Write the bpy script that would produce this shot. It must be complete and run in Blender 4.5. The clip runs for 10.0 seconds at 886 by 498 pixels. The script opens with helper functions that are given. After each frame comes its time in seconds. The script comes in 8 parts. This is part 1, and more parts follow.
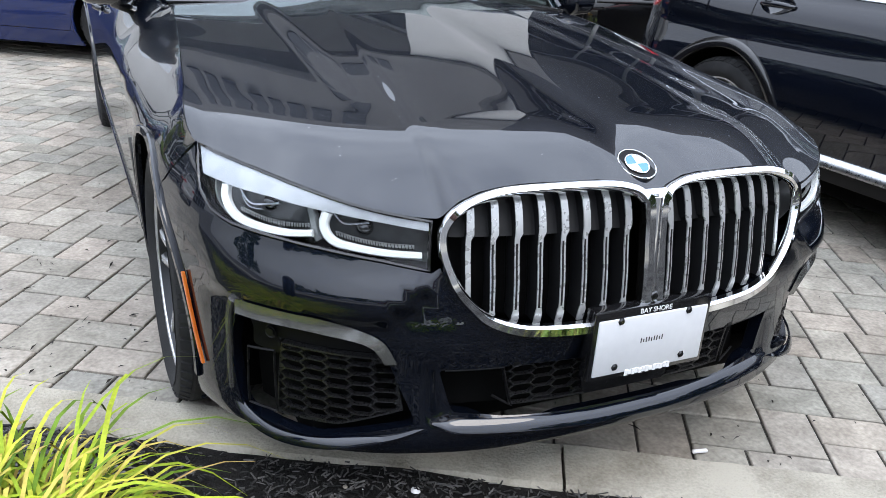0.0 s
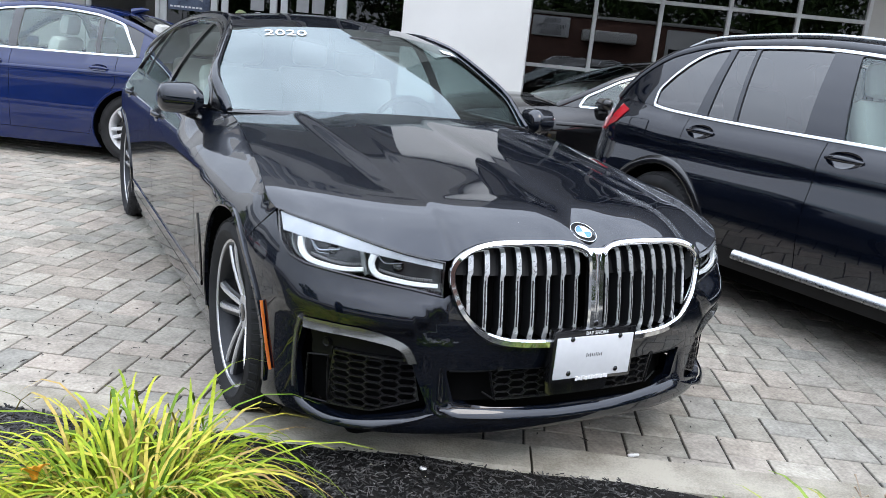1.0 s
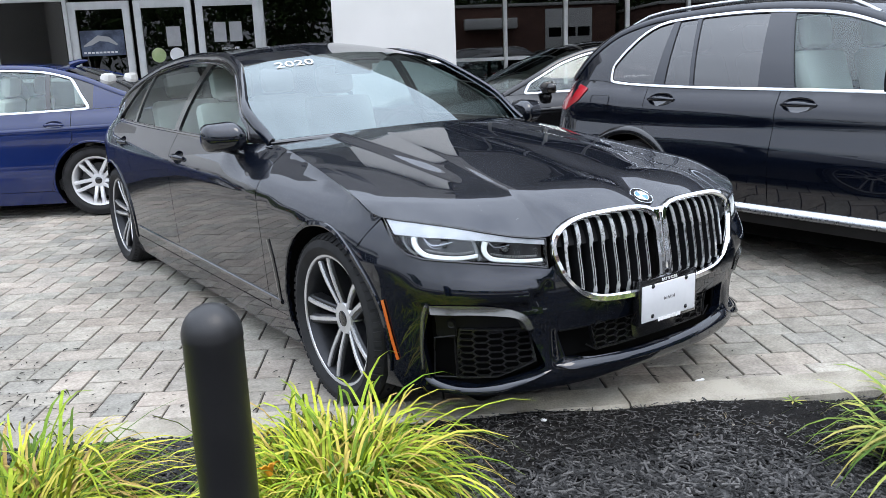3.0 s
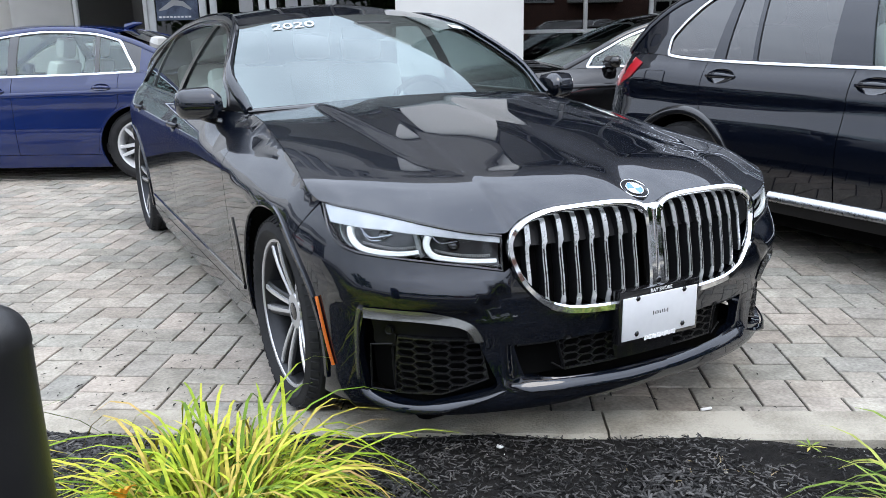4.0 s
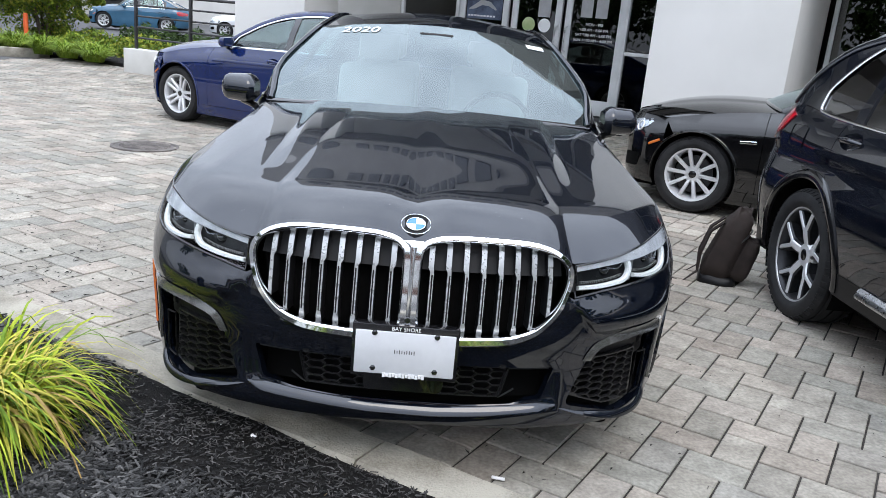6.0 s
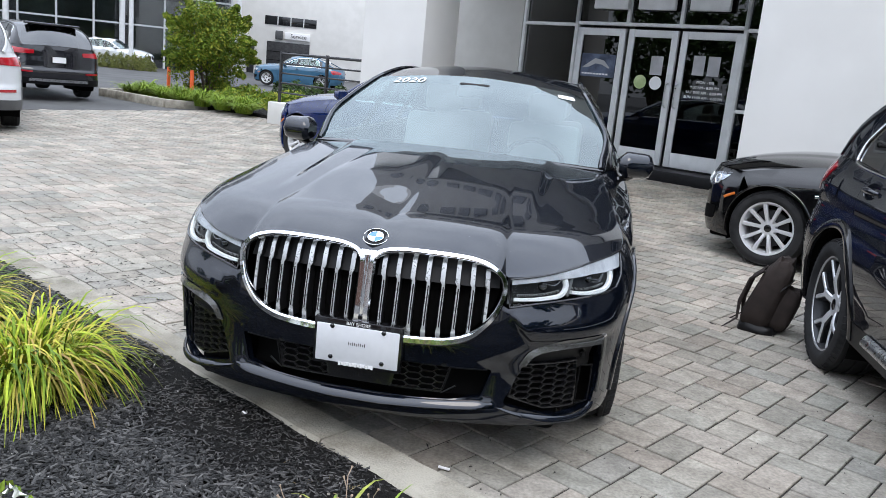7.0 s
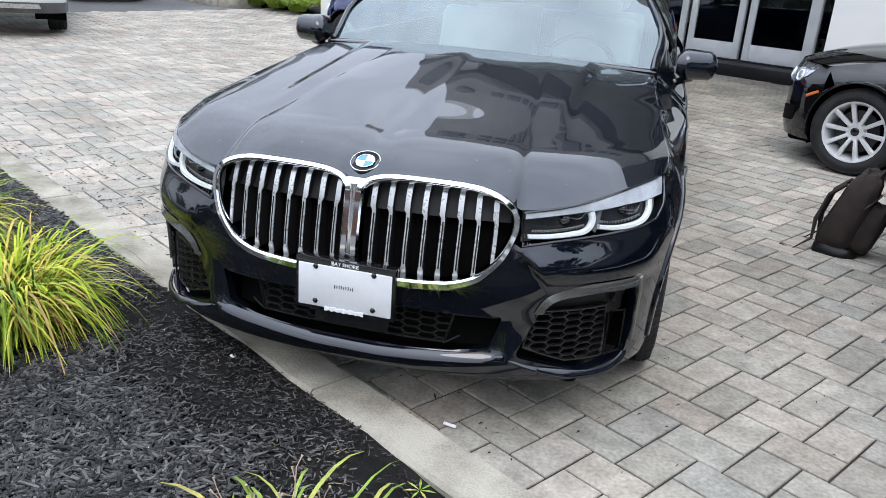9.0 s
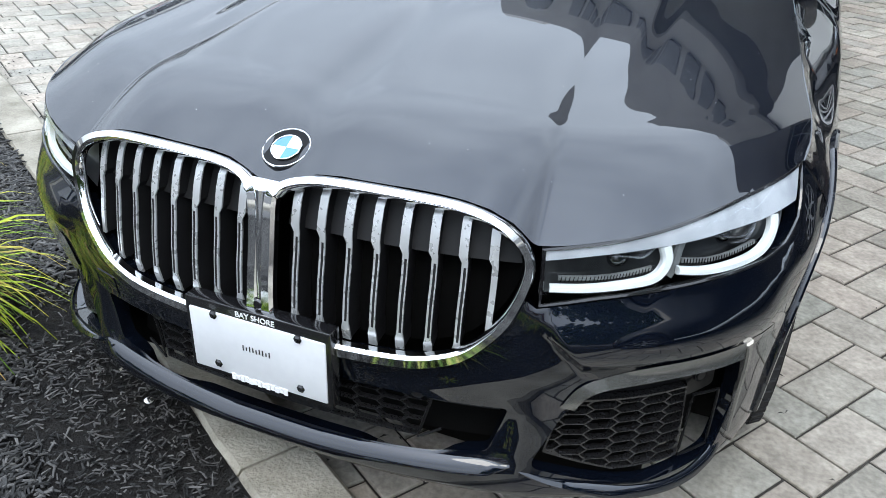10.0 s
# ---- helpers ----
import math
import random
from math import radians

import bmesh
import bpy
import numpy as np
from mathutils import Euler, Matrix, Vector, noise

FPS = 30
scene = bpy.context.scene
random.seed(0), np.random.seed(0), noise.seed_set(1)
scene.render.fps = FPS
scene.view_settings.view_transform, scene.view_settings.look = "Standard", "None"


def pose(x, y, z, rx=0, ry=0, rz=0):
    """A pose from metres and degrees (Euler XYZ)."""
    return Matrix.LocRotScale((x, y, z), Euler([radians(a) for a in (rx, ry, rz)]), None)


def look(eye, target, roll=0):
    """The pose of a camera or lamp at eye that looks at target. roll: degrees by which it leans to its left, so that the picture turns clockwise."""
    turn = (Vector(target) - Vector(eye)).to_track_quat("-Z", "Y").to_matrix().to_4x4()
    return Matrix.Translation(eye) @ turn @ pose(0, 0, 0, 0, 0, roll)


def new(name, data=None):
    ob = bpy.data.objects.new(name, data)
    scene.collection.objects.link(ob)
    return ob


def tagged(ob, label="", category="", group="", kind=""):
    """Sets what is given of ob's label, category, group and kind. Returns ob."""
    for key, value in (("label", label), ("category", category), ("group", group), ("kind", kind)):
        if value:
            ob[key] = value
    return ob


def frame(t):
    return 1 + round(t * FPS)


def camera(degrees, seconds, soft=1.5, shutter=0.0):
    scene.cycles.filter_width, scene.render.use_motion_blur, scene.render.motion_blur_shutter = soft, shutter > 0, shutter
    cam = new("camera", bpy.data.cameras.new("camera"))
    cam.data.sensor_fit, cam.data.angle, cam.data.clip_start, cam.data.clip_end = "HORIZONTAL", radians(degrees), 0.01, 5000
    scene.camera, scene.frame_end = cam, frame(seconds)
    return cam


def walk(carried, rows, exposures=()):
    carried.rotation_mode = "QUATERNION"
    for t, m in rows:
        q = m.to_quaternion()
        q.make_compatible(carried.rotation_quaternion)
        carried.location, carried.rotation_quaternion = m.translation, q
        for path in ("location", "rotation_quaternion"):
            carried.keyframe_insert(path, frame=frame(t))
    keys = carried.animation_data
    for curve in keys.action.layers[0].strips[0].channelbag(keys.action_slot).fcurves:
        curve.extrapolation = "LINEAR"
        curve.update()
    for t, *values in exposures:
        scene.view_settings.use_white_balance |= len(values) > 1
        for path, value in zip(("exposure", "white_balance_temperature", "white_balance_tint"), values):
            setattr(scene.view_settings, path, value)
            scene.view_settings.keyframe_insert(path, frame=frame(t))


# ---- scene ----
cam = camera(58.5, 10.0, soft=0.8)
PATH = [
    (0, (-1.112, -1.207, 1.257), (-0.287, 0.457, 0.515), 3.9),
    (0.3, (-1.268, -1.370, 1.283), (-0.424, 0.325, 0.638), 5.0),
    (0.5, (-1.347, -1.503, 1.285), (-0.521, 0.231, 0.729), 5.2),
    (0.7, (-1.446, -1.642, 1.273), (-0.584, 0.091, 0.772), 5.9),
    (1, (-1.558, -1.828, 1.3), (-0.625, -0.121, 0.836), 5.9),
    (1.2, (-1.591, -1.915, 1.318), (-0.633, -0.217, 0.874), 5.3),
    (1.5, (-1.634, -2.005, 1.32), (-0.624, -0.329, 0.904), 4.2),
    (1.7, (-1.691, -2.019, 1.328), (-0.646, -0.363, 0.920), 3.1),
    (2, (-1.889, -1.994, 1.314), (-0.785, -0.376, 0.91), 1.3),
    (2.2, (-2.062, -1.941, 1.301), (-0.930, -0.343, 0.896), 0.3),
    (2.5, (-2.251, -1.871, 1.317), (-1.102, -0.29, 0.893), -1.2),
    (2.7, (-2.316, -1.838, 1.329), (-1.172, -0.258, 0.888), -2.1),
    (3.8, (-1.79, -1.798, 1.267), (-0.817, -0.122, 0.774), -1.1),
    (4, (-1.646, -1.725, 1.268), (-0.74, -0.016, 0.757), -1.1),
    (4.2, (-1.495, -1.631, 1.267), (-0.662, 0.108, 0.738), -0.2),
    (4.5, (-1.238, -1.567, 1.288), (-0.531, 0.221, 0.738), 1.1),
    (4.7, (-1.053, -1.602, 1.307), (-0.449, 0.220, 0.748), 1.7),
    (5, (-0.765, -1.699, 1.344), (-0.314, 0.162, 0.767), 3.0),
    (5.2, (-0.606, -1.773, 1.355), (-0.240, 0.104, 0.771), 3.8),
    (5.5, (-0.361, -1.911, 1.339), (-0.13, -0.012, 0.754), 4.9),
    (5.7, (-0.201, -2.018, 1.363), (-0.054, -0.107, 0.794), 5.1),
    (6.8, (0.579, -2.519, 1.389), (0.35, -0.579, 0.959), 5.8),
    (7, (0.695, -2.532, 1.387), (0.366, -0.605, 0.963), 5.6),
    (7.2, (0.817, -2.550, 1.397), (0.415, -0.636, 0.978), 5.1),
    (7.5, (1.011, -2.602, 1.404), (0.532, -0.711, 0.961), 5.6),
    (7.7, (1.083, -2.610, 1.394), (0.573, -0.730, 0.939), 5.9),
    (8, (1.108, -2.581, 1.396), (0.579, -0.713, 0.917), 6.1),
    (8.2, (1.067, -2.498, 1.389), (0.560, -0.629, 0.887), 6.3),
    (8.5, (0.948, -2.389, 1.385), (0.556, -0.51, 0.825), 5.8),
    (8.7, (0.873, -2.263, 1.388), (0.544, -0.385, 0.783), 5.5),
    (9, (0.81, -2.045, 1.39), (0.344, -0.224, 0.707), 4.2),
    (9.2, (0.785, -1.863, 1.378), (0.230, -0.088, 0.643), 3.3),
    (9.5, (0.751, -1.493, 1.345), (0.119, 0.214, 0.517), 2.3),
    (9.8, (0.748, -1.215, 1.342), (0.099, 0.456, 0.454), 1.6),
    (10, (0.764, -1.009, 1.344), (0.106, 0.62, 0.388), 2.1),
]
walk(cam, [(t, look(eye, target, roll)) for t, eye, target, roll in PATH],
     [(0.0, 0.15, 6520, 13), (1.0, 0.09, 6520, 13), (2.0, 0.08, 6520, 13), (4.0, 0.10, 6520, 13), (4.5, 0.04, 6520, 13), (5.5, 0.0, 6520, 13), (7.0, -0.08, 6520, 13), (8.0, -0.12, 6520, 13), (9.0, 0.02, 6500, 13), (9.5, 0.15, 6450, 11), (10.0, 0.28, 6400, 9)])
# ---- world and light ----
world = bpy.data.worlds.new("overcast_sky")
scene.world = world
world.use_nodes = True
wt = world.node_tree
wt.nodes.clear()
w_out = wt.nodes.new("ShaderNodeOutputWorld")
w_bg = wt.nodes.new("ShaderNodeBackground")
w_sky = wt.nodes.new("ShaderNodeTexSky")
w_sky.sky_type, w_sky.sun_disc = "NISHITA", False
w_sky.sun_elevation, w_sky.sun_rotation = radians(58), radians(200)
w_hsv = wt.nodes.new("ShaderNodeHueSaturation")
w_hsv.inputs["Saturation"].default_value = 0.35
w_hsv.inputs["Value"].default_value = 1.2
w_co = wt.nodes.new("ShaderNodeTexCoord")
w_map = wt.nodes.new("ShaderNodeMapping")
w_map.inputs["Scale"].default_value = (1.0, 1.0, 2.2)
w_no = wt.nodes.new("ShaderNodeTexNoise")
w_no.inputs["Scale"].default_value, w_no.inputs["Detail"].default_value = 2.2, 5.0
w_ramp = wt.nodes.new("ShaderNodeValToRGB")
w_ramp.color_ramp.elements[0].position, w_ramp.color_ramp.elements[0].color = 0.3, (6.6, 7.6, 9.1, 1)
w_ramp.color_ramp.elements[1].position, w_ramp.color_ramp.elements[1].color = 0.7, (10.6, 12.0, 13.8, 1)
w_mix = wt.nodes.new("ShaderNodeMix")
w_mix.data_type = "RGBA"
w_mix.inputs["Factor"].default_value = 0.82
wt.links.new(w_sky.outputs[0], w_hsv.inputs["Color"])
wt.links.new(w_co.outputs["Generated"], w_map.inputs[0])
wt.links.new(w_map.outputs[0], w_no.inputs["Vector"])
wt.links.new(w_no.outputs[0], w_ramp.inputs[0])
wt.links.new(w_hsv.outputs[0], w_mix.inputs["A"])
wt.links.new(w_ramp.outputs[0], w_mix.inputs["B"])
w_sep = wt.nodes.new("ShaderNodeSeparateXYZ")
w_up = wt.nodes.new("ShaderNodeMapRange")
w_up.inputs["From Min"].default_value, w_up.inputs["From Max"].default_value = 0.0, 1.0
w_up.inputs["To Min"].default_value, w_up.inputs["To Max"].default_value = 0.62, 3.0
w_scale = wt.nodes.new("ShaderNodeVectorMath")
w_scale.operation = "SCALE"
wt.links.new(w_co.outputs["Generated"], w_sep.inputs[0])
wt.links.new(w_sep.outputs["Z"], w_up.inputs["Value"])
wt.links.new(w_mix.outputs["Result"], w_scale.inputs[0])
wt.links.new(w_up.outputs[0], w_scale.inputs["Scale"])
wt.links.new(w_scale.outputs[0], w_bg.inputs["Color"])
w_bg.inputs["Strength"].default_value = 0.12
wt.links.new(w_bg.outputs[0], w_out.inputs[0])

sun = new("sun", bpy.data.lights.new("sun", "SUN"))
sun.data.energy, sun.data.angle, sun.data.color = 1.2, radians(30), (1.0, 0.93, 0.82)
sun.matrix_world = look((4, -11, 20), (0, 0, 0))
scene.view_settings.exposure = 0.0


# ---- materials ----
def surf(name, c1, c2=None, rough=0.5, metal=0.0, coat=0.0, scale=6.0, fine=60.0, bump=0.0, vary=0.15, spec=0.5, coat_rough=0.03, lo=0.35, hi=0.65):
    """Principled surface whose colour wanders between c1 and c2 on two scales, with fine relief."""
    m = bpy.data.materials.new(name)
    m.use_nodes = True
    nt = m.node_tree
    b = nt.nodes["Principled BSDF"]
    c2 = c2 or c1
    co = nt.nodes.new("ShaderNodeTexCoord")
    big, small = nt.nodes.new("ShaderNodeTexNoise"), nt.nodes.new("ShaderNodeTexNoise")
    big.inputs["Scale"].default_value, big.inputs["Detail"].default_value = scale, 4
    small.inputs["Scale"].default_value, small.inputs["Detail"].default_value = fine, 3
    for k in (big, small):
        nt.links.new(co.outputs["Object"], k.inputs["Vector"])
    ramp = nt.nodes.new("ShaderNodeValToRGB")
    ramp.color_ramp.elements[0].position, ramp.color_ramp.elements[0].color = lo, (*c1, 1)
    ramp.color_ramp.elements[1].position, ramp.color_ramp.elements[1].color = hi, (*c2, 1)
    mixv = nt.nodes.new("ShaderNodeMath")
    mixv.operation = "MULTIPLY_ADD"
    mixv.inputs[1].default_value = 0.35
    nt.links.new(small.outputs[0], mixv.inputs[0])
    sub = nt.nodes.new("ShaderNodeMath")
    sub.operation = "SUBTRACT"
    nt.links.new(big.outputs[0], sub.inputs[0])
    sub.inputs[1].default_value = 0.175
    nt.links.new(sub.outputs[0], mixv.inputs[2])
    nt.links.new(mixv.outputs[0], ramp.inputs[0])
    nt.links.new(ramp.outputs[0], b.inputs["Base Color"])
    rr = nt.nodes.new("ShaderNodeMapRange")
    rr.inputs["To Min"].default_value, rr.inputs["To Max"].default_value = max(rough * (1 - vary), 0.0), min(rough * (1 + vary), 1.0)
    nt.links.new(small.outputs[0], rr.inputs["Value"])
    nt.links.new(rr.outputs[0], b.inputs["Roughness"])
    b.inputs["Metallic"].default_value = metal
    b.inputs["Specular IOR Level"].default_value = spec
    b.inputs["Coat Weight"].default_value = coat
    b.inputs["Coat Roughness"].default_value = coat_rough
    b.inputs["Coat IOR"].default_value = 1.56
    if bump:
        bp = nt.nodes.new("ShaderNodeBump")
        bp.inputs["Strength"].default_value, bp.inputs["Distance"].default_value = bump, 0.01
        nt.links.new(small.outputs[0], bp.inputs["Height"])
        nt.links.new(bp.outputs[0], b.inputs["Normal"])
    return m


def car_paint(name, c1, c2, metal=0.0):
    """Clear-coated paint with faint dust and dried drops."""
    m = surf(name, c1, c2, rough=0.4, metal=metal, coat=1.0, scale=1.5, fine=900, vary=0.1, coat_rough=0.01, spec=0.0)
    nt = m.node_tree
    b = nt.nodes["Principled BSDF"]
    b.inputs["Coat IOR"].default_value = 1.66
    co = nt.nodes.new("ShaderNodeTexCoord")
    v = nt.nodes.new("ShaderNodeTexVoronoi")
    v.inputs["Scale"].default_value = 22.0
    n = nt.nodes.new("ShaderNodeTexNoise")
    n.inputs["Scale"].default_value = 3.0
    lt = nt.nodes.new("ShaderNodeMath")
    lt.operation = "LESS_THAN"
    lt.inputs[1].default_value = 0.075
    gt = nt.nodes.new("ShaderNodeMath")
    gt.operation = "GREATER_THAN"
    gt.inputs[1].default_value = 0.56
    mul = nt.nodes.new("ShaderNodeMath")
    mul.operation = "MULTIPLY"
    for k in (v, n):
        nt.links.new(co.outputs["Object"], k.inputs["Vector"])
    nt.links.new(v.outputs["Distance"], lt.inputs[0])
    nt.links.new(n.outputs[0], gt.inputs[0])
    nt.links.new(lt.outputs[0], mul.inputs[0])
    nt.links.new(gt.outputs[0], mul.inputs[1])
    cr = nt.nodes.new("ShaderNodeMapRange")
    cr.inputs["To Min"].default_value, cr.inputs["To Max"].default_value = 0.012, 0.22
    nt.links.new(mul.outputs[0], cr.inputs["Value"])
    nt.links.new(cr.outputs[0], b.inputs["Coat Roughness"])
    return m


def pane_glass(name, tint, gloss=0.08, rough=0.0, rim=1.0, tone=(1.0, 1.0, 1.0)):
    """Thin glass: a tinted clear sheet whose mirror gloss grows towards grazing sight."""
    m = bpy.data.materials.new(name)
    m.use_nodes = True
    nt = m.node_tree
    nt.nodes.clear()
    out, mix = nt.nodes.new("ShaderNodeOutputMaterial"), nt.nodes.new("ShaderNodeMixShader")
    tr, gl, lw = nt.nodes.new("ShaderNodeBsdfTransparent"), nt.nodes.new("ShaderNodeBsdfGlossy"), nt.nodes.new("ShaderNodeLayerWeight")
    tr.inputs[0].default_value = (*tint, 1)
    gl.inputs["Roughness"].default_value = rough
    gl.inputs["Color"].default_value = (*tone, 1)
    lw.inputs["Blend"].default_value = 0.5
    pw, mr = nt.nodes.new("ShaderNodeMath"), nt.nodes.new("ShaderNodeMapRange")
    pw.operation = "POWER"
    pw.inputs[1].default_value = 4.0
    mr.inputs["To Min"].default_value, mr.inputs["To Max"].default_value = gloss, rim
    nt.links.new(lw.outputs["Facing"], pw.inputs[0])
    nt.links.new(pw.outputs[0], mr.inputs["Value"])
    nt.links.new(mr.outputs[0], mix.inputs[0])
    nt.links.new(tr.outputs[0], mix.inputs[1])
    nt.links.new(gl.outputs[0], mix.inputs[2])
    nt.links.new(mix.outputs[0], out.inputs[0])
    return m


def pieces(name, cols, per_object, rough=0.85, fine=70.0, bump=0.35, stain=0.35):
    """Stone or leaf pieces that differ one by one: by object, or by island of a joined mesh."""
    m = bpy.data.materials.new(name)
    m.use_nodes = True
    nt = m.node_tree
    b = nt.nodes["Principled BSDF"]
    src = nt.nodes.new("ShaderNodeObjectInfo") if per_object else nt.nodes.new("ShaderNodeNewGeometry")
    ramp = nt.nodes.new("ShaderNodeValToRGB")
    for i, c in enumerate(cols):
        e = ramp.color_ramp.elements[0] if i == 0 else ramp.color_ramp.elements[len(ramp.color_ramp.elements) - 1] if i == len(cols) - 1 else ramp.color_ramp.elements.new(i / (len(cols) - 1))
        e.color = (*c, 1)
    nt.links.new(src.outputs["Random"] if per_object else src.outputs["Random Per Island"], ramp.inputs[0])
    geo = nt.nodes.new("ShaderNodeNewGeometry")
    n1, n2 = nt.nodes.new("ShaderNodeTexNoise"), nt.nodes.new("ShaderNodeTexNoise")
    n1.inputs["Scale"].default_value, n1.inputs["Detail"].default_value = 1.6, 5
    n2.inputs["Scale"].default_value, n2.inputs["Detail"].default_value = fine, 4
    for k in (n1, n2):
        nt.links.new(geo.outputs["Position"], k.inputs["Vector"])
    mr = nt.nodes.new("ShaderNodeMapRange")
    mr.inputs["From Min"].default_value, mr.inputs["From Max"].default_value = 0.3, 0.7
    mr.inputs["To Min"].default_value, mr.inputs["To Max"].default_value = 1 - stain, 1 + stain * 0.4
    nt.links.new(n1.outputs[0], mr.inputs["Value"])
    mr2 = nt.nodes.new("ShaderNodeMapRange")
    mr2.inputs["From Min"].default_value, mr2.inputs["From Max"].default_value = 0.25, 0.75
    mr2.inputs["To Min"].default_value, mr2.inputs["To Max"].default_value = 0.74, 1.24
    nt.links.new(n2.outputs[0], mr2.inputs["Value"])
    n3, mr3 = nt.nodes.new("ShaderNodeTexNoise"), nt.nodes.new("ShaderNodeMapRange")
    n3.inputs["Scale"].default_value, n3.inputs["Detail"].default_value = 13.0, 4
    nt.links.new(geo.outputs["Position"], n3.inputs["Vector"])
    mr3.inputs["From Min"].default_value, mr3.inputs["From Max"].default_value = 0.32, 0.62
    mr3.inputs["To Min"].default_value, mr3.inputs["To Max"].default_value = 1 - stain * 0.7, 1.06
    nt.links.new(n3.outputs[0], mr3.inputs["Value"])
    mu0 = nt.nodes.new("ShaderNodeMath")
    mu0.operation = "MULTIPLY"
    nt.links.new(mr.outputs[0], mu0.inputs[0])
    nt.links.new(mr3.outputs[0], mu0.inputs[1])
    mu = nt.nodes.new("ShaderNodeMath")
    mu.operation = "MULTIPLY"
    nt.links.new(mu0.outputs[0], mu.inputs[0])
    nt.links.new(mr2.outputs[0], mu.inputs[1])
    sc = nt.nodes.new("ShaderNodeVectorMath")
    sc.operation = "SCALE"
    nt.links.new(ramp.outputs[0], sc.inputs[0])
    nt.links.new(mu.outputs[0], sc.inputs["Scale"])
    nt.links.new(sc.outputs[0], b.inputs["Base Color"])
    b.inputs["Roughness"].default_value = rough
    b.inputs["Specular IOR Level"].default_value = 0.18
    if bump:
        bp = nt.nodes.new("ShaderNodeBump")
        bp.inputs["Strength"].default_value, bp.inputs["Distance"].default_value = bump, 0.006
        nt.links.new(n2.outputs[0], bp.inputs["Height"])
        nt.links.new(bp.outputs[0], b.inputs["Normal"])
    return m


PAINT = car_paint("black_sapphire_paint", (0.0035, 0.0055, 0.011), (0.0045, 0.007, 0.014), 0.5)
PAINT_SUV = car_paint("carbon_black_paint", (0.0035, 0.005, 0.010), (0.0045, 0.0065, 0.013), 0.5)
PAINT_JET = car_paint("jet_black_paint", (0.004, 0.004, 0.0045), (0.006, 0.006, 0.006))
PAINT_BLUE = car_paint("deep_blue_paint", (0.002, 0.010, 0.066), (0.003, 0.014, 0.084))
PAINT_WHITE = car_paint("white_paint", (0.60, 0.62, 0.64), (0.66, 0.675, 0.69), 0.0)
PAINT_GREY = car_paint("dark_graphite_paint", (0.012, 0.012, 0.015), (0.018, 0.018, 0.022))
PAINT_TEAL = car_paint("teal_blue_paint", (0.03, 0.095, 0.16), (0.04, 0.12, 0.20))
PAINT_SKY = car_paint("pale_blue_paint", (0.16, 0.30, 0.36), (0.18, 0.34, 0.40))
CHROME = surf("chrome", (0.82, 0.83, 0.84), (0.88, 0.88, 0.89), rough=0.06, metal=1.0, scale=3)
SATIN = surf("satin_aluminium", (0.55, 0.56, 0.57), (0.62, 0.63, 0.64), rough=0.28, metal=1.0)
ALLOY = surf("machined_alloy", (0.68, 0.69, 0.71), (0.76, 0.77, 0.79), rough=0.32, metal=0.45)
ALLOY_DARK = surf("dark_grey_alloy", (0.022, 0.023, 0.026), (0.034, 0.035, 0.038), rough=0.35, metal=0.6)
BLACK_GLOSS = surf("black_gloss_trim", (0.006, 0.006, 0.007), (0.009, 0.009, 0.010), rough=0.12, coat=0.6)
PLASTIC = surf("black_plastic", (0.004, 0.004, 0.0045), (0.007, 0.007, 0.008), spec=0.25, rough=0.42, fine=400, bump=0.05)
GREY_PLASTIC = surf("grey_plastic", (0.06, 0.062, 0.065), (0.09, 0.092, 0.095), rough=0.5, fine=400, bump=0.05)
# near-black that carries the shade of openings and hollows in its colour
DARK = surf("cavity_shade_black", (0.002, 0.002, 0.002), (0.003, 0.003, 0.003), rough=0.9, spec=0.08)
RUBBER = surf("tyre_rubber", (0.013, 0.013, 0.014), (0.024, 0.024, 0.025), rough=0.8, spec=0.3, scale=9, fine=180, bump=0.12)
LAMP_GREY = surf("headlight_reflector", (0.5, 0.52, 0.55), (0.66, 0.68, 0.71), rough=0.18, metal=0.8)
LAMP_LED = surf("frosted_light_guide", (0.84, 0.87, 0.85), (0.90, 0.92, 0.90), rough=0.25, coat=0.8)
AMBER = surf("amber_lens", (0.55, 0.11, 0.015), (0.62, 0.15, 0.02), rough=0.25, coat=0.6)
RED = surf("red_lens", (0.34, 0.005, 0.013), (0.46, 0.009, 0.020), rough=0.15, coat=0.9)
LEATHER = surf("pale_grey_leather", (0.5, 0.5, 0.48), (0.58, 0.57, 0.55), rough=0.5, bump=0.1)
DASH = surf("dark_dashboard", (0.02, 0.02, 0.022), (0.03, 0.03, 0.032), rough=0.7)
WHITE_VINYL = surf("white_vinyl", (0.8, 0.8, 0.8), (0.84, 0.84, 0.84), rough=0.5)
GREY_VINYL = surf("grey_print", (0.35, 0.35, 0.36), (0.42, 0.42, 0.43), rough=0.6)
BADGE_BLUE = surf("badge_blue", (0.02, 0.17, 0.50), (0.025, 0.2, 0.56), rough=0.25, coat=0.8)
GLASS_WS = pane_glass("windscreen_glass", (0.36, 0.45, 0.47), 0.18, tone=(0.77, 0.865, 0.875))
GLASS_SIDE = pane_glass("side_window_glass", (0.74, 0.84, 0.80), 0.10, rim=0.6, tone=(0.76, 0.83, 0.82))
GLASS_DARK = pane_glass("privacy_glass", (0.12, 0.11, 0.12), 0.12)
GLASS_LAMP = pane_glass("lamp_cover", (0.90, 0.92, 0.94), 0.03, rim=0.35)
GLASS_SHOP = pane_glass("shop_window_glass", (0.12, 0.13, 0.13), 0.075)

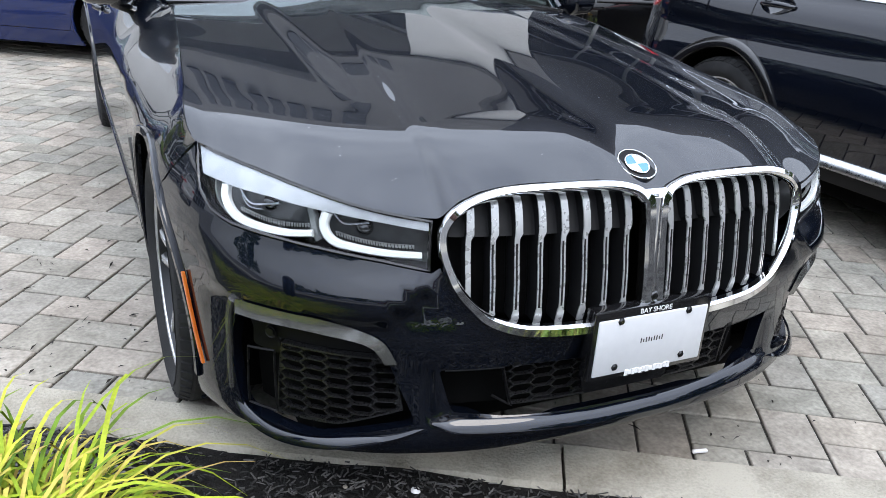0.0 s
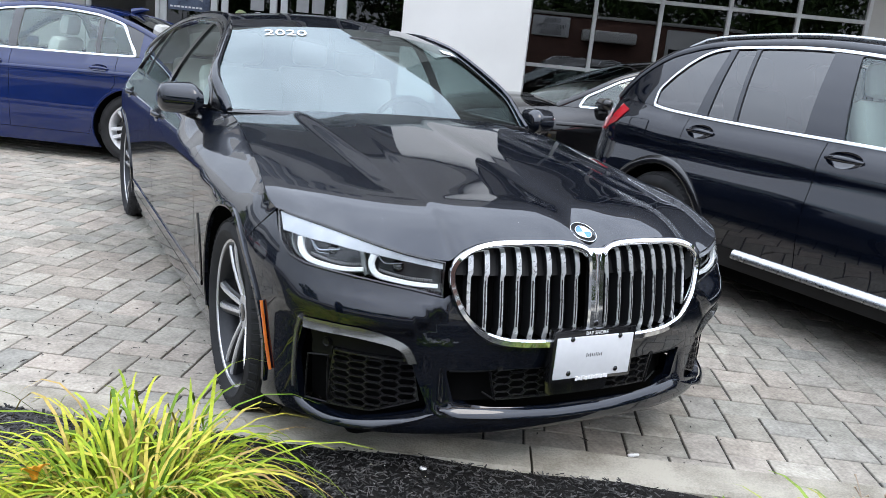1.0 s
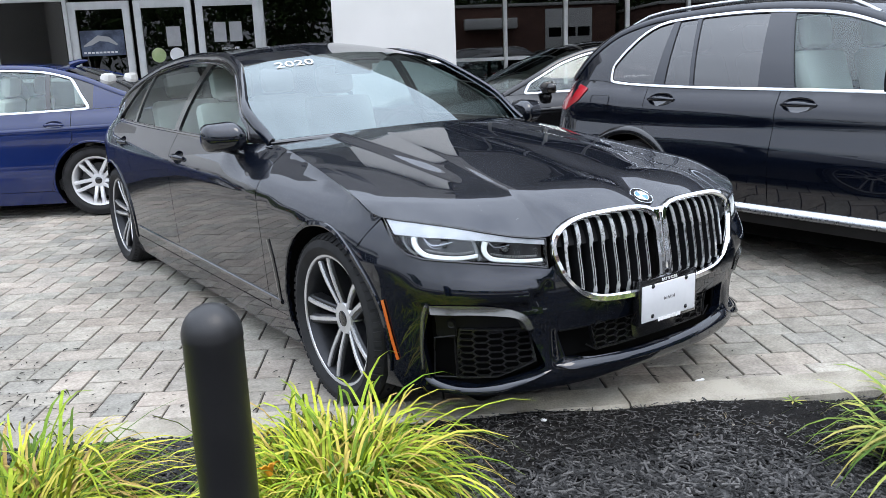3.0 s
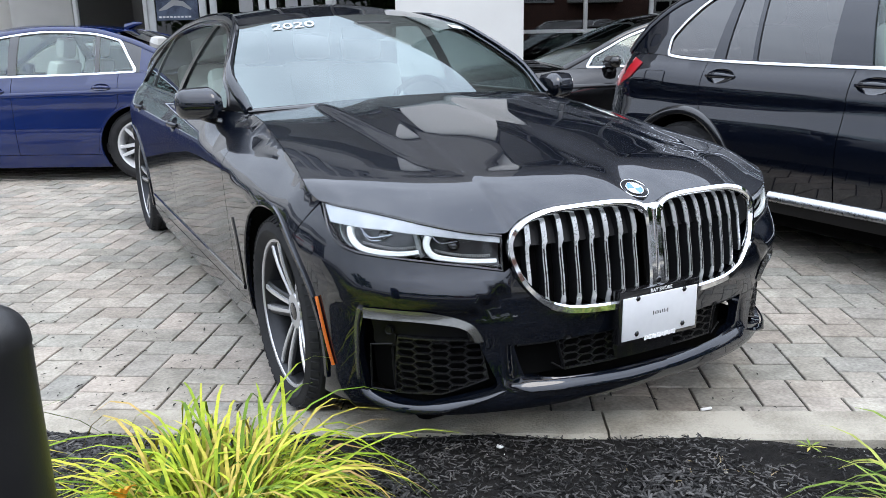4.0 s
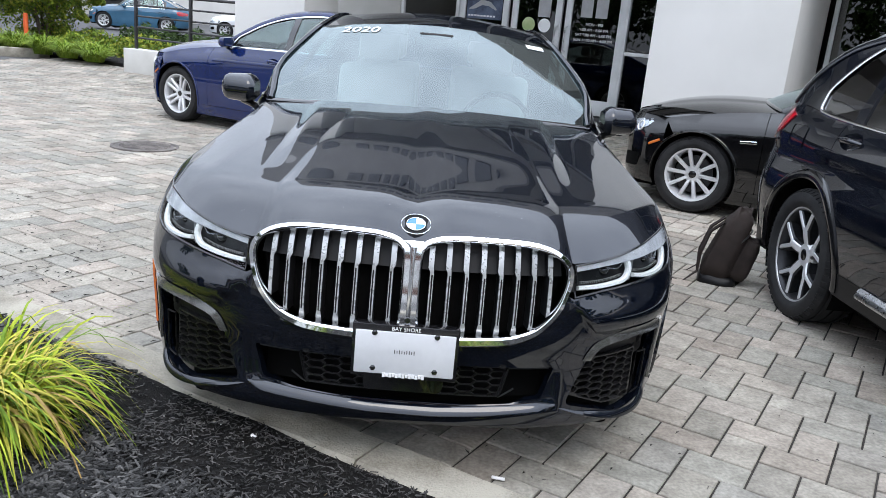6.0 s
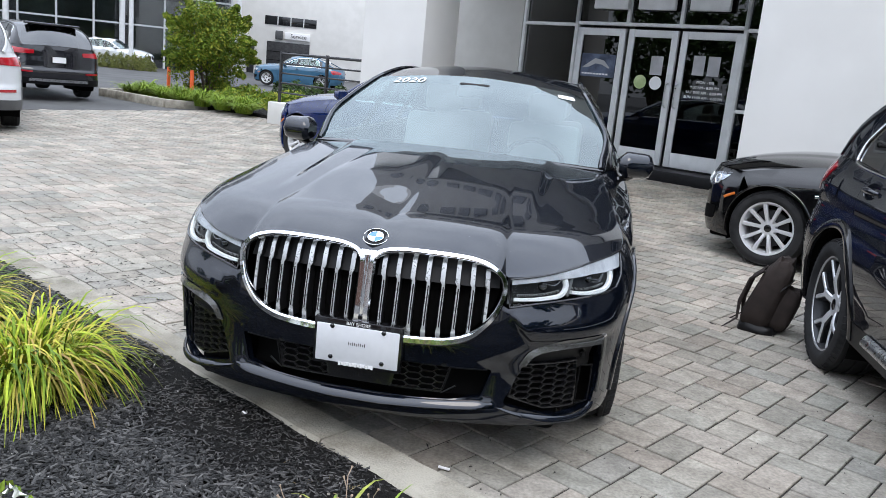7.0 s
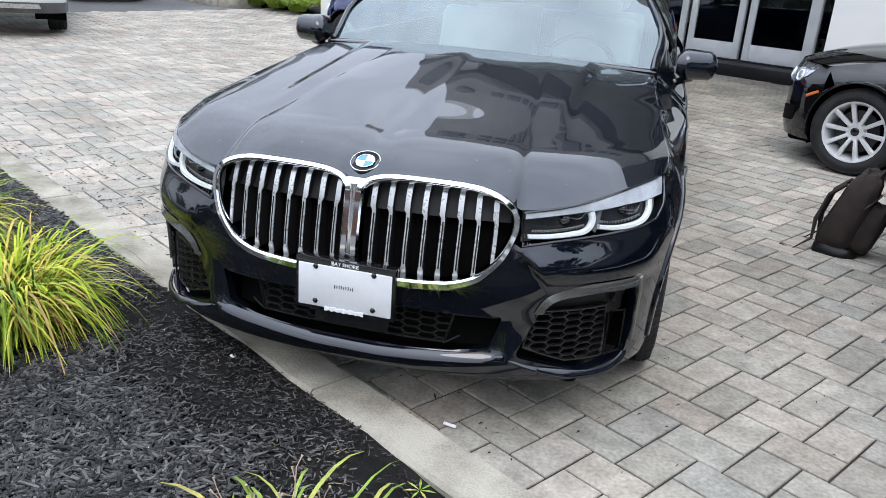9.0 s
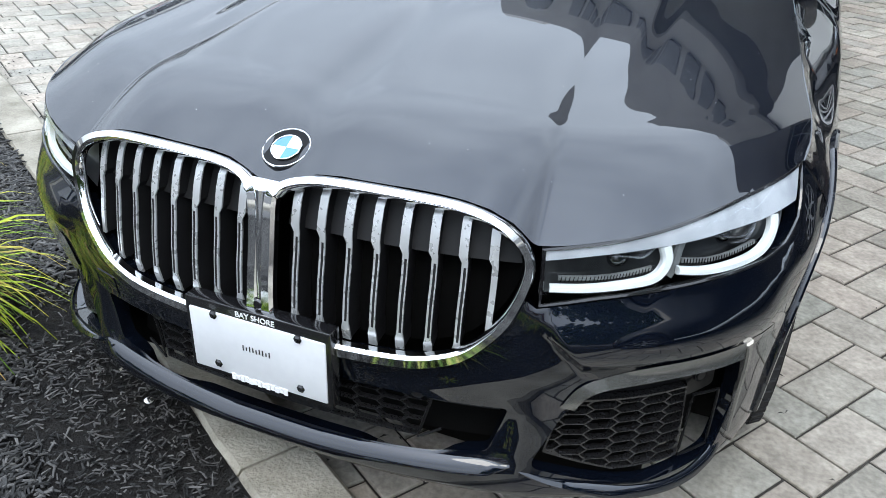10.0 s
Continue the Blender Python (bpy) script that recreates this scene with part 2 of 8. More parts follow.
CONCRETE = surf("kerb_concrete", (0.165, 0.150, 0.120), (0.385, 0.358, 0.300), rough=0.95, spec=0.2, scale=5, fine=120, bump=0.5, lo=0.28, hi=0.66)
BED_SAND = surf("joint_sand", (0.016, 0.014, 0.012), (0.040, 0.035, 0.029), rough=0.95, scale=3, fine=150, bump=0.3)
ASPHALT = surf("asphalt", (0.05, 0.05, 0.05), (0.085, 0.085, 0.085), rough=0.9, scale=0.7, fine=200, bump=0.3)
SOIL = surf("dark_soil", (0.0045, 0.0042, 0.0042), (0.014, 0.0128, 0.0118), rough=0.95, spec=0.2, scale=16, fine=140, bump=1.0)
MULCH = pieces("black_mulch", [(0.010, 0.010, 0.010), (0.030, 0.0295, 0.029), (0.062, 0.061, 0.060), (0.150, 0.145, 0.140)], False, rough=0.5, fine=160, bump=0.4)
PAVE = [(0.268, 0.252, 0.214), (0.342, 0.311, 0.267), (0.408, 0.357, 0.304), (0.274, 0.265, 0.236), (0.378, 0.35, 0.299), (0.321, 0.28, 0.236), (0.288, 0.28, 0.243), (0.425, 0.387, 0.331)]
PAVER = pieces("concrete_paver", PAVE, True, stain=0.28)
PAVER_ALL = pieces("concrete_paver_field", PAVE, False, stain=0.28)
STUCCO = surf("white_wall_panel", (0.72, 0.71, 0.68), (0.78, 0.77, 0.74), rough=0.7, scale=1.2, fine=200, bump=0.08)
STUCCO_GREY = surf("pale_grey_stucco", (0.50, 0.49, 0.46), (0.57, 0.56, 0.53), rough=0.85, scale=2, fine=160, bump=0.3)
FRAME_AL = surf("anodised_window_frame", (0.60, 0.61, 0.61), (0.68, 0.69, 0.69), rough=0.4)
# indoor shade put into the colour of wall, floor and ceiling
INTERIOR = surf("interior_shade_tone", (0.05, 0.05, 0.05), (0.08, 0.08, 0.078), rough=0.8)
BRICK = surf("far_brick", (0.12, 0.065, 0.05), (0.18, 0.095, 0.07), rough=0.9, scale=2, fine=60, bump=0.3)
LEAF_GRASS = pieces("ornamental_grass_leaf", [(0.06, 0.12, 0.010), (0.13, 0.22, 0.015), (0.23, 0.33, 0.020), (0.33, 0.41, 0.028), (0.43, 0.46, 0.040), (0.48, 0.42, 0.07), (0.42, 0.28, 0.10)], False, rough=0.55, bump=0.0, stain=0.3)
LEAF_TREE = pieces("tree_leaf", [(0.06, 0.12, 0.012), (0.12, 0.20, 0.018), (0.21, 0.28, 0.025), (0.34, 0.33, 0.04)], False, rough=0.6, bump=0.0)
LEAF_FAR = pieces("far_leaf", [(0.02, 0.045, 0.012), (0.05, 0.09, 0.02), (0.07, 0.12, 0.03)], False, rough=0.7, bump=0.0)
BARK = surf("bark", (0.08, 0.06, 0.045), (0.14, 0.11, 0.08), rough=0.9, fine=90, bump=0.5)
PETAL = surf("yellow_orange_petal", (0.75, 0.30, 0.02), (0.85, 0.5, 0.05), rough=0.6)
PETAL_WHITE = surf("white_petal", (0.75, 0.75, 0.72), (0.82, 0.82, 0.8), rough=0.6)
FABRIC = surf("dark_brown_nylon", (0.020, 0.015, 0.0135), (0.032, 0.024, 0.021), spec=0.25, rough=0.8, scale=12, fine=300, bump=0.3)
BOLLARD = surf("bollard_sleeve", (0.009, 0.009, 0.010), (0.014, 0.014, 0.015), rough=0.42, fine=250, bump=0.06)
ORANGE = surf("orange_marker", (0.75, 0.10, 0.02), (0.8, 0.14, 0.03), rough=0.5)
STEEL = surf("dark_steel", (0.03, 0.03, 0.032), (0.05, 0.05, 0.052), rough=0.5, metal=0.5)
IRON = surf("cast_iron_lid", (0.10, 0.09, 0.085), (0.20, 0.18, 0.165), rough=0.8, metal=0.3, fine=60, bump=0.6)
TEAL_DISC = surf("green_disc_print", (0.35, 0.45, 0.2), (0.5, 0.58, 0.3), rough=0.5)

# ---- building tools ----
from mathutils.geometry import delaunay_2d_cdt


def mesh_object(name, verts, faces, material, parent=None, normals=None, smooth=True, angle=40, loops=None):
    me = bpy.data.meshes.new(name)
    me.from_pydata([tuple(v) for v in verts], [], faces)
    if material:
        me.materials.append(material)
    me.polygons.foreach_set("use_smooth", [smooth] * len(me.polygons))
    if loops is not None:
        me.normals_split_custom_set([tuple(n) for n in loops])
    elif normals is not None:
        me.normals_split_custom_set_from_vertices([tuple(n) for n in normals])
    elif smooth:
        me.set_sharp_from_angle(angle=radians(angle))
    ob = new(name, me)
    if parent:
        ob.parent = parent
    return ob


def part(name, bm, material, parent=None, label="", angle=40):
    """Links a bmesh as one mesh object under a thing or a part."""
    me = bpy.data.meshes.new(name)
    bmesh.ops.recalc_face_normals(bm, faces=bm.faces)
    bm.to_mesh(me)
    bm.free()
    me.materials.append(material)
    me.polygons.foreach_set("use_smooth", [True] * len(me.polygons))
    me.set_sharp_from_angle(angle=radians(angle))
    ob = new(name, me)
    ob.parent = parent
    return tagged(ob, label)


def again(ob, parent, m):
    """The same part (with its sub-parts) once more under a thing, sharing the mesh."""
    c = ob.copy()
    scene.collection.objects.link(c)
    c.parent, c.matrix_basis = parent, m
    for k in ob.children:
        kc = k.copy()
        scene.collection.objects.link(kc)
        kc.parent = c
    return c


def thing(name, m, label, category, group="", kind=""):
    ob = new(name)
    ob.matrix_basis = m
    return tagged(ob, label, category, group, kind)


def box(bm, x0, x1, y0, y1, z0, z1, bevel=0.0, m=None):
    r = bmesh.ops.create_cube(bm, size=1.0)
    vs = r["verts"]
    for v in vs:
        v.co = Vector(((x0 + x1) / 2 + v.co.x * (x1 - x0), (y0 + y1) / 2 + v.co.y * (y1 - y0), (z0 + z1) / 2 + v.co.z * (z1 - z0)))
    if bevel:
        es = list({e for v in vs for e in v.link_edges})
        g = bmesh.ops.bevel(bm, geom=es, offset=bevel, segments=2, affect="EDGES", profile=0.5)
        vs = list({v for f in g["faces"] for v in f.verts} | {v for v in vs if v.is_valid})
    if m is not None:
        for v in vs:
            v.co = m @ v.co
    return bm


def boxed(*a, **k):
    return box(bmesh.new(), *a, **k)


def rod(bm, pts, r, n=10, closed=False, flat=1.0):
    """A tube along points; r a number or one for each point; flat squeezes it along its second axis."""
    pts = [Vector(p) for p in pts]
    rings = []
    up = Vector((0, 0, 1))
    for i, p in enumerate(pts):
        a = pts[i - 1] if (i or closed) else p
        b = pts[(i + 1) % len(pts)] if (i + 1 < len(pts) or closed) else p
        t = (b - a).normalized()
        u = t.cross(up)
        if u.length < 0.05:
            u = t.cross(Vector((1, 0, 0)))
        u.normalize()
        w = u.cross(t)
        rr = r[i] if isinstance(r, (list, tuple)) else r
        rings.append([bm.verts.new(p + rr * (math.cos(k) * u + flat * math.sin(k) * w)) for k in [2 * math.pi * j / n for j in range(n)]])
    m = len(rings)
    for i in range(m if closed else m - 1):
        A, B = rings[i], rings[(i + 1) % m]
        for j in range(n):
            bm.faces.new((A[j], A[(j + 1) % n], B[(j + 1) % n], B[j]))
    if not closed:
        bm.faces.new(rings[0][::-1])
        bm.faces.new(rings[-1])
    return bm


def lathe(bm, prof, n=48, axis="x"):
    """Turns a profile of (radius, along) round an axis; closed along the profile if its ends meet."""
    rings = []
    for r, a in prof:
        ring = []
        for j in range(n):
            k = 2 * math.pi * j / n
            c, s = r * math.cos(k), r * math.sin(k)
            ring.append(bm.verts.new((a, c, s) if axis == "x" else (c, s, a)))
        rings.append(ring)
    for A, B in zip(rings, rings[1:]):
        for j in range(n):
            bm.faces.new((A[j], A[(j + 1) % n], B[(j + 1) % n], B[j]))
    return bm


def inside(poly, pts):
    """Which points lie in a polygon."""
    poly, pts = np.asarray(poly), np.asarray(pts)
    res = np.zeros(len(pts), bool)
    x, y = pts[:, 0], pts[:, 1]
    for (x1, y1), (x2, y2) in zip(poly, np.roll(poly, -1, 0)):
        c = (y1 > y) != (y2 > y)
        with np.errstate(divide="ignore", invalid="ignore"):
            res ^= c & (x < (x2 - x1) * (y - y1) / (y2 - y1) + x1)
    return res


def near_edges(poly, pts):
    poly, pts = np.asarray(poly), np.asarray(pts)
    best = np.full(len(pts), 1e9)
    for a, b in zip(poly, np.roll(poly, -1, 0)):
        d = b - a
        t = np.clip(((pts - a) @ d) / max(d @ d, 1e-12), 0, 1)
        best = np.minimum(best, np.linalg.norm(pts - a - t[:, None] * d, axis=1))
    return best


def dense(poly, step):
    """The polygon with long sides cut up."""
    out = []
    for a, b in zip(poly, poly[1:] + poly[:1]):
        n = max(1, int(math.ceil(math.hypot(b[0] - a[0], b[1] - a[1]) / step)))
        out += [(a[0] + (b[0] - a[0]) * i / n, a[1] + (b[1] - a[1]) * i / n) for i in range(n)]
    return out


def curve(pts, n=8, closed=True):
    """A rounded line (Catmull-Rom) through plan points."""
    out, m = [], len(pts)
    for i in range(m if closed else m - 1):
        if closed:
            p = [np.array(pts[(i + k - 1) % m], float) for k in range(4)]
        else:
            p = [np.array(pts[min(max(i + k - 1, 0), m - 1)], float) for k in range(4)]
        for j in range(n):
            t = j / n
            out.append(tuple(0.5 * (2 * p[1] + (p[2] - p[0]) * t + (2 * p[0] - 5 * p[1] + 4 * p[2] - p[3]) * t * t + (3 * p[1] - p[0] - 3 * p[2] + p[3]) * t ** 3)))
    if not closed:
        out.append(tuple(pts[-1]))
    return out


def fillet(poly, r, n=4):
    """The polygon with rounded corners."""
    out, m = [], len(poly)
    for i in range(m):
        a, b, c = (np.array(poly[(i + k) % m], float) for k in (-1, 0, 1))
        la, lc = np.linalg.norm(a - b), np.linalg.norm(c - b)
        d = min(r, la * 0.45, lc * 0.45)
        p, q = b + (a - b) * d / la, b + (c - b) * d / lc
        for j in range(n + 1):
            t = j / n
            out.append(tuple((1 - t) ** 2 * p + 2 * t * (1 - t) * b + t * t * q))
    return out


def patch(name, outline, holes, fmap, step, material, parent, rim=0.012, flip=False, label=""):
    """A thin panel on the surface fmap(u, v), bounded by an outline with holes, with turned-in edges."""
    rings = [dense(list(outline), step)] + [dense(list(h), step) for h in holes]
    lo, hi = np.min(rings[0], 0), np.max(rings[0], 0)
    gu, gv = np.meshgrid(np.arange(lo[0] + step * 0.37, hi[0], step), np.arange(lo[1] + step * 0.41, hi[1], step))
    pts = np.c_[gu.ravel(), gv.ravel()]
    keep = inside(rings[0], pts)
    for h in rings[1:]:
        keep &= ~inside(h, pts)
    for r in rings:
        keep &= near_edges(r, pts) > step * 0.45
    pts = pts[keep]
    vs, es = [], []
    for r in rings:
        k = len(vs)
        vs += [Vector(p) for p in r]
        es += [(k + i, k + (i + 1) % len(r)) for i in range(len(r))]
    vs += [Vector(p) for p in pts]
    v2, _, f2, *_ = delaunay_2d_cdt(vs, es, [], 0, 1e-6)
    v2 = np.array([tuple(v) for v in v2])
    tri = np.array([f for f in f2 if len(f) == 3])
    cen = v2[tri].mean(1)
    ok = inside(rings[0], cen)
    for h in rings[1:]:
        ok &= ~inside(h, cen)
    tri = tri[ok]
    a, b, c = v2[tri[:, 0]], v2[tri[:, 1]], v2[tri[:, 2]]
    tri = tri[np.abs((b - a)[:, 0] * (c - a)[:, 1] - (b - a)[:, 1] * (c - a)[:, 0]) > 1e-9]
    used = np.unique(tri)
    slot = np.zeros(len(v2), int)
    slot[used] = np.arange(len(used))
    v2, tri = v2[used], slot[tri]
    P, N, e = [], [], 0.002
    for u, v in v2:
        p = np.array(fmap(u, v))
        n = np.cross(np.array(fmap(u + e, v)) - np.array(fmap(u - e, v)), np.array(fmap(u, v + e)) - np.array(fmap(u, v - e)))
        n = n / (np.linalg.norm(n) or 1.0)
        P.append(p)
        N.append(-n if flip else n)
    P, N = list(P), list(N)
    faces = [tuple(int(i) for i in (t[::-1] if flip else t)) for t in tri]
    a, b, c = (np.array(P)[[f[k] for f in faces]] for k in range(3))
    fn = np.cross(b - a, c - a)
    if (fn * np.array(N)[[f[0] for f in faces]]).sum() < 0:
        faces = [f[::-1] for f in faces]
    loops = [N[i] for f in faces for i in f]
    if rim:
        count = set()
        for f in faces:
            for i in range(3):
                count.add((f[i], f[(i + 1) % 3]))
        inner = {}
        for (i, j) in [k for k in count if (k[1], k[0]) not in count]:
            for v in (i, j):
                if v not in inner:
                    inner[v] = len(P)
                    P.append(P[v] - N[v] * rim)
            q = np.cross(P[j] - P[i], N[i])
            q = q / (np.linalg.norm(q) or 1.0)
            faces.append((i, inner[i], inner[j], j))
            loops += [q] * 4
    ob = mesh_object(name, P, faces, material, parent, loops=loops)
    return tagged(ob, label)


def grid(name, fmap, us, vs, material, parent, flip=False, label="", rim=0.0):
    """A panel over a full grid of parameters."""
    P = [fmap(u, v) for v in vs for u in us]
    n = len(us)
    F = []
    for j in range(len(vs) - 1):
        for i in range(n - 1):
            f = (j * n + i, j * n + i + 1, (j + 1) * n + i + 1, (j + 1) * n + i)
            F.append(f[::-1] if flip else f)
    return tagged(mesh_object(name, P, F, material, parent, angle=60), label)


def strip(name, line, fmap, width, proud, material, parent, label="", closed=False, n_out=None):
    """A rounded trim laid along a line of surface parameters; its width lies in the surface."""
    pts = [np.array(fmap(*p)) for p in line]
    bm = bmesh.new()
    rings = []
    m = len(pts)
    for i, p in enumerate(pts):
        a = pts[i - 1] if (i or closed) else p
        b = pts[(i + 1) % m] if (i + 1 < m or closed) else p
        t = (b - a) / (np.linalg.norm(b - a) or 1)
        u, v = line[i]
        e = 0.003
        nn = np.cross(np.array(fmap(u + e, v)) - np.array(fmap(u - e, v)), np.array(fmap(u, v + e)) - np.array(fmap(u, v - e)))
        nn = nn / (np.linalg.norm(nn) or 1)
        if n_out is not None and nn @ np.array(n_out(p)) < 0:
            nn = -nn
        s = np.cross(t, nn)
        w = width[i] if isinstance(width, (list, tuple)) else width
        prof = [(-0.5, -0.6), (-0.5, 0.5), (-0.3, 1.0), (0.3, 1.0), (0.5, 0.5), (0.5, -0.6)]
        rings.append([bm.verts.new(Vector(p + s * w * k + nn * proud * h)) for k, h in prof])
    for i in range(m if closed else m - 1):
        A, B = rings[i], rings[(i + 1) % m]
        for j in range(6):
            bm.faces.new((A[j], A[(j + 1) % 6], B[(j + 1) % 6], B[j]))
    if not closed:
        bm.faces.new(rings[0])
        bm.faces.new(rings[-1][::-1])
    return part(name, bm, material, parent, label, angle=35)


def words(name, text, size, depth, m, material, parent=None, label="", align="CENTER"):
    cu = bpy.data.curves.new(name, "FONT")
    cu.body, cu.size, cu.extrude, cu.align_x, cu.align_y = text, size, depth, align, "CENTER"
    tmp = new(name + "_tmp", cu)
    me = bpy.data.meshes.new_from_object(tmp)
    bpy.data.objects.remove(tmp)
    bpy.data.curves.remove(cu)
    me.materials.clear()
    me.materials.append(material)
    me.name = name
    ob = new(name, me)
    ob.parent, ob.matrix_basis = parent, m
    return tagged(ob, label)


# ---- car bodies: x across, y back from the nose, z up ----
def pch(xs, ys):
    """A smooth curve through (xs, ys) that does not overshoot."""
    xs, ys = np.array(xs, float), np.array(ys, float)
    h, d = np.diff(xs), np.diff(ys) / np.diff(xs)
    m = np.zeros(len(xs))
    m[0], m[-1] = d[0], d[-1]
    for i in range(1, len(xs) - 1):
        if d[i - 1] * d[i] > 0:
            w1, w2 = 2 * h[i] + h[i - 1], h[i] + 2 * h[i - 1]
            m[i] = (w1 + w2) / (w1 / d[i - 1] + w2 / d[i])
    xl, yl, hl, ml = xs.tolist(), ys.tolist(), h.tolist(), m.tolist()

    def f(x):
        x = min(max(x, xl[0]), xl[-1])
        i = 0
        while i < len(xl) - 2 and x >= xl[i + 1]:
            i += 1
        t = (x - xl[i]) / hl[i]
        return (1 + 2 * t) * (1 - t) ** 2 * yl[i] + t * (1 - t) ** 2 * hl[i] * ml[i] + t * t * (3 - 2 * t) * yl[i + 1] + t * t * (t - 1) * hl[i] * ml[i + 1]
    return f


def plan_table(half, depth, n):
    th = np.linspace(0, math.pi / 2, 400)
    px, py = half * np.sin(th) ** (2 / n), depth * (1 - np.cos(th) ** (2 / n))
    return px, py, np.r_[0, np.cumsum(np.hypot(np.diff(px), np.diff(py)))]


def shape(length, half, nose_d, nose_n, tail_d, tail_n, sz, sf, nset, tset, roll=0.2, belly=None, edge=2.0):
    """The curves of one body: flank, nose and tail as functions."""
    zsh, fsh = pch(*sz), pch(*sf)
    fb = pch(*belly) if belly else pch([0.12, 0.22, 0.30, 0.42, 0.60, 1.4], [0.94, 0.972, 0.988, 1.0, 1.0, 1.0])
    ns, ts = pch(*nset), pch(*tset)
    nt, tt = plan_table(half, nose_d, nose_n), plan_table(half, tail_d, tail_n)

    def flank(y, z):
        t = max(zsh(y) - z, 0.0)
        f = 1 - (1 - fsh(y)) * max(1 - t / roll, 0.0) ** edge
        k = min(max(1 - y / nose_d, 0.0), 1.0)
        k2 = min(max(1 - (length - y) / tail_d, 0.0), 1.0)
        return half * (1 - k ** nose_n) ** (1 / nose_n) * (1 - k2 ** tail_n) ** (1 / tail_n) * f * fb(z)

    def end(table, setback, depth, back):
        px, py, ps = table

        def f(s, z, out=0.0):
            a = abs(s)
            X, Y = float(np.interp(a, ps, px)), float(np.interp(a, ps, py))
            if a > ps[-1]:
                Y += a - ps[-1]
            yy = length - Y if back else Y
            t = max(zsh(yy) - z, 0.0)
            g = (1 - (1 - fsh(yy)) * max(1 - t / roll, 0.0) ** edge) * fb(z)
            x = X * (1 + (g - 1) * min(Y / 0.3, 1.0))
            y = Y + setback(z) * max(1 - Y / depth, 0.0)
            if out:
                tx, ty = float(np.interp(a + 0.01, ps, px)) - X, float(np.interp(a + 0.01, ps, py)) - float(np.interp(a, ps, py))
                k = math.hypot(tx, ty)
                if k > 1e-6:
                    x, y = x + out * ty / k, y - out * tx / k
                else:
                    x += out
            return (math.copysign(x, s), length - y if back else y, z)
        return f
    return dict(length=length, half=half, zsh=zsh, flank=flank, nose=end(nt, ns, nose_d, False), tail=end(tt, ts, tail_d, True),
                s_nose=lambda y: float(np.interp(y, nt[1], nt[2])) + max(y - nose_d, 0), sx_nose=lambda x: float(np.interp(x, nt[0], nt[2])),
                s_tail=lambda y: float(np.interp(length - y, tt[1], tt[2])) + max(length - y - tail_d, 0))


def arc(cy, cz, r, n=28, a0=0.0, a1=360.0):
    return [(cy + r * math.cos(radians(a0 + (a1 - a0) * i / n)), cz + r * math.sin(radians(a0 + (a1 - a0) * i / n))) for i in range(n + (a1 - a0 < 359))]


def sides(fn):
    for k in (-1, 1):
        fn(k)


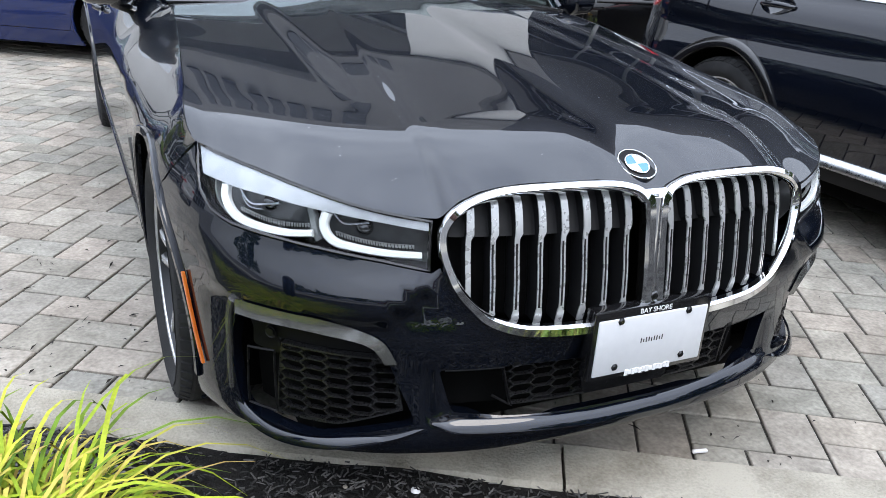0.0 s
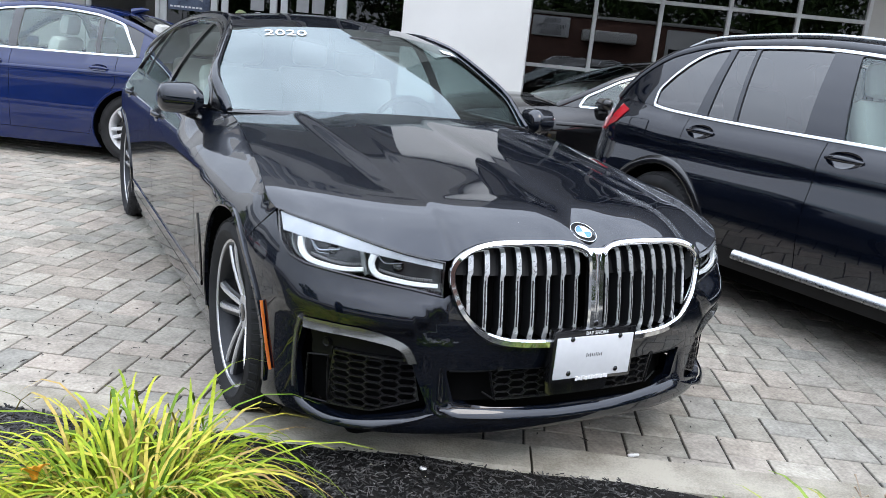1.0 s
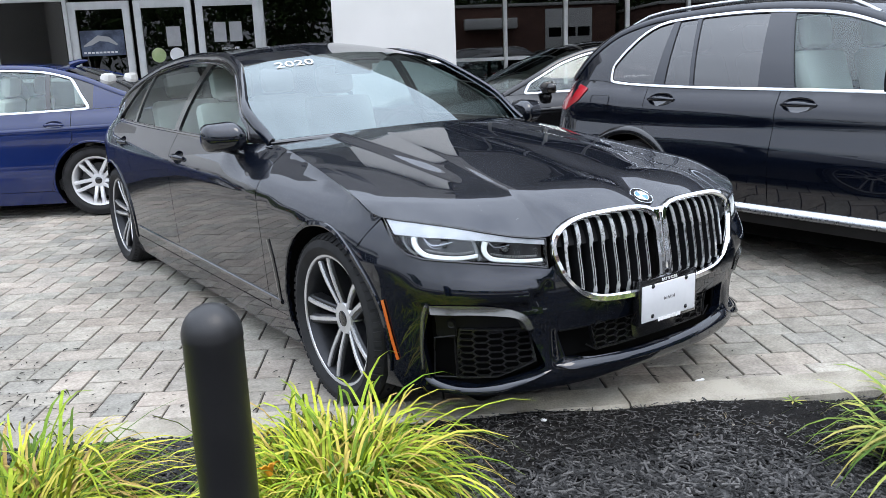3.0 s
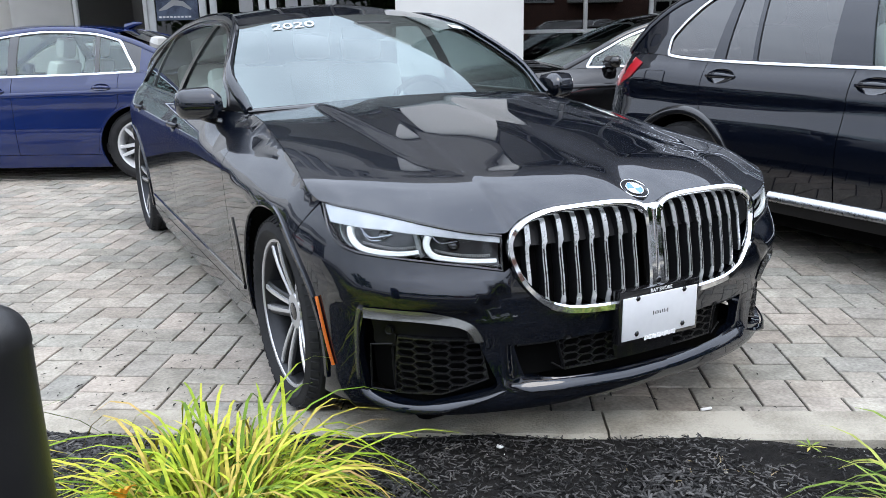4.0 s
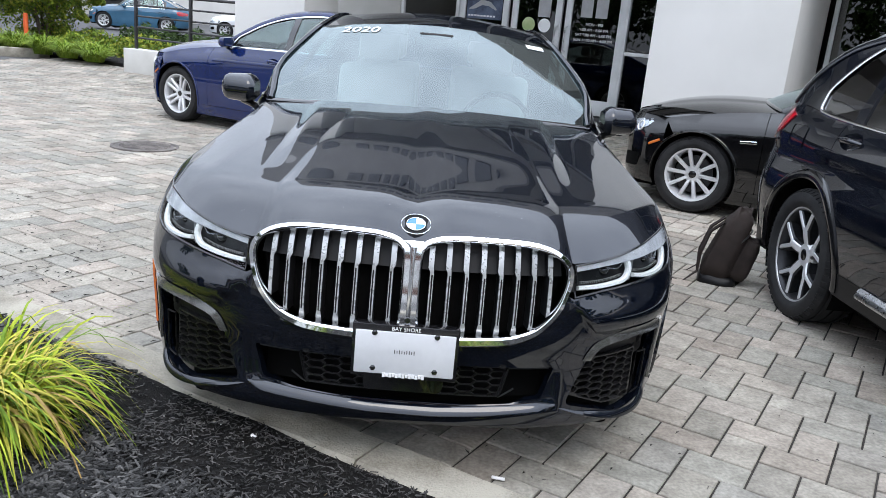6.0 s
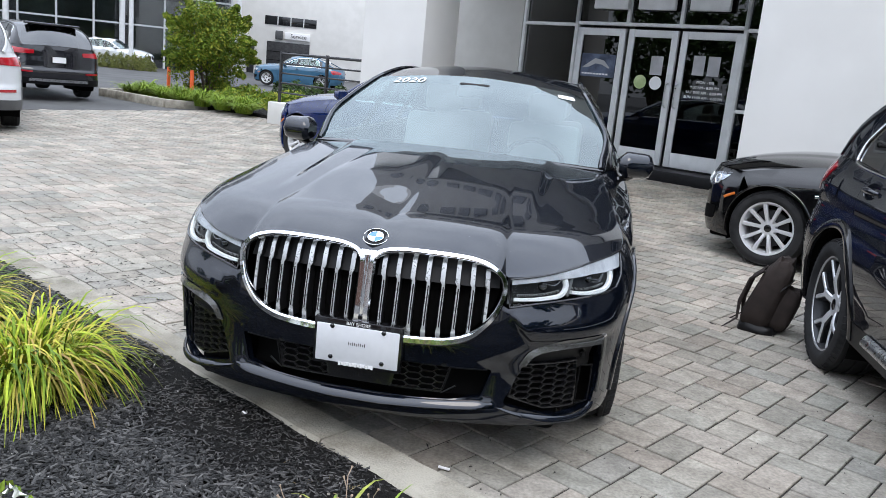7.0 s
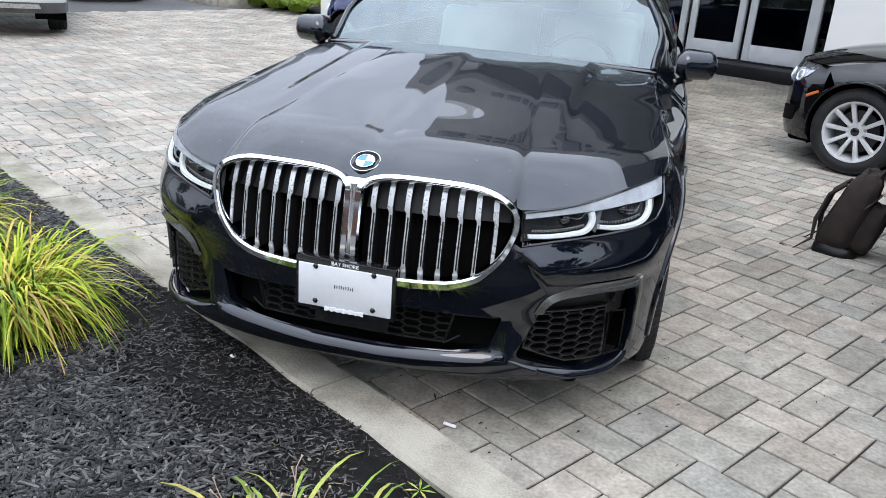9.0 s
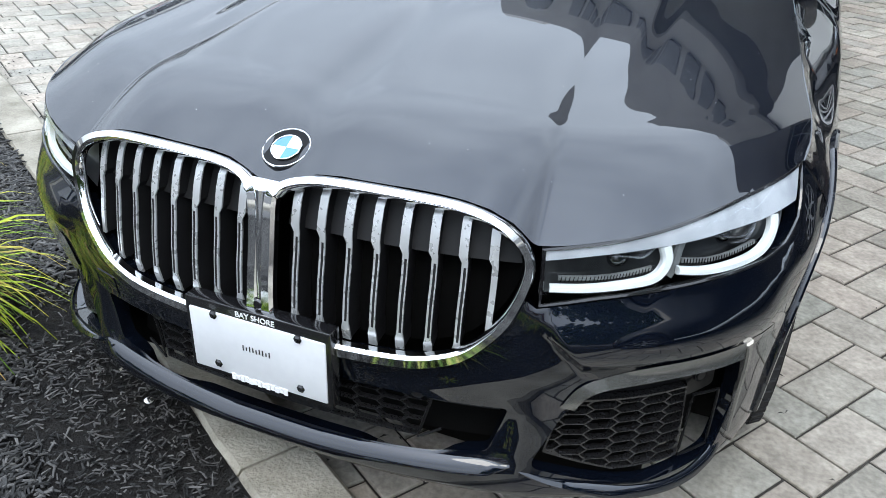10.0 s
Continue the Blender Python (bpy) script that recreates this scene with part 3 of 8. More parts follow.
def flank_panels(car, S, c, paint):
    """Front wings, doors with handles, rear quarters and sills on both sides."""
    zsh, fl = S["zsh"], S["flank"]
    wf, wr, ra, rw = c["yf"], c["yr"], c["arch"], c["tyre"]
    g = 0.0025

    def top(y0, y1, n=14):
        return [(y0 + (y1 - y0) * i / n, zsh(y0 + (y1 - y0) * i / n)) for i in range(n + 1)]
    s0, t0 = c["seam_f"], c["seam_r"]
    d1, d2, d3 = c["doors"]
    sill = c["sill"]
    af, ar = arc(wf, rw, ra), arc(wr, rw, ra)
    outs = [("front_wing", [(s0, zsh(s0))] + top(s0, d1 - g)[1:] + [(d1 - g, sill), (s0 + 0.10, sill), (s0 + 0.10, zsh(s0) - 0.135)], [af]),
            ("front_door", top(d1 + g, d2 - g) + [(d2 - g, sill + g), (d1 + g, sill + g)], [af]),
            ("rear_door", top(d2 + g, d3 - g) + [(d3 - g, zsh(d3) - 0.25), (d3 - 0.18, sill + 0.2), (d3 - 0.25, sill + g), (d2 + g, sill + g)], [ar]),
            ("rear_wing", top(d3 + g, t0) + [(t0 - 0.03, zsh(t0) - 0.36), (t0 - 0.06, sill), (d3 - 0.25 + g, sill), (d3 - 0.18 + g, sill + 0.2), (d3 + g, zsh(d3) - 0.25)], [ar]),
            ("sill_panel", [(s0, sill - g), (t0, sill - g), (t0, sill - 0.12), (s0, sill - 0.12)], [af, ar])]
    for k in (-1, 1):
        def fm(y, z, k=k):
            return (k * fl(y, z), y, z)
        for nm, o, h in outs:
            if nm == "sill_panel":
                patch(nm, o, h, lambda y, z, k=k: (k * (fl(y, z) - 0.0), y, z), 0.06, c.get("sill_mat", paint), car, flip=k < 0)
                continue
            door = nm.endswith("door")
            ba, bb = c.get("bowl", (0.080, 0.036))
            if door:
                hy = (d2 if nm == "front_door" else d3) - c.get("handle_in", 0.17)
                hz = zsh(hy) - c["handle_dz"]
                h = h + [[(hy + ba * math.cos(2 * math.pi * i / 28), hz + bb * math.sin(2 * math.pi * i / 28)) for i in range(28)]]
            p = patch(nm, o, h, fm, c.get("step", 0.045), paint, car, flip=k < 0)
            if door:
                hx = k * fl(hy, hz)
                bm = bmesh.new()
                n = 16
                pts = [(hx + k * (0.001 + 0.022 * math.sin(math.pi * i / n) ** 0.5), hy - 1.04 * ba + 2.08 * ba * i / n, hz + 0.006 * math.sin(math.pi * i / n)) for i in range(n + 1)]
                rod(bm, pts, [0.006 + 0.011 * math.sin(math.pi * min(max(i / n, 0.03), 0.97)) ** 0.6 for i in range(n + 1)], 10)
                part("handle", bm, c.get("handle_mat", paint), p)
                def bowl(a, v, k=k, hy=hy, hz=hz):
                    y, z = hy + 1.01 * ba * v * math.cos(a), hz + 1.01 * bb * v * math.sin(a)
                    return (k * (fl(y, z) - 0.0005 - 0.024 * (1 - v ** 2.5)), y, z)
                bm = grid_bm(bowl, [k * 2 * math.pi * i / 28 for i in range(29)], [0.02, 0.3, 0.55, 0.75, 0.9, 1.0])
                part("handle_bowl", bm, paint, p)
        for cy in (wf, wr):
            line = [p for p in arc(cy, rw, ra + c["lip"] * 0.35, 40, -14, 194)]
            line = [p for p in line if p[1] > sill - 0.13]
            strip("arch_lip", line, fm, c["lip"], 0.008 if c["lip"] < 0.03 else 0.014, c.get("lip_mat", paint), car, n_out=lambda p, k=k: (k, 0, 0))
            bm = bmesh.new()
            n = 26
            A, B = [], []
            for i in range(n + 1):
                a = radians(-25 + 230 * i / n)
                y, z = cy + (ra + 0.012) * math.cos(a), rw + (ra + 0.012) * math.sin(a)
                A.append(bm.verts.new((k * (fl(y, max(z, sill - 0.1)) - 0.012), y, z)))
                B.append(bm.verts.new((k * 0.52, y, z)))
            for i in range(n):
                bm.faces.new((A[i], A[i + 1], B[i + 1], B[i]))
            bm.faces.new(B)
            # well lining coloured near-black for the shade inside
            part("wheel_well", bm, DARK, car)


def greenhouse(car, S, c, paint):
    """Pillars, side panes, windscreen, roof and rear window."""
    zsh, fl = S["zsh"], S["flank"]
    zt = pch(*c["rail"])
    ya, yc = c["rail"][0][0], c["rail"][0][-1]
    tu, cv = c["tumble"]

    def gx(y, z):
        zb = zsh(y)
        h = max(z - zb, -0.02)
        return fl(y, zb) - 0.004 - tu * h - cv * h * h
    n = 40
    ys = [ya + (yc - ya) * i / n for i in range(n + 1)]
    panes = []

    def head(y):
        """Upper edge of the panes, running down to a point behind where the car has it so."""
        z = zt(y) - c["frame"]
        if "drop" in c:
            t = min(max((y - c["drop"][0]) / (c["drop"][1] - c["drop"][0]), 0), 1)
            z += (zsh(y) + 0.055 - z) * t ** 3.4
        return z
    for (b0, b1, t0, t1) in c["panes"]:
        top = [(t1 + (t0 - t1) * i / 16, head(t1 + (t0 - t1) * i / 16)) for i in range(17)]
        panes.append(fillet([(b0, zsh(b0) + 0.016), (b1, zsh(b1) + 0.016)] + top, 0.02, 3))
    for k in (-1, 1):
        def fm(y, z, k=k):
            return (k * gx(y, z), y, z)
        cut = c["panes"][-1][1] + 0.03
        if "pillar_mat" in c:
            patch("pillar_frame", [(y, zsh(y) + 0.003) for y in ys] + [(y, zt(y)) for y in ys[::-1]], panes, fm, 0.05, c["pillar_mat"], car, flip=k < 0, rim=0.02)
        else:
            fore, aft = [y for y in ys if y < cut - 0.01] + [cut], [cut] + [y for y in ys if y > cut + 0.01]
            patch("pillar_frame", [(y, zsh(y) + 0.003) for y in fore] + [(y, zt(y)) for y in fore[::-1]], panes, fm, 0.05, BLACK_GLOSS, car, flip=k < 0, rim=0.02)
            patch("rear_pillar", [(y, zsh(y) + 0.003) for y in aft] + [(y, zt(y)) for y in aft[::-1]], [], fm, 0.05, paint, car, flip=k < 0, rim=0.0)
        for i, p in enumerate(panes):
            patch("side_window", p, [], lambda y, z, k=k: (k * (gx(y, z) - 0.008), y, z), 0.08, c["pane_mats"][i], car, flip=k < 0, rim=0)
        b0, b1 = c["panes"][0][0], c["panes"][-1][1]
        t0, t1 = c["panes"][0][2], c["panes"][-1][3]
        m = 30
        line = [(b0 + (b1 - b0) * i / m, zsh(b0 + (b1 - b0) * i / m) + 0.006) for i in range(m + 1)]
        tl = [(t1 + (t0 - t1) * i / m, head(t1 + (t0 - t1) * i / m) + 0.012) for i in range(m + 1)]
        strip("window_trim", fillet(line + tl, 0.03, 3), fm, c.get("trim_w", 0.016), 0.006, c["trim"], car, closed=True, n_out=lambda p, k=k: (k, 0, 0.3))
        # roof edge along the pillars
        strip("roof_edge", [(y, zt(y) - 0.004) for y in ys], fm, 0.05, 0.012, c.get("edge_mat", paint), car, n_out=lambda p, k=k: (k, 0, 0.5))
    yh, yr = c["headers"]
    (cy0, cz0), (hy0, hz0) = c["screen"]
    us = [-1 + 2 * i / 28 for i in range(29)]

    def screen(r, v):
        y = ya + (yh - ya) * v
        z = zt(y)
        xs = gx(y, z)
        cy, cz = cy0 + (hy0 - cy0) * v, cz0 + (hz0 - cz0) * v + 0.02 * math.sin(math.pi * v)
        w = 1 - r * r
        return (r * xs, y + (cy - y) * w, z + (cz - z) * (1 - abs(r) ** c.get("bow", 2.4)))
    ws = grid("windscreen", screen, us, [i / 20 for i in range(21)], c.get("glass_ws", GLASS_WS), car)
    ws.visible_shadow = False
    band = [(r, 0.0) for r in us]
    strip("screen_seal", band, screen, 0.03, 0.006, BLACK_GLOSS, car, n_out=lambda p: (0, -0.5, 1))

    def roof(r, v):
        y = yh + (yr - yh) * v
        z, xs = zt(y), gx(y, zt(y))
        y0 = hy0 + (c["rear_head"][0] - hy0) * v
        zc = pch([0, 0.3, 0.7, 1], [hz0, c["roof"], c["roof"] - 0.015, c["rear_head"][1]])(v)
        return (r * xs, y + (y0 - y) * (1 - r * r), z + (zc - z) * (1 - abs(r) ** c.get("bow", 2.6)))
    grid("roof", roof, us, [i / 20 for i in range(21)], c.get("roof_mat", paint), car)

    def back(r, v):
        y = yr + (yc - yr) * v
        z, xs = zt(y), gx(y, zt(y))
        a, b = c["rear_head"], c["rear_base"]
        return (r * xs, y + (a[0] + (b[0] - a[0]) * v - y) * (1 - r * r), z + (a[1] + (b[1] - a[1]) * v + 0.02 * math.sin(math.pi * v) - z) * (1 - abs(r) ** 2.6))
    grid("rear_window", back, us, [i / 14 for i in range(15)], c.get("glass_rear", GLASS_DARK), car)
    return screen, roof


def deck(car, S, name, front, back, paint, bulge=None, power=2.4, side=None, flip=False, n=44, us=None, rise_=None, xfix=None):
    """A bonnet or boot lid between two edge curves of r."""
    us = us or [-1 + 2 * i / 48 for i in range(49)]

    def f(r, q):
        a, b = np.array(front(r)), np.array(back(r))
        h = rise_(q) if rise_ else 1 - (1 - q) ** power
        if side:
            w = abs(r) ** 4
            h = (1 - w) * h + w * side(q)
        p = a + (b - a) * q
        z = a[2] + (b[2] - a[2]) * h + (bulge(r, q) if bulge else 0.0)
        return (p[0] * (1 + (xfix(q) - 1) * abs(r) ** 3) if xfix else p[0], p[1], z)
    return grid(name, f, us, [(i / n) ** 1.35 for i in range(n + 1)], paint, car, flip=flip), f


ALLOY_MID = surf("grey_machined_alloy", (0.56, 0.565, 0.575), (0.64, 0.645, 0.655), rough=0.25, metal=0.6)


def make_wheel(style, R, width, rim_r):
    """A wheel facing +x: brake and hub, tyre, rim with spokes."""
    bm = bmesh.new()
    lathe(bm, [(0.02, 0.02), (0.16, 0.02), (0.16, -0.01), (0.02, -0.01)], 32)
    lathe(bm, [(0.001, 0.045), (0.06, 0.045), (0.075, 0.02), (0.075, -0.08)], 24)
    wheel = part("wheel", bm, STEEL)
    h = width / 2
    prof = [(rim_r + 0.002, -h * 0.86), (rim_r + 0.02, -h * 0.98), (R - 0.055, -h * 1.02), (R - 0.02, -h * 0.93), (R - 0.004, -h * 0.74)]
    for g in (-0.5, 0.0, 0.5):
        prof += [(R, h * (g - 0.22)), (R, h * (g - 0.06)), (R - 0.009, h * (g - 0.05)), (R - 0.009, h * (g + 0.05)), (R, h * (g + 0.06)), (R, h * (g + 0.2))]
    prof += [(R - 0.004, h * 0.74), (R - 0.02, h * 0.93), (R - 0.035, h * 0.99), (R - 0.055, h * 1.02), (rim_r + 0.035, h * 1.03), (rim_r + 0.02, h * 0.98), (rim_r + 0.002, h * 0.86)]
    bm = bmesh.new()
    lathe(bm, prof, 72)
    # tread blocks along the shoulders
    for sgn in (-1, 1):
        for i in range(60):
            a = 2 * math.pi * (i + (0.5 if sgn > 0 else 0)) / 60
            box(bm, -0.014, 0.014, -0.011, 0.011, -0.004, 0.0045, m=Matrix.Rotation(a, 4, "X") @ Matrix.Translation((sgn * h * 0.86, 0, R - 0.014)) @ Matrix.Rotation(sgn * 0.55, 4, "Y"))
    part("tyre", bm, RUBBER, wheel, angle=30)
    face = h * 0.80
    bm = bmesh.new()
    lathe(bm, [(rim_r - 0.035, -h * 0.8), (rim_r - 0.03, face - 0.05), (rim_r - 0.018, face - 0.012), (rim_r - 0.012, face), (rim_r + 0.004, face + 0.004), (rim_r + 0.008, face - 0.008)], 64)
    part("rim_barrel", bm, ALLOY_DARK if style in ("star", "wye") else ALLOY, wheel, angle=30)

    def spoke(bm, a, r0, r1, w0, w1, x0, x1, off0=0.0, off1=0.0, th=0.032, inset=0.0):
        m = Matrix.Rotation(a, 4, "X")
        rows = []
        k = 6
        for i in range(k + 1):
            t = i / k
            r = r0 + (r1 - r0) * t
            w = (w0 + (w1 - w0) * t) / 2
            o = off0 + (off1 - off0) * t
            x = x0 + (x1 - x0) * math.sin(t * math.pi / 2) - inset
            rows.append([bm.verts.new(m @ Vector((xx, yy, r))) for xx, yy in ((x - th, o - w * 1.05), (x - 0.006, o - w), (x, o - w * 0.72), (x, o + w * 0.72), (x - 0.006, o + w), (x - th, o + w * 1.05))])
        for A, B in zip(rows, rows[1:]):
            for j in range(6):
                bm.faces.new((A[j], A[(j + 1) % 6], B[(j + 1) % 6], B[j]))
        bm.faces.new(rows[0])
        bm.faces.new(rows[-1][::-1])
    xc = face - 0.035
    bm, dk = bmesh.new(), bmesh.new()
    if style == "star":
        for i in range(5):
            a = 2 * math.pi * i / 5
            for sg in (-1, 1):
                spoke(bm, a, 0.05, rim_r - 0.012, 0.017, 0.022, xc, face - 0.003, sg * 0.015, sg * 0.041)
                spoke(dk, a, 0.05, rim_r - 0.014, 0.038, 0.042, xc, face - 0.003, sg * 0.019, sg * 0.044, th=0.05, inset=0.006)
    elif style == "wye":
        for i in range(5):
            a = 2 * math.pi * i / 5
            spoke(bm, a, 0.05, rim_r * 0.58, 0.044, 0.046, xc, face - 0.012)
            spoke(dk, a, 0.05, rim_r * 0.62, 0.066, 0.080, xc, face - 0.012, th=0.05, inset=0.006)
            for sg in (-1, 1):
                spoke(bm, a, rim_r * 0.52, rim_r - 0.014, 0.028, 0.030, face - 0.013, face - 0.004, sg * 0.012, sg * 0.085)
                spoke(dk, a, rim_r * 0.50, rim_r - 0.014, 0.046, 0.046, face - 0.013, face - 0.004, sg * 0.014, sg * 0.085, th=0.05, inset=0.006)
    elif style == "double":
        for i in range(5):
            a = 2 * math.pi * i / 5
            for sg in (-1, 1):
                spoke(bm, a, 0.05, rim_r - 0.012, 0.034, 0.03, xc, face - 0.004, sg * 0.021, sg * 0.040)
    else:
        for i in range(10):
            spoke(bm, 2 * math.pi * i / 10, 0.045, rim_r - 0.012, 0.026, 0.034, xc, face - 0.004)
    lathe(bm, [(0.03, xc + 0.004), (0.062, xc + 0.002), (0.075, xc - 0.02), (0.075, xc - 0.06)], 30)
    part("spokes", bm, {"star": ALLOY_MID, "wye": ALLOY}.get(style, ALLOY), wheel, angle=30)
    if len(dk.verts):
        part("rim_backing", dk, ALLOY_DARK, wheel, angle=30)
    else:
        dk.free()
    if style in ("star", "wye"):
        bm = bmesh.new()
        lathe(bm, [(rim_r - 0.010, face - 0.004), (rim_r - 0.007, face + 0.005), (rim_r + 0.003, face + 0.007), (rim_r + 0.007, face)], 72)
        part("rim_lip", bm, ALLOY_MID, wheel, angle=30)
    bm = bmesh.new()
    lathe(bm, [(0.0005, xc + 0.010), (0.024, xc + 0.009), (0.032, xc + 0.005), (0.033, xc)], 28)
    part("hub_cap", bm, BLACK_GLOSS, wheel)
    return wheel


def wheels_on(car, S, c, style, steer=0.0, turn=(20, 50, 10, 33)):
    R, w = c["tyre"], c.get("tyre_w", 0.245)
    proto = make_wheel(style, R, w, c["rim"])
    proto.parent = car
    n = 0
    for y in (c["yf"], c["yr"]):
        for k in (-1, 1):
            x = k * (S["half"] - 0.022 - w / 2 + c.get("poke", 0.0))
            m = Matrix.Translation((x, y, R)) @ Matrix.Rotation(radians(steer) if y == c["yf"] else 0, 4, "Z") @ (Matrix.Rotation(math.pi, 4, "Z") if k < 0 else Matrix()) @ Matrix.Rotation(radians(turn[n]), 4, "X")
            if n == 0:
                proto.matrix_basis = m
            else:
                again(proto, car, m)
            n += 1


def mirrors(car, S, y, z, paint, size=1.0, reach=0.245):
    for k in (-1, 1):
        x0 = S["flank"](y, z - 0.03) - 0.05
        bm = bmesh.new()
        n = 12
        rings = []
        for i in range(n + 1):
            t = i / n
            x = x0 + 0.055 + reach * size * t
            hh = (0.076 - 0.012 * t) * (1.0 if t < 0.82 else math.sqrt(max(1 - ((t - 0.82) / 0.20) ** 2, 0.02))) * (0.55 + 0.45 * min(t / 0.2, 1)) * size
            dd = (0.10 - 0.045 * t) * (0.7 + 0.3 * min(t / 0.2, 1)) * size * (1 if t < 0.8 else math.sqrt(max(1 - ((t - 0.8) / 0.22) ** 2, 0.04)))
            yy = y + 0.03 * t
            prof = [(-1.0, 0.0), (-0.86, 0.55), (-0.5, 0.92), (0.25, 1.0), (0.9, 0.9), (1.0, 0.0), (0.95, -0.75), (0.2, -0.95), (-0.5, -0.8), (-0.88, -0.45)]
            rings.append([bm.verts.new((k * x, yy + dd * a, z + 0.035 + hh * b)) for a, b in prof])
        for A, B in zip(rings, rings[1:]):
            for j in range(10):
                bm.faces.new((A[j], A[(j + 1) % 10], B[(j + 1) % 10], B[j]))
        bm.faces.new(rings[0])
        bm.faces.new(rings[-1])
        mi = part("wing_mirror", bm, paint, car, angle=50)
        bm = bmesh.new()
        rod(bm, [(k * (x0 - 0.02), y + 0.03, z - 0.05), (k * (x0 + 0.06), y + 0.01, z - 0.045), (k * (x0 + 0.13), y + 0.01, z - 0.02)], [0.05, 0.032, 0.03], 10, flat=0.5)
        part("mirror_foot", bm, BLACK_GLOSS, mi)


def seats(car, ys, zs, mat_, dx=0.37):
    for y in ys:
        for k in (-1, 1):
            bm = boxed(k * dx - 0.25, k * dx + 0.25, y - 0.5, y + 0.02, zs - 0.18, zs, bevel=0.05)
            s = part("seat", bm, mat_, car)
            bm = boxed(-0.25, 0.25, -0.06, 0.06, 0, 0.62, bevel=0.05, m=Matrix.Translation((k * dx, y, zs - 0.08)) @ Matrix.Rotation(radians(-18), 4, "X"))
            part("backrest", bm, mat_, s)
            bm = boxed(-0.135, 0.135, -0.05, 0.05, 0.0, 0.19, bevel=0.045, m=Matrix.Translation((k * dx, y + 0.19, zs + 0.53)) @ Matrix.Rotation(radians(-10), 4, "X"))
            part("headrest", bm, mat_, s)


def cabin(car, S, c, y0, y1, zf, zd):
    """Floor, dashboard and steering wheel."""
    part("cabin_floor", boxed(-0.78, 0.78, c["yf"] + 0.45, c["yr"] + 0.25, zf - 0.1, zf, bevel=0.02), DASH, car)
    bm = bmesh.new()
    box(bm, -0.70, 0.70, y0 + 0.20, y0 + 0.62, zd - 0.30, zd - 0.03, bevel=0.06)
    part("dashboard", bm, DASH, car)
    bm = bmesh.new()
    ring = [(0.37 + 0.185 * math.cos(a), y0 + 0.78 - 0.07 * math.sin(a), zd - 0.10 + 0.17 * math.sin(a)) for a in [2 * math.pi * i / 28 for i in range(28)]]
    rod(bm, ring, 0.016, 8, closed=True)
    box(bm, 0.20, 0.54, y0 + 0.76, y0 + 0.80, zd - 0.14, zd - 0.06, bevel=0.015)
    part("steering_wheel", bm, DASH, car)
    part("underbody", boxed(-0.70, 0.70, 0.22, S["length"] - 0.3, 0.15, 0.26, bevel=0.03), DARK, car)
    part("engine_bay", boxed(-0.56, 0.56, 0.24, y0 + 0.1, 0.22, c.get("bay", 0.72), bevel=0.03), DARK, car)


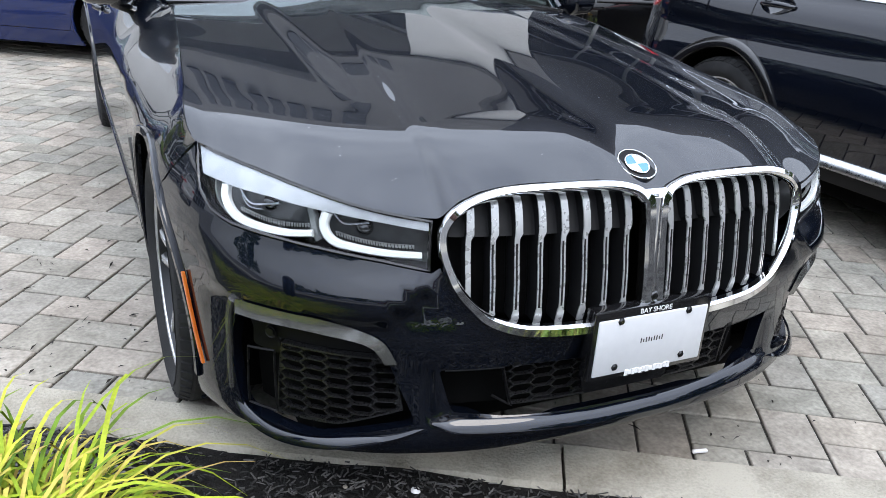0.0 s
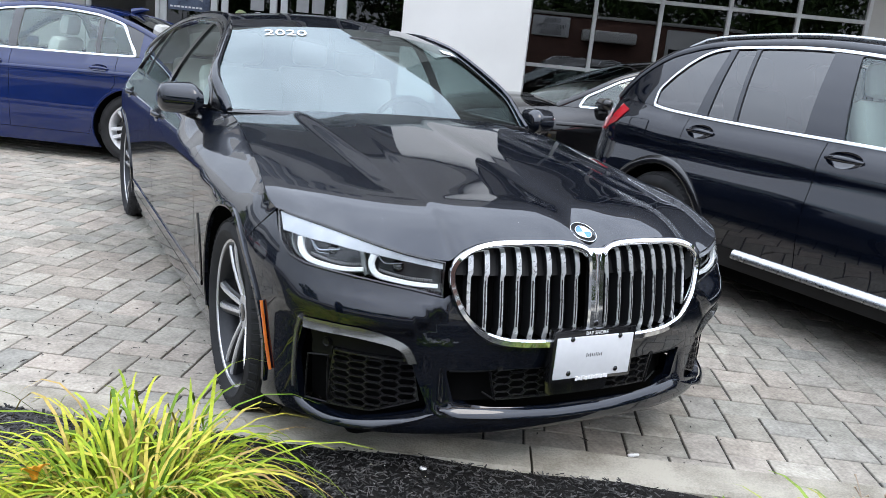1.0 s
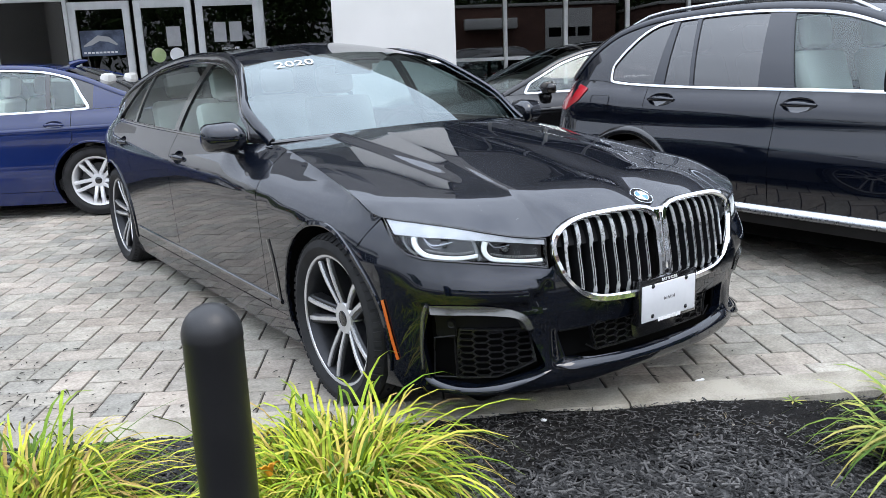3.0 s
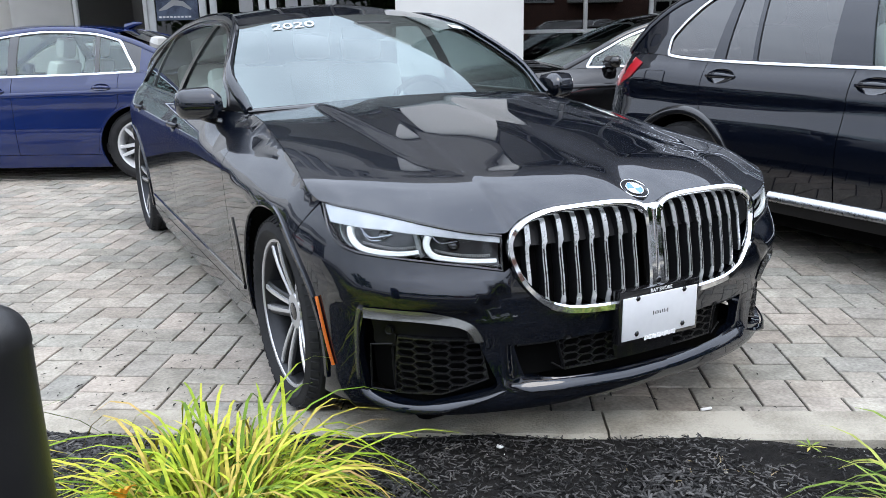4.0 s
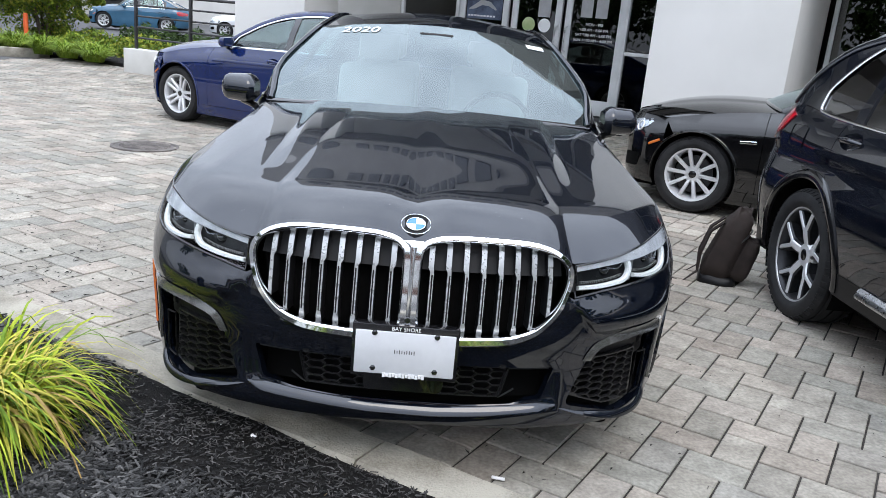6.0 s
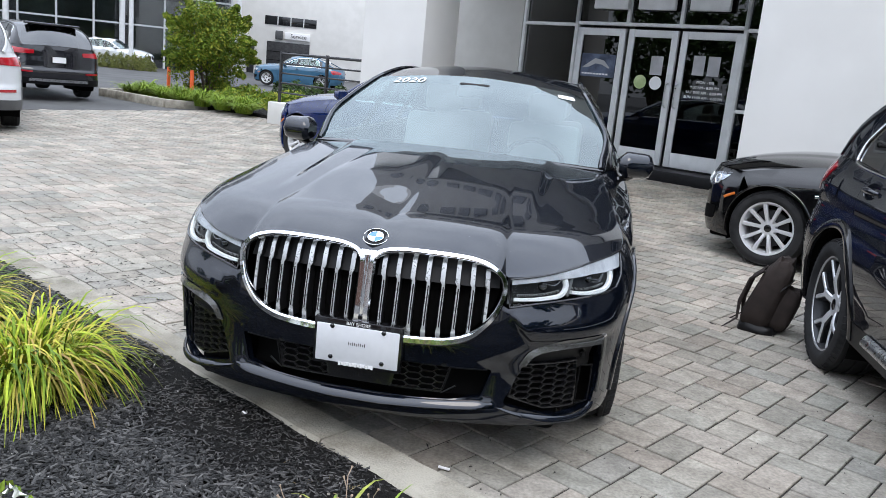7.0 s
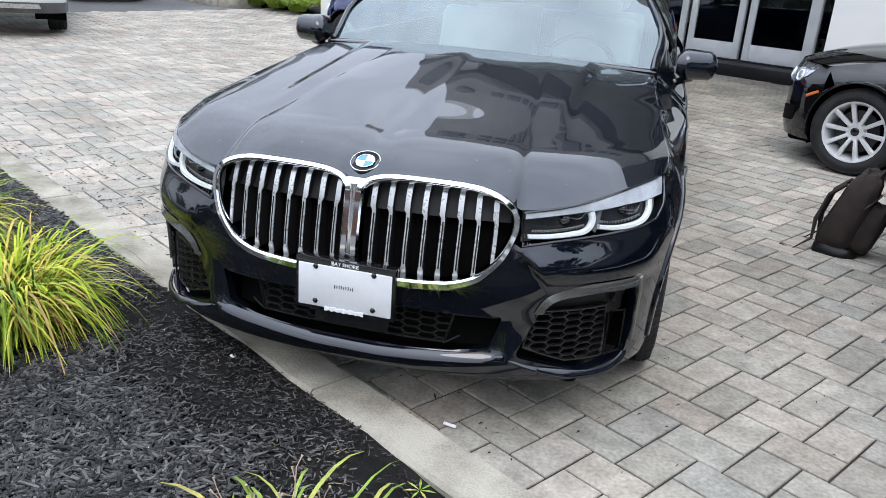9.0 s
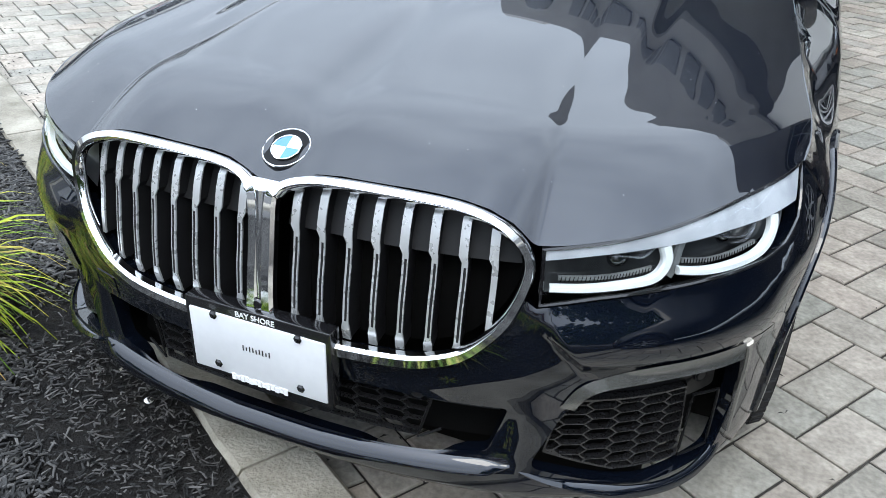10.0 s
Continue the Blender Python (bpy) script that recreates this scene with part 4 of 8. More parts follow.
# ---- the black saloon ----
def main_saloon():
    car = thing("luxury_saloon", pose(0, 0, 0), "glossy black luxury saloon with tall chrome grille, parked against kerb", "car")
    S = shape(5.26, 0.95, 0.75, 2.5, 1.2, 1.9,
              ([0.0, 0.40, 0.54, 0.70, 0.90, 1.2, 1.62, 2.2, 3.2, 4.0, 4.6, 5.0, 5.3], [0.798, 0.798, 0.801, 0.843, 0.882, 0.932, 0.982, 0.985, 0.995, 1.015, 1.045, 1.03, 1.0]),
              ([0.0, 0.54, 0.9, 1.62, 1.95, 4.0, 4.6, 5.3], [0.927, 0.927, 0.882, 0.816, 0.915, 0.90, 0.86, 0.86]),
              ([0.15, 0.19, 0.23, 0.30, 0.38, 0.50, 0.60, 0.66, 0.72, 0.76, 0.80, 0.86], [0.075, 0.035, 0.008, 0.014, 0.020, 0.008, 0.017, 0.029, 0.038, 0.045, 0.07, 0.12]),
              ([0.15, 0.3, 0.6, 0.9, 1.05], [0.10, 0.02, 0.0, 0.03, 0.06]),
              belly=([0.12, 0.22, 0.30, 0.42, 0.55, 0.66, 0.76, 0.84, 1.4], [0.935, 0.962, 0.972, 0.981, 0.989, 0.995, 0.999, 1.0, 1.0]), roll=0.18, edge=1.55)
    base_nose, zsh = S["nose"], S["zsh"]
    swell = pch([0.47, 0.51, 0.545, 0.562, 0.655, 0.675], [0.0, 0.004, 0.027, 0.031, 0.002, 0.0])

    def ease(a):
        a = min(max(a, 0.0), 1.0)
        return a * a * (3 - 2 * a)

    def nose(s, z, out=0.0):
        """The nose with its swelling under the lamps and the recessed middle of the bumper."""
        x, y, z = base_nose(s, z, out)
        a = abs(s)
        k = ease((a - 0.462 - 1.1 * max(0.625 - z, 0.0)) / 0.05) * ease((1.12 - a) / 0.14)
        deep = 0.010 * ease((0.492 - a) / 0.018) * ease((0.436 - z) / 0.010) * ease((z - 0.286) / 0.012)
        return (x, y - swell(z) * k + deep, z)
    rail = ([1.66, 1.9, 2.12, 2.32, 2.7, 3.1, 3.55, 3.95, 4.30, 4.62], [0.992, 1.135, 1.262, 1.352, 1.412, 1.42, 1.388, 1.285, 1.14, 1.052])
    c = dict(yf=0.872, yr=4.082, arch=0.385, tyre=0.348, rim=0.262, lip=0.022, seam_f=0.54, seam_r=4.88, doors=(1.47, 2.74, 3.92), sill=0.27,
             handle_dz=0.115, rail=rail, tumble=(0.42, 0.55), frame=0.05, trim=BLACK_GLOSS, headers=(2.30, 3.92), bow=1.7, screen=((1.42, 1.028), (2.17, 1.402)),
             roof=1.475, rear_head=(3.98, 1.375), rear_base=(4.68, 1.085), step=0.035,
             panes=[(1.80, 2.76, 1.85, 2.72), (2.84, 3.66, 2.80, 3.70), (3.70, 4.10, 3.74, 3.86)], pane_mats=[GLASS_SIDE, GLASS_SIDE, GLASS_SIDE])
    flank_panels(car, S, c, PAINT)
    screen, roof = greenhouse(car, S, c, PAINT)

    # bonnet
    edge_z = pch([0, 0.02, 0.06, 0.13, 0.27, 0.37, 0.45, 0.495, 0.62, 0.72, 0.79, 0.86, 1.0, 1.165], [0.770, 0.774, 0.793, 0.803, 0.803, 0.796, 0.772, 0.741, 0.754, 0.771, 0.782, 0.790, 0.798, 0.802])

    def front(r):
        s = r * 1.165
        return nose(s, edge_z(abs(s)))

    def back(r):
        return (r * 0.775, 1.62 - 0.20 * (1 - r * r), 0.984 + 0.042 * (1 - r * r))

    def sidefall(q):
        y0, z0 = front(1.0)[1:]
        return (zsh(y0 + (1.62 - y0) * q) - z0) / (0.984 - z0)

    def meet(q):
        """How far the bonnet's edge is drawn in or out to meet the wing."""
        x0, y0, _ = front(1.0)
        y = y0 + (1.62 - y0) * q
        return (S["flank"](y, zsh(y)) - 0.003) / (x0 + (0.775 - x0) * q)

    def bulge(r, q):
        x = abs(r) * (0.90 - 0.125 * q)
        t = min(max((x - 0.375 - 0.115 * q ** 1.3) / 0.070, 0), 1)
        e = min(max((q - 0.22) / 0.32, 0), 1)
        e = e * e * (3 - 2 * e)
        dip = max(0.803 - edge_z(abs(r) * 1.165), 0.0) * ease((abs(r) * 1.165 - 0.30) / 0.15)
        fill = 0.55 * dip * (1 - lift(q)) * ease(q / 0.20)
        return fill + 0.019 * e * (1 - t * t * (3 - 2 * t)) * (1 - 0.2 * q) + 0.006 * math.sin(math.pi * min(q * 5, 1)) * (1 - r * r)
    half_us = sorted([i / 26 for i in range(27)] + [0.402 + 0.0055 * i for i in range(56)] + [0.80 + 0.02 * i for i in range(6)])
    lift = pch([0, 0.04, 0.08, 0.13, 0.20, 0.30, 1.0], [0, 0.115, 0.212, 0.300, 0.375, 0.455, 1.0])
    _, bon = deck(car, S, "bonnet", front, back, PAINT, bulge, 2.75, sidefall, flip=False, n=70, us=[-u for u in half_us[:0:-1]] + half_us, rise_=lift, xfix=meet)
    us = [-1 + i / 20 for i in range(41)]
    part("cowl_panel", grid_bm(lambda r, v: (r * 0.80, back(r)[1] - 0.01 + 0.11 * v, back(r)[2] - 0.012 + 0.002 * v), us, [0, 0.5, 1]), PLASTIC, car)
    # boot and tail
    deck(car, S, "boot_lid", lambda r: (r * 0.70, 4.62 + 0.02 * r * r, 1.055 + 0.02 * (1 - r * r)), lambda r: (r * 0.66, 5.19 - 0.36 * r * r, 1.03), PAINT, n=12)
    grid("rear_bumper", lambda s, z: S["tail"](s, z), [-1.22 + 2.44 * i / 40 for i in range(41)], [0.2 + 0.83 * i / 14 for i in range(15)], PAINT, car, flip=False)
    for k in (-1, 1):
        patch("tail_lamp", [(k * 0.45, 0.80), (k * 1.0, 0.84), (k * 1.0, 0.92), (k * 0.45, 0.90)], [], lambda s, z: S["tail"](s, z, 0.006), 0.08, RED, car, flip=True)

    # front bumper with its openings
    sb = S["s_nose"]
    half_top = [(0.10, 0.489), (0.17, 0.490), (0.262, 0.497), (0.32, 0.505), (0.384, 0.527), (0.425, 0.558), (0.462, 0.605), (0.484, 0.643), (0.503, 0.634), (0.60, 0.649), (0.72, 0.662), (0.81, 0.669),
                (0.945, 0.675), (1.013, 0.688), (1.066, 0.715), (1.16, 0.790), (sb(0.545), 0.797), (sb(0.60), 0.70), (sb(0.66), 0.66), (sb(0.66), 0.185)]
    bottom = [(1.06, 0.19), (0.93, 0.198), (0.77, 0.19), (0.50, 0.205), (0.25, 0.208), (0, 0.207)]
    right = half_top + bottom
    outline = right[:-1] + [(0, 0.207)] + [(-s, z) for s, z in right[:-1][::-1]]
    arch = [(sb(y), z) for y, z in arc(0.872, 0.348, 0.385, 40)]
    intake = fillet([(0.935, 0.515), (0.76, 0.515), (0.64, 0.495), (0.600, 0.470), (0.560, 0.38), (0.520, 0.285), (0.77, 0.228), (0.955, 0.242), (0.968, 0.38)], 0.025, 4)
    mir = lambda poly: [(-s, z) for s, z in poly]
    low = fillet([(-0.470, 0.408), (0.470, 0.408), (0.438, 0.306), (0.33, 0.292), (0.18, 0.286), (-0.18, 0.286), (-0.33, 0.292), (-0.438, 0.306)], 0.012, 3)
    bumper = patch("front_bumper", outline, [arch, mir(arch), intake, mir(intake), low], nose, 0.03, PAINT, car, rim=0.03)
    def lip(s):
        return 0.2645 + 0.055 * max(abs(s) - 0.10, 0.0)
    ls = [-0.486 + 0.972 * i / 48 for i in range(49)]
    strip("lower_lip", [(a, lip(a)) for a in ls], lambda s, z: nose(s, z, 0.009 * min(1.0, 0.15 + (0.486 - min(abs(s), 0.486)) / 0.05) + 0.75 * (lip(s) - z)), [0.033 * min(1.0, 0.2 + (0.486 - abs(a)) / 0.06) for a in ls], 0.005, PAINT, bumper, "glossy black front splitter lip", n_out=lambda p: (0, -1, 0.6))
    # number holder, mesh, ducts
    patch("radar_cover", fillet([(-0.13, 0.395), (0.13, 0.395), (0.12, 0.305), (-0.12, 0.305)], 0.02), [], lambda s, z: nose(s, z, -0.012), 0.05, BLACK_GLOSS, bumper)

    def clipped(h, poly, gap):
        """The cell h cut to a convex outline, a gap away from its edges."""
        cx, cz = np.mean(poly, 0)
        for (x1, z1), (x2, z2) in zip(poly, list(poly[1:]) + [poly[0]]):
            nx, nz = z1 - z2, x2 - x1
            l = math.hypot(nx, nz)
            nx, nz = nx / l, nz / l
            if (cx - x1) * nx + (cz - z1) * nz < 0:
                nx, nz = -nx, -nz
            dist = [(x - x1) * nx + (z - z1) * nz - gap for x, z in h]
            res = []
            for i in range(len(h)):
                j = (i + 1) % len(h)
                if dist[i] >= 0:
                    res.append(h[i])
                if dist[i] * dist[j] < 0:
                    t = dist[i] / (dist[i] - dist[j])
                    res.append((h[i][0] + (h[j][0] - h[i][0]) * t, h[i][1] + (h[j][1] - h[i][1]) * t))
            h = res
            if len(h) < 3:
                return []
        area = 0.5 * abs(sum(a[0] * b[1] - b[0] * a[1] for a, b in zip(h, h[1:] + h[:1])))
        return h if area > 1.2e-4 else []

    def hexes(poly, px, pz, fill=0.93):
        out = []
        lo, hi = np.min(poly, 0), np.max(poly, 0)
        for i in range(int((hi[0] - lo[0]) / (px * 0.78)) + 2):
            s = lo[0] + px * 0.78 * i
            for j in range(int((hi[1] - lo[1]) / pz) + 2):
                z = lo[1] + pz * (j + (0.5 if i % 2 else 0.0))
                h = [(s + fill * px * a, z + fill * pz * b) for a, b in ((-0.5, 0), (-0.28, 0.5), (0.28, 0.5), (0.5, 0), (0.28, -0.5), (-0.28, -0.5))]
                h = clipped(h, poly, 0.004)
                if len(h) > 2:
                    out.append(h)
        return out
    for k in (-1, 1):
        fl = (lambda p: p) if k > 0 else mir
        reg = [(0.835, 0.432), (0.572, 0.428), (0.548, 0.305), (0.70, 0.258), (0.862, 0.252)]
        patch("intake_mesh", fl(reg), hexes(fl(reg), 0.070, 0.0235), lambda s, z: nose(s, z, -0.020), 0.05, MESH, bumper, rim=0.016, label="black honeycomb intake mesh")
        # black sheet standing in for the shade deep in the intake
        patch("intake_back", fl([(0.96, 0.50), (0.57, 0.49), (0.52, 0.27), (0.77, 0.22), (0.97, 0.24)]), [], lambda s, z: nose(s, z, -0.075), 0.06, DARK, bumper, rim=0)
        patch("intake_panel", fl(fillet([(0.93, 0.505), (0.62, 0.478), (0.578, 0.432), (0.845, 0.436), (0.845, 0.395), (0.925, 0.40)], 0.01)), [], lambda s, z: nose(s, z, -0.016 - 0.02 * (0.51 - z) / 0.08 if z > 0.43 else -0.03), 0.03, PLASTIC, bumper)
        bm = bmesh.new()
        loop = fl([(0.925, 0.40), (0.848, 0.412), (0.853, 0.262), (0.942, 0.256)])
        rod(bm, [nose(s, z, -0.012) for s, z in dense(loop, 0.02)], 0.003, 6, closed=True)
        part("curtain_slot_frame", bm, PLASTIC, bumper)
        upper = curve([(0.940, 0.523), (0.88, 0.527), (0.80, 0.5275), (0.734, 0.5255), (0.66, 0.510), (0.613, 0.492), (0.587, 0.470), (0.565, 0.430)], 5, closed=False)
        lower = curve([(0.928, 0.494), (0.87, 0.4955), (0.80, 0.4975), (0.738, 0.4955), (0.665, 0.487), (0.628, 0.476), (0.606, 0.458), (0.590, 0.430)], 5, closed=False)
        nb = len(upper) - 1

        def blade(i, v):
            i = min(max(i, 0), nb)
            a, b = int(min(i, nb - 1)), i - int(min(i, nb - 1))
            su, sv = (tuple(np.array(L_[a]) * (1 - b) + np.array(L_[a + 1]) * b) for L_ in (upper, lower))
            fade = 1 - 0.5 * (i / nb) ** 3
            return nose(k * (su[0] + (sv[0] - su[0]) * v), su[1] + (sv[1] - su[1]) * v, 0.003 + 0.013 * fade * v)
        bm = grid_bm(lambda i, v: blade(i, v) if v <= 1 else tuple(np.array(blade(i, 1.0)) + np.array((0, 0.028 * (v - 1), -0.003 * (v - 1)))), [nb * i / 60 for i in range(61)], [0, 0.06, 0.35, 0.7, 0.94, 1.0, 1.15, 2.0])
        part("intake_blade", bm, SATIN_GREY, bumper, "glossy grey intake blade", angle=22)
        strip("intake_side_trim", curve(fl([(0.948, 0.520), (0.962, 0.47), (0.968, 0.40), (0.974, 0.34), (0.978, 0.285)]), 5, closed=False), lambda s, z: nose(s, z, 0.001), [0.017 - 0.009 * (i / 20) for i in range(21)], 0.007, SATIN_GREY, bumper, n_out=lambda p: (p[0], -1, 0))
        bl2 = curve(fl([(0.985, 0.262), (0.951, 0.238), (0.89, 0.224), (0.82, 0.219), (0.735, 0.224), (0.64, 0.241), (0.56, 0.256), (0.487, 0.277)]), 5, closed=False)
        nb2 = len(bl2) - 1
        strip("intake_lower_blade", bl2, lambda s, z: nose(s, z, 0.004 + 0.7 * (0.235 + 0.10 * max(0.74 - abs(s), 0) - z)), [0.024 * min(1.0, 0.25 + 2.2 * (1 - i / nb2)) for i in range(nb2 + 1)], 0.005, PAINT, bumper, n_out=lambda p: (p[0], -1, 0.4))
        # triangular duct and fine mesh of the middle opening
        bm = bmesh.new()
        rod(bm, [nose(s, z, -0.008) for s, z in dense(fl([(0.455, 0.402), (0.325, 0.402), (0.300, 0.306)]), 0.02)[:-6]], 0.003, 6)
        part("duct_frame", bm, PLASTIC, bumper)
        reg = [(0.325, 0.404), (0.09, 0.404), (0.09, 0.304), (0.300, 0.304)]
        patch("lower_mesh", fl(reg), hexes(fl(reg), 0.066, 0.0235), lambda s, z: nose(s, z, -0.014), 0.05, MESH, bumper, rim=0.013)
        # parking sensors and side marker
        for s, z in ((0.30, 0.420), (0.862, 0.452)):
            bm = bmesh.new()
            lathe(bm, [(0.0005, 0.004), (0.009, 0.004), (0.010, 0.0), (0.014, 0.002), (0.015, -0.004)], 18)
            o = -0.02 if s > 0.5 else 0.0
            a, b = Vector(nose(k * s, z, o)), Vector(nose(k * s, z, o + 0.02))
            q = Vector((1, 0, 0)).rotation_difference((b - a).normalized()).to_matrix()
            for v in bm.verts:
                v.co = a + q @ v.co
            part("parking_sensor", bm, PLASTIC, bumper)
        if k < 0:
            strip("side_marker", [(k * (1.140 - 0.046 * i / 10) + 0.014, 0.52 - 0.215 * i / 10) for i in range(11)], lambda s, z: nose(s, z, 0.006), 0.011, 0.004, AMBER, bumper, "slim amber side marker", n_out=lambda p: (p[0], -1, 0))
        patch("jacking_cap", fl(fillet([(0.405, 0.478), (0.475, 0.478), (0.478, 0.425), (0.405, 0.425)], 0.012)), [], lambda s, z: nose(s, z, 0.0015), 0.05, PAINT, bumper, rim=0.006) if k < 0 else None
    # black sheet for the shade behind the middle opening
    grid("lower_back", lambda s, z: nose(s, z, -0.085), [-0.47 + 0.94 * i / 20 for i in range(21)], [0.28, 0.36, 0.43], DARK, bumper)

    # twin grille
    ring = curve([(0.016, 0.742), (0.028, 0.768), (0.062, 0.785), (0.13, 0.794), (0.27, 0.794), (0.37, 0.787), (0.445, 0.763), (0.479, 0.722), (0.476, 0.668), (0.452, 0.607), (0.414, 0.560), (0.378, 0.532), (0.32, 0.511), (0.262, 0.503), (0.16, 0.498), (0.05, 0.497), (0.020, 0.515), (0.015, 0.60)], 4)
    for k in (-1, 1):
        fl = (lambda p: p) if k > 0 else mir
        # black sheet for the shade behind the slats
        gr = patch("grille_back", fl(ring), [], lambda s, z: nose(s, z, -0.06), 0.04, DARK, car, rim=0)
        gr.name = "kidney_grille"
        wd = [0.020 + 0.008 * max(0, (0.56 - z) / 0.06 if z < 0.56 else 0) + (0.006 if abs(s) < 0.03 else 0) for s, z in ring]
        strip("chrome_surround", fl(ring), lambda s, z: nose(s, z, 0.008), wd, 0.013, CHROME, gr, "polished chrome grille surround", closed=True, n_out=lambda p: (0, -1, 0))
        # dark sheet added for the shade behind the slats' upper ends
        grid("grille_top_shade", lambda s, z: nose(s, z, -0.028 - 0.030 * (z - 0.694) / 0.091), [k * (0.03 + 0.44 * i / 12) for i in range(13)], [0.694, 0.72, 0.75, 0.785], GRILLE_FILL, gr)
        rg = np.array(ring)
        for i in range(8):
            s = 0.056 + 0.0522 * i
            zz = [z for z in np.linspace(0.49, 0.80, 156) if inside(rg, [(s, z)])[0]]
            z0, z1 = min(zz) + 0.006, max(zz) - 0.006
            bm, bk = bmesh.new(), bmesh.new()
            for b_, w_mul, back_, fr in ((bm, 1.0, 0.004, 0.0), (bk, 0.80, 0.050, -0.0045)):
                rows = []
                zs = sorted([z0 + (z1 - z0) * j / 12 for j in range(13)] + [z for z in (0.694, 0.706) if z0 < z < z1] + [z for z in (0.534, 0.546) if z0 < z < z1])
                for z in zs:
                    up = min(max((z - 0.694) / 0.012, 0), 1)
                    w = (0.0054 + 0.0026 * max(up, min(max((0.546 - z) / 0.012, 0), 1))) * w_mul
                    o = -0.006 - 0.018 * max((z - 0.70) / 0.09, 0) ** 1.6 + fr - 0.010 * max((0.54 - z) / 0.04, 0)
                    sh = 0.004 * (1 - up)
                    rows.append([b_.verts.new(nose(k * (s + sh + a), z, o + d)) for a, d in ((-w, 0), (w, 0), (w, -back_), (-w, -back_))])
                for A, B in zip(rows, rows[1:]):
                    for j in range(4):
                        b_.faces.new((A[j], A[(j + 1) % 4], B[(j + 1) % 4], B[j]))
                b_.faces.new(rows[0])
                b_.faces.new(rows[-1])
            sl = part("slat", bm, CHROME_SLAT, gr, angle=14)
            if z1 > 0.70 and z0 < 0.54:
                # groove strip, widened dark for the ground mirrored in the slat's lower face
                strip("slat_groove", [(k * (s + 0.0048), 0.548 + 0.0138 * j) for j in range(11)], lambda a_, z_: nose(a_, z_, -0.0062), 0.0046, 0.0006, GRILLE_FILL, sl, n_out=lambda p: (0, -1, 0))
            part("slat_fin", bk, GRILLE_FILL, sl, angle=14)
    bm = bmesh.new()
    rod(bm, [nose(0, 0.765, 0.004), nose(0, 0.70, 0.006), nose(0, 0.60, 0.004), nose(0, 0.505, 0.002)], [0.020, 0.016, 0.015, 0.016], 12, flat=1.0)
    part("grille_centre_bar", bm, CHROME, car)
    patch("grille_bridge", [(-0.060, 0.783), (0.060, 0.783), (0.034, 0.770), (0.020, 0.748), (0.015, 0.715), (-0.015, 0.715), (-0.020, 0.748), (-0.034, 0.770)], [], lambda s, z: nose(s, z, 0.013), 0.02, CHROME, car, rim=0.012)
    bm = bmesh.new()
    lathe(bm, [(0.0005, 0.003), (0.008, 0.003), (0.010, -0.002)], 16)
    for v in bm.verts:
        v.co = Vector((v.co.y, -v.co.x, v.co.z)) + Vector(nose(0, 0.555, 0.020))
    part("front_camera", bm, BLACK_GLOSS, car)

    # headlights
    lamp = [(0.503, 0.734), (0.62, 0.750), (0.72, 0.767), (0.79, 0.778), (0.86, 0.786), (1.0, 0.795), (1.155, 0.799), (1.075, 0.722), (1.013, 0.692), (0.945, 0.679), (0.81, 0.673), (0.72, 0.666), (0.60, 0.653), (0.507, 0.638)]
    for k in (-1, 1):
        fl = (lambda p: p) if k > 0 else mir
        h = patch("headlight", fl(lamp), [], lambda s, z: nose(s, z, -0.045), 0.03, LAMP_BACK, car, rim=0, label="slim twin-beam headlight with white light guides")
        cov = patch("lamp_cover", fl(lamp), [], lambda s, z: nose(s, z, -0.001), 0.03, GLASS_LAMP, h, rim=0)
        cov.visible_shadow = False
        rod_b = bmesh.new()
        rod(rod_b, [nose(s, z, -0.002) for s, z in dense(fl(lamp), 0.03)], 0.004, 6, closed=True)
        part("lamp_rim", rod_b, BLACK_GLOSS, h)
        brow = [(0.508, 0.7305), (0.62, 0.7465), (0.72, 0.7635), (0.79, 0.7745), (0.86, 0.7825), (1.0, 0.7915), (1.140, 0.7950), (1.085, 0.7515), (1.03, 0.7505), (0.95, 0.7480), (0.86, 0.7485), (0.78, 0.7430), (0.70, 0.7375), (0.60, 0.7270), (0.508, 0.7145)]
        patch("lamp_brow", fl(brow), [], lambda s, z: nose(s, z, -0.003), 0.02, LAMP_BROW, h, rim=0.008)
        guides = ([(1.002, 0.744), (0.992, 0.722), (0.966, 0.700), (0.928, 0.687), (0.86, 0.682), (0.80, 0.683), (0.748, 0.690)],
                  [(0.722, 0.736), (0.727, 0.712), (0.716, 0.690), (0.695, 0.677), (0.655, 0.6705), (0.59, 0.6640), (0.520, 0.6620)])
        for line in guides:
            cl = curve(line, 6, closed=False)
            m_ = len(cl) - 1
            strip("light_guide", fl(cl), lambda s, z: nose(s, z, -0.013), [0.0205 - 0.0070 * (i / m_) ** 0.8 for i in range(m_ + 1)], 0.009, LAMP_LED, h, n_out=lambda p: (p[0], -1, 0))
        for line, w_ in (([(0.948, 0.7035), (0.88, 0.6965), (0.82, 0.6950), (0.762, 0.7010)], 0.0075), ([(0.703, 0.6925), (0.65, 0.6825), (0.60, 0.6770), (0.535, 0.6745)], 0.0075)):
            strip("lamp_shelf", fl(curve(line, 6, closed=False)), lambda s_, z_: nose(s_, z_, -0.024), w_, 0.005, LAMP_RIB, h, n_out=lambda p: (p[0], -1, 0))
            bm = bmesh.new()
            for (s0, z0), (s1, z1) in zip(line, line[1:]):
                for i in range(9):
                    t_ = (i + 0.5) / 9
                    ss, zz = s0 + (s1 - s0) * t_, z0 + (z1 - z0) * t_
                    rod(bm, [nose(k * ss, zz - 0.004, -0.0185), nose(k * (ss + 0.002), zz + 0.0045, -0.0185)], 0.0009, 4)
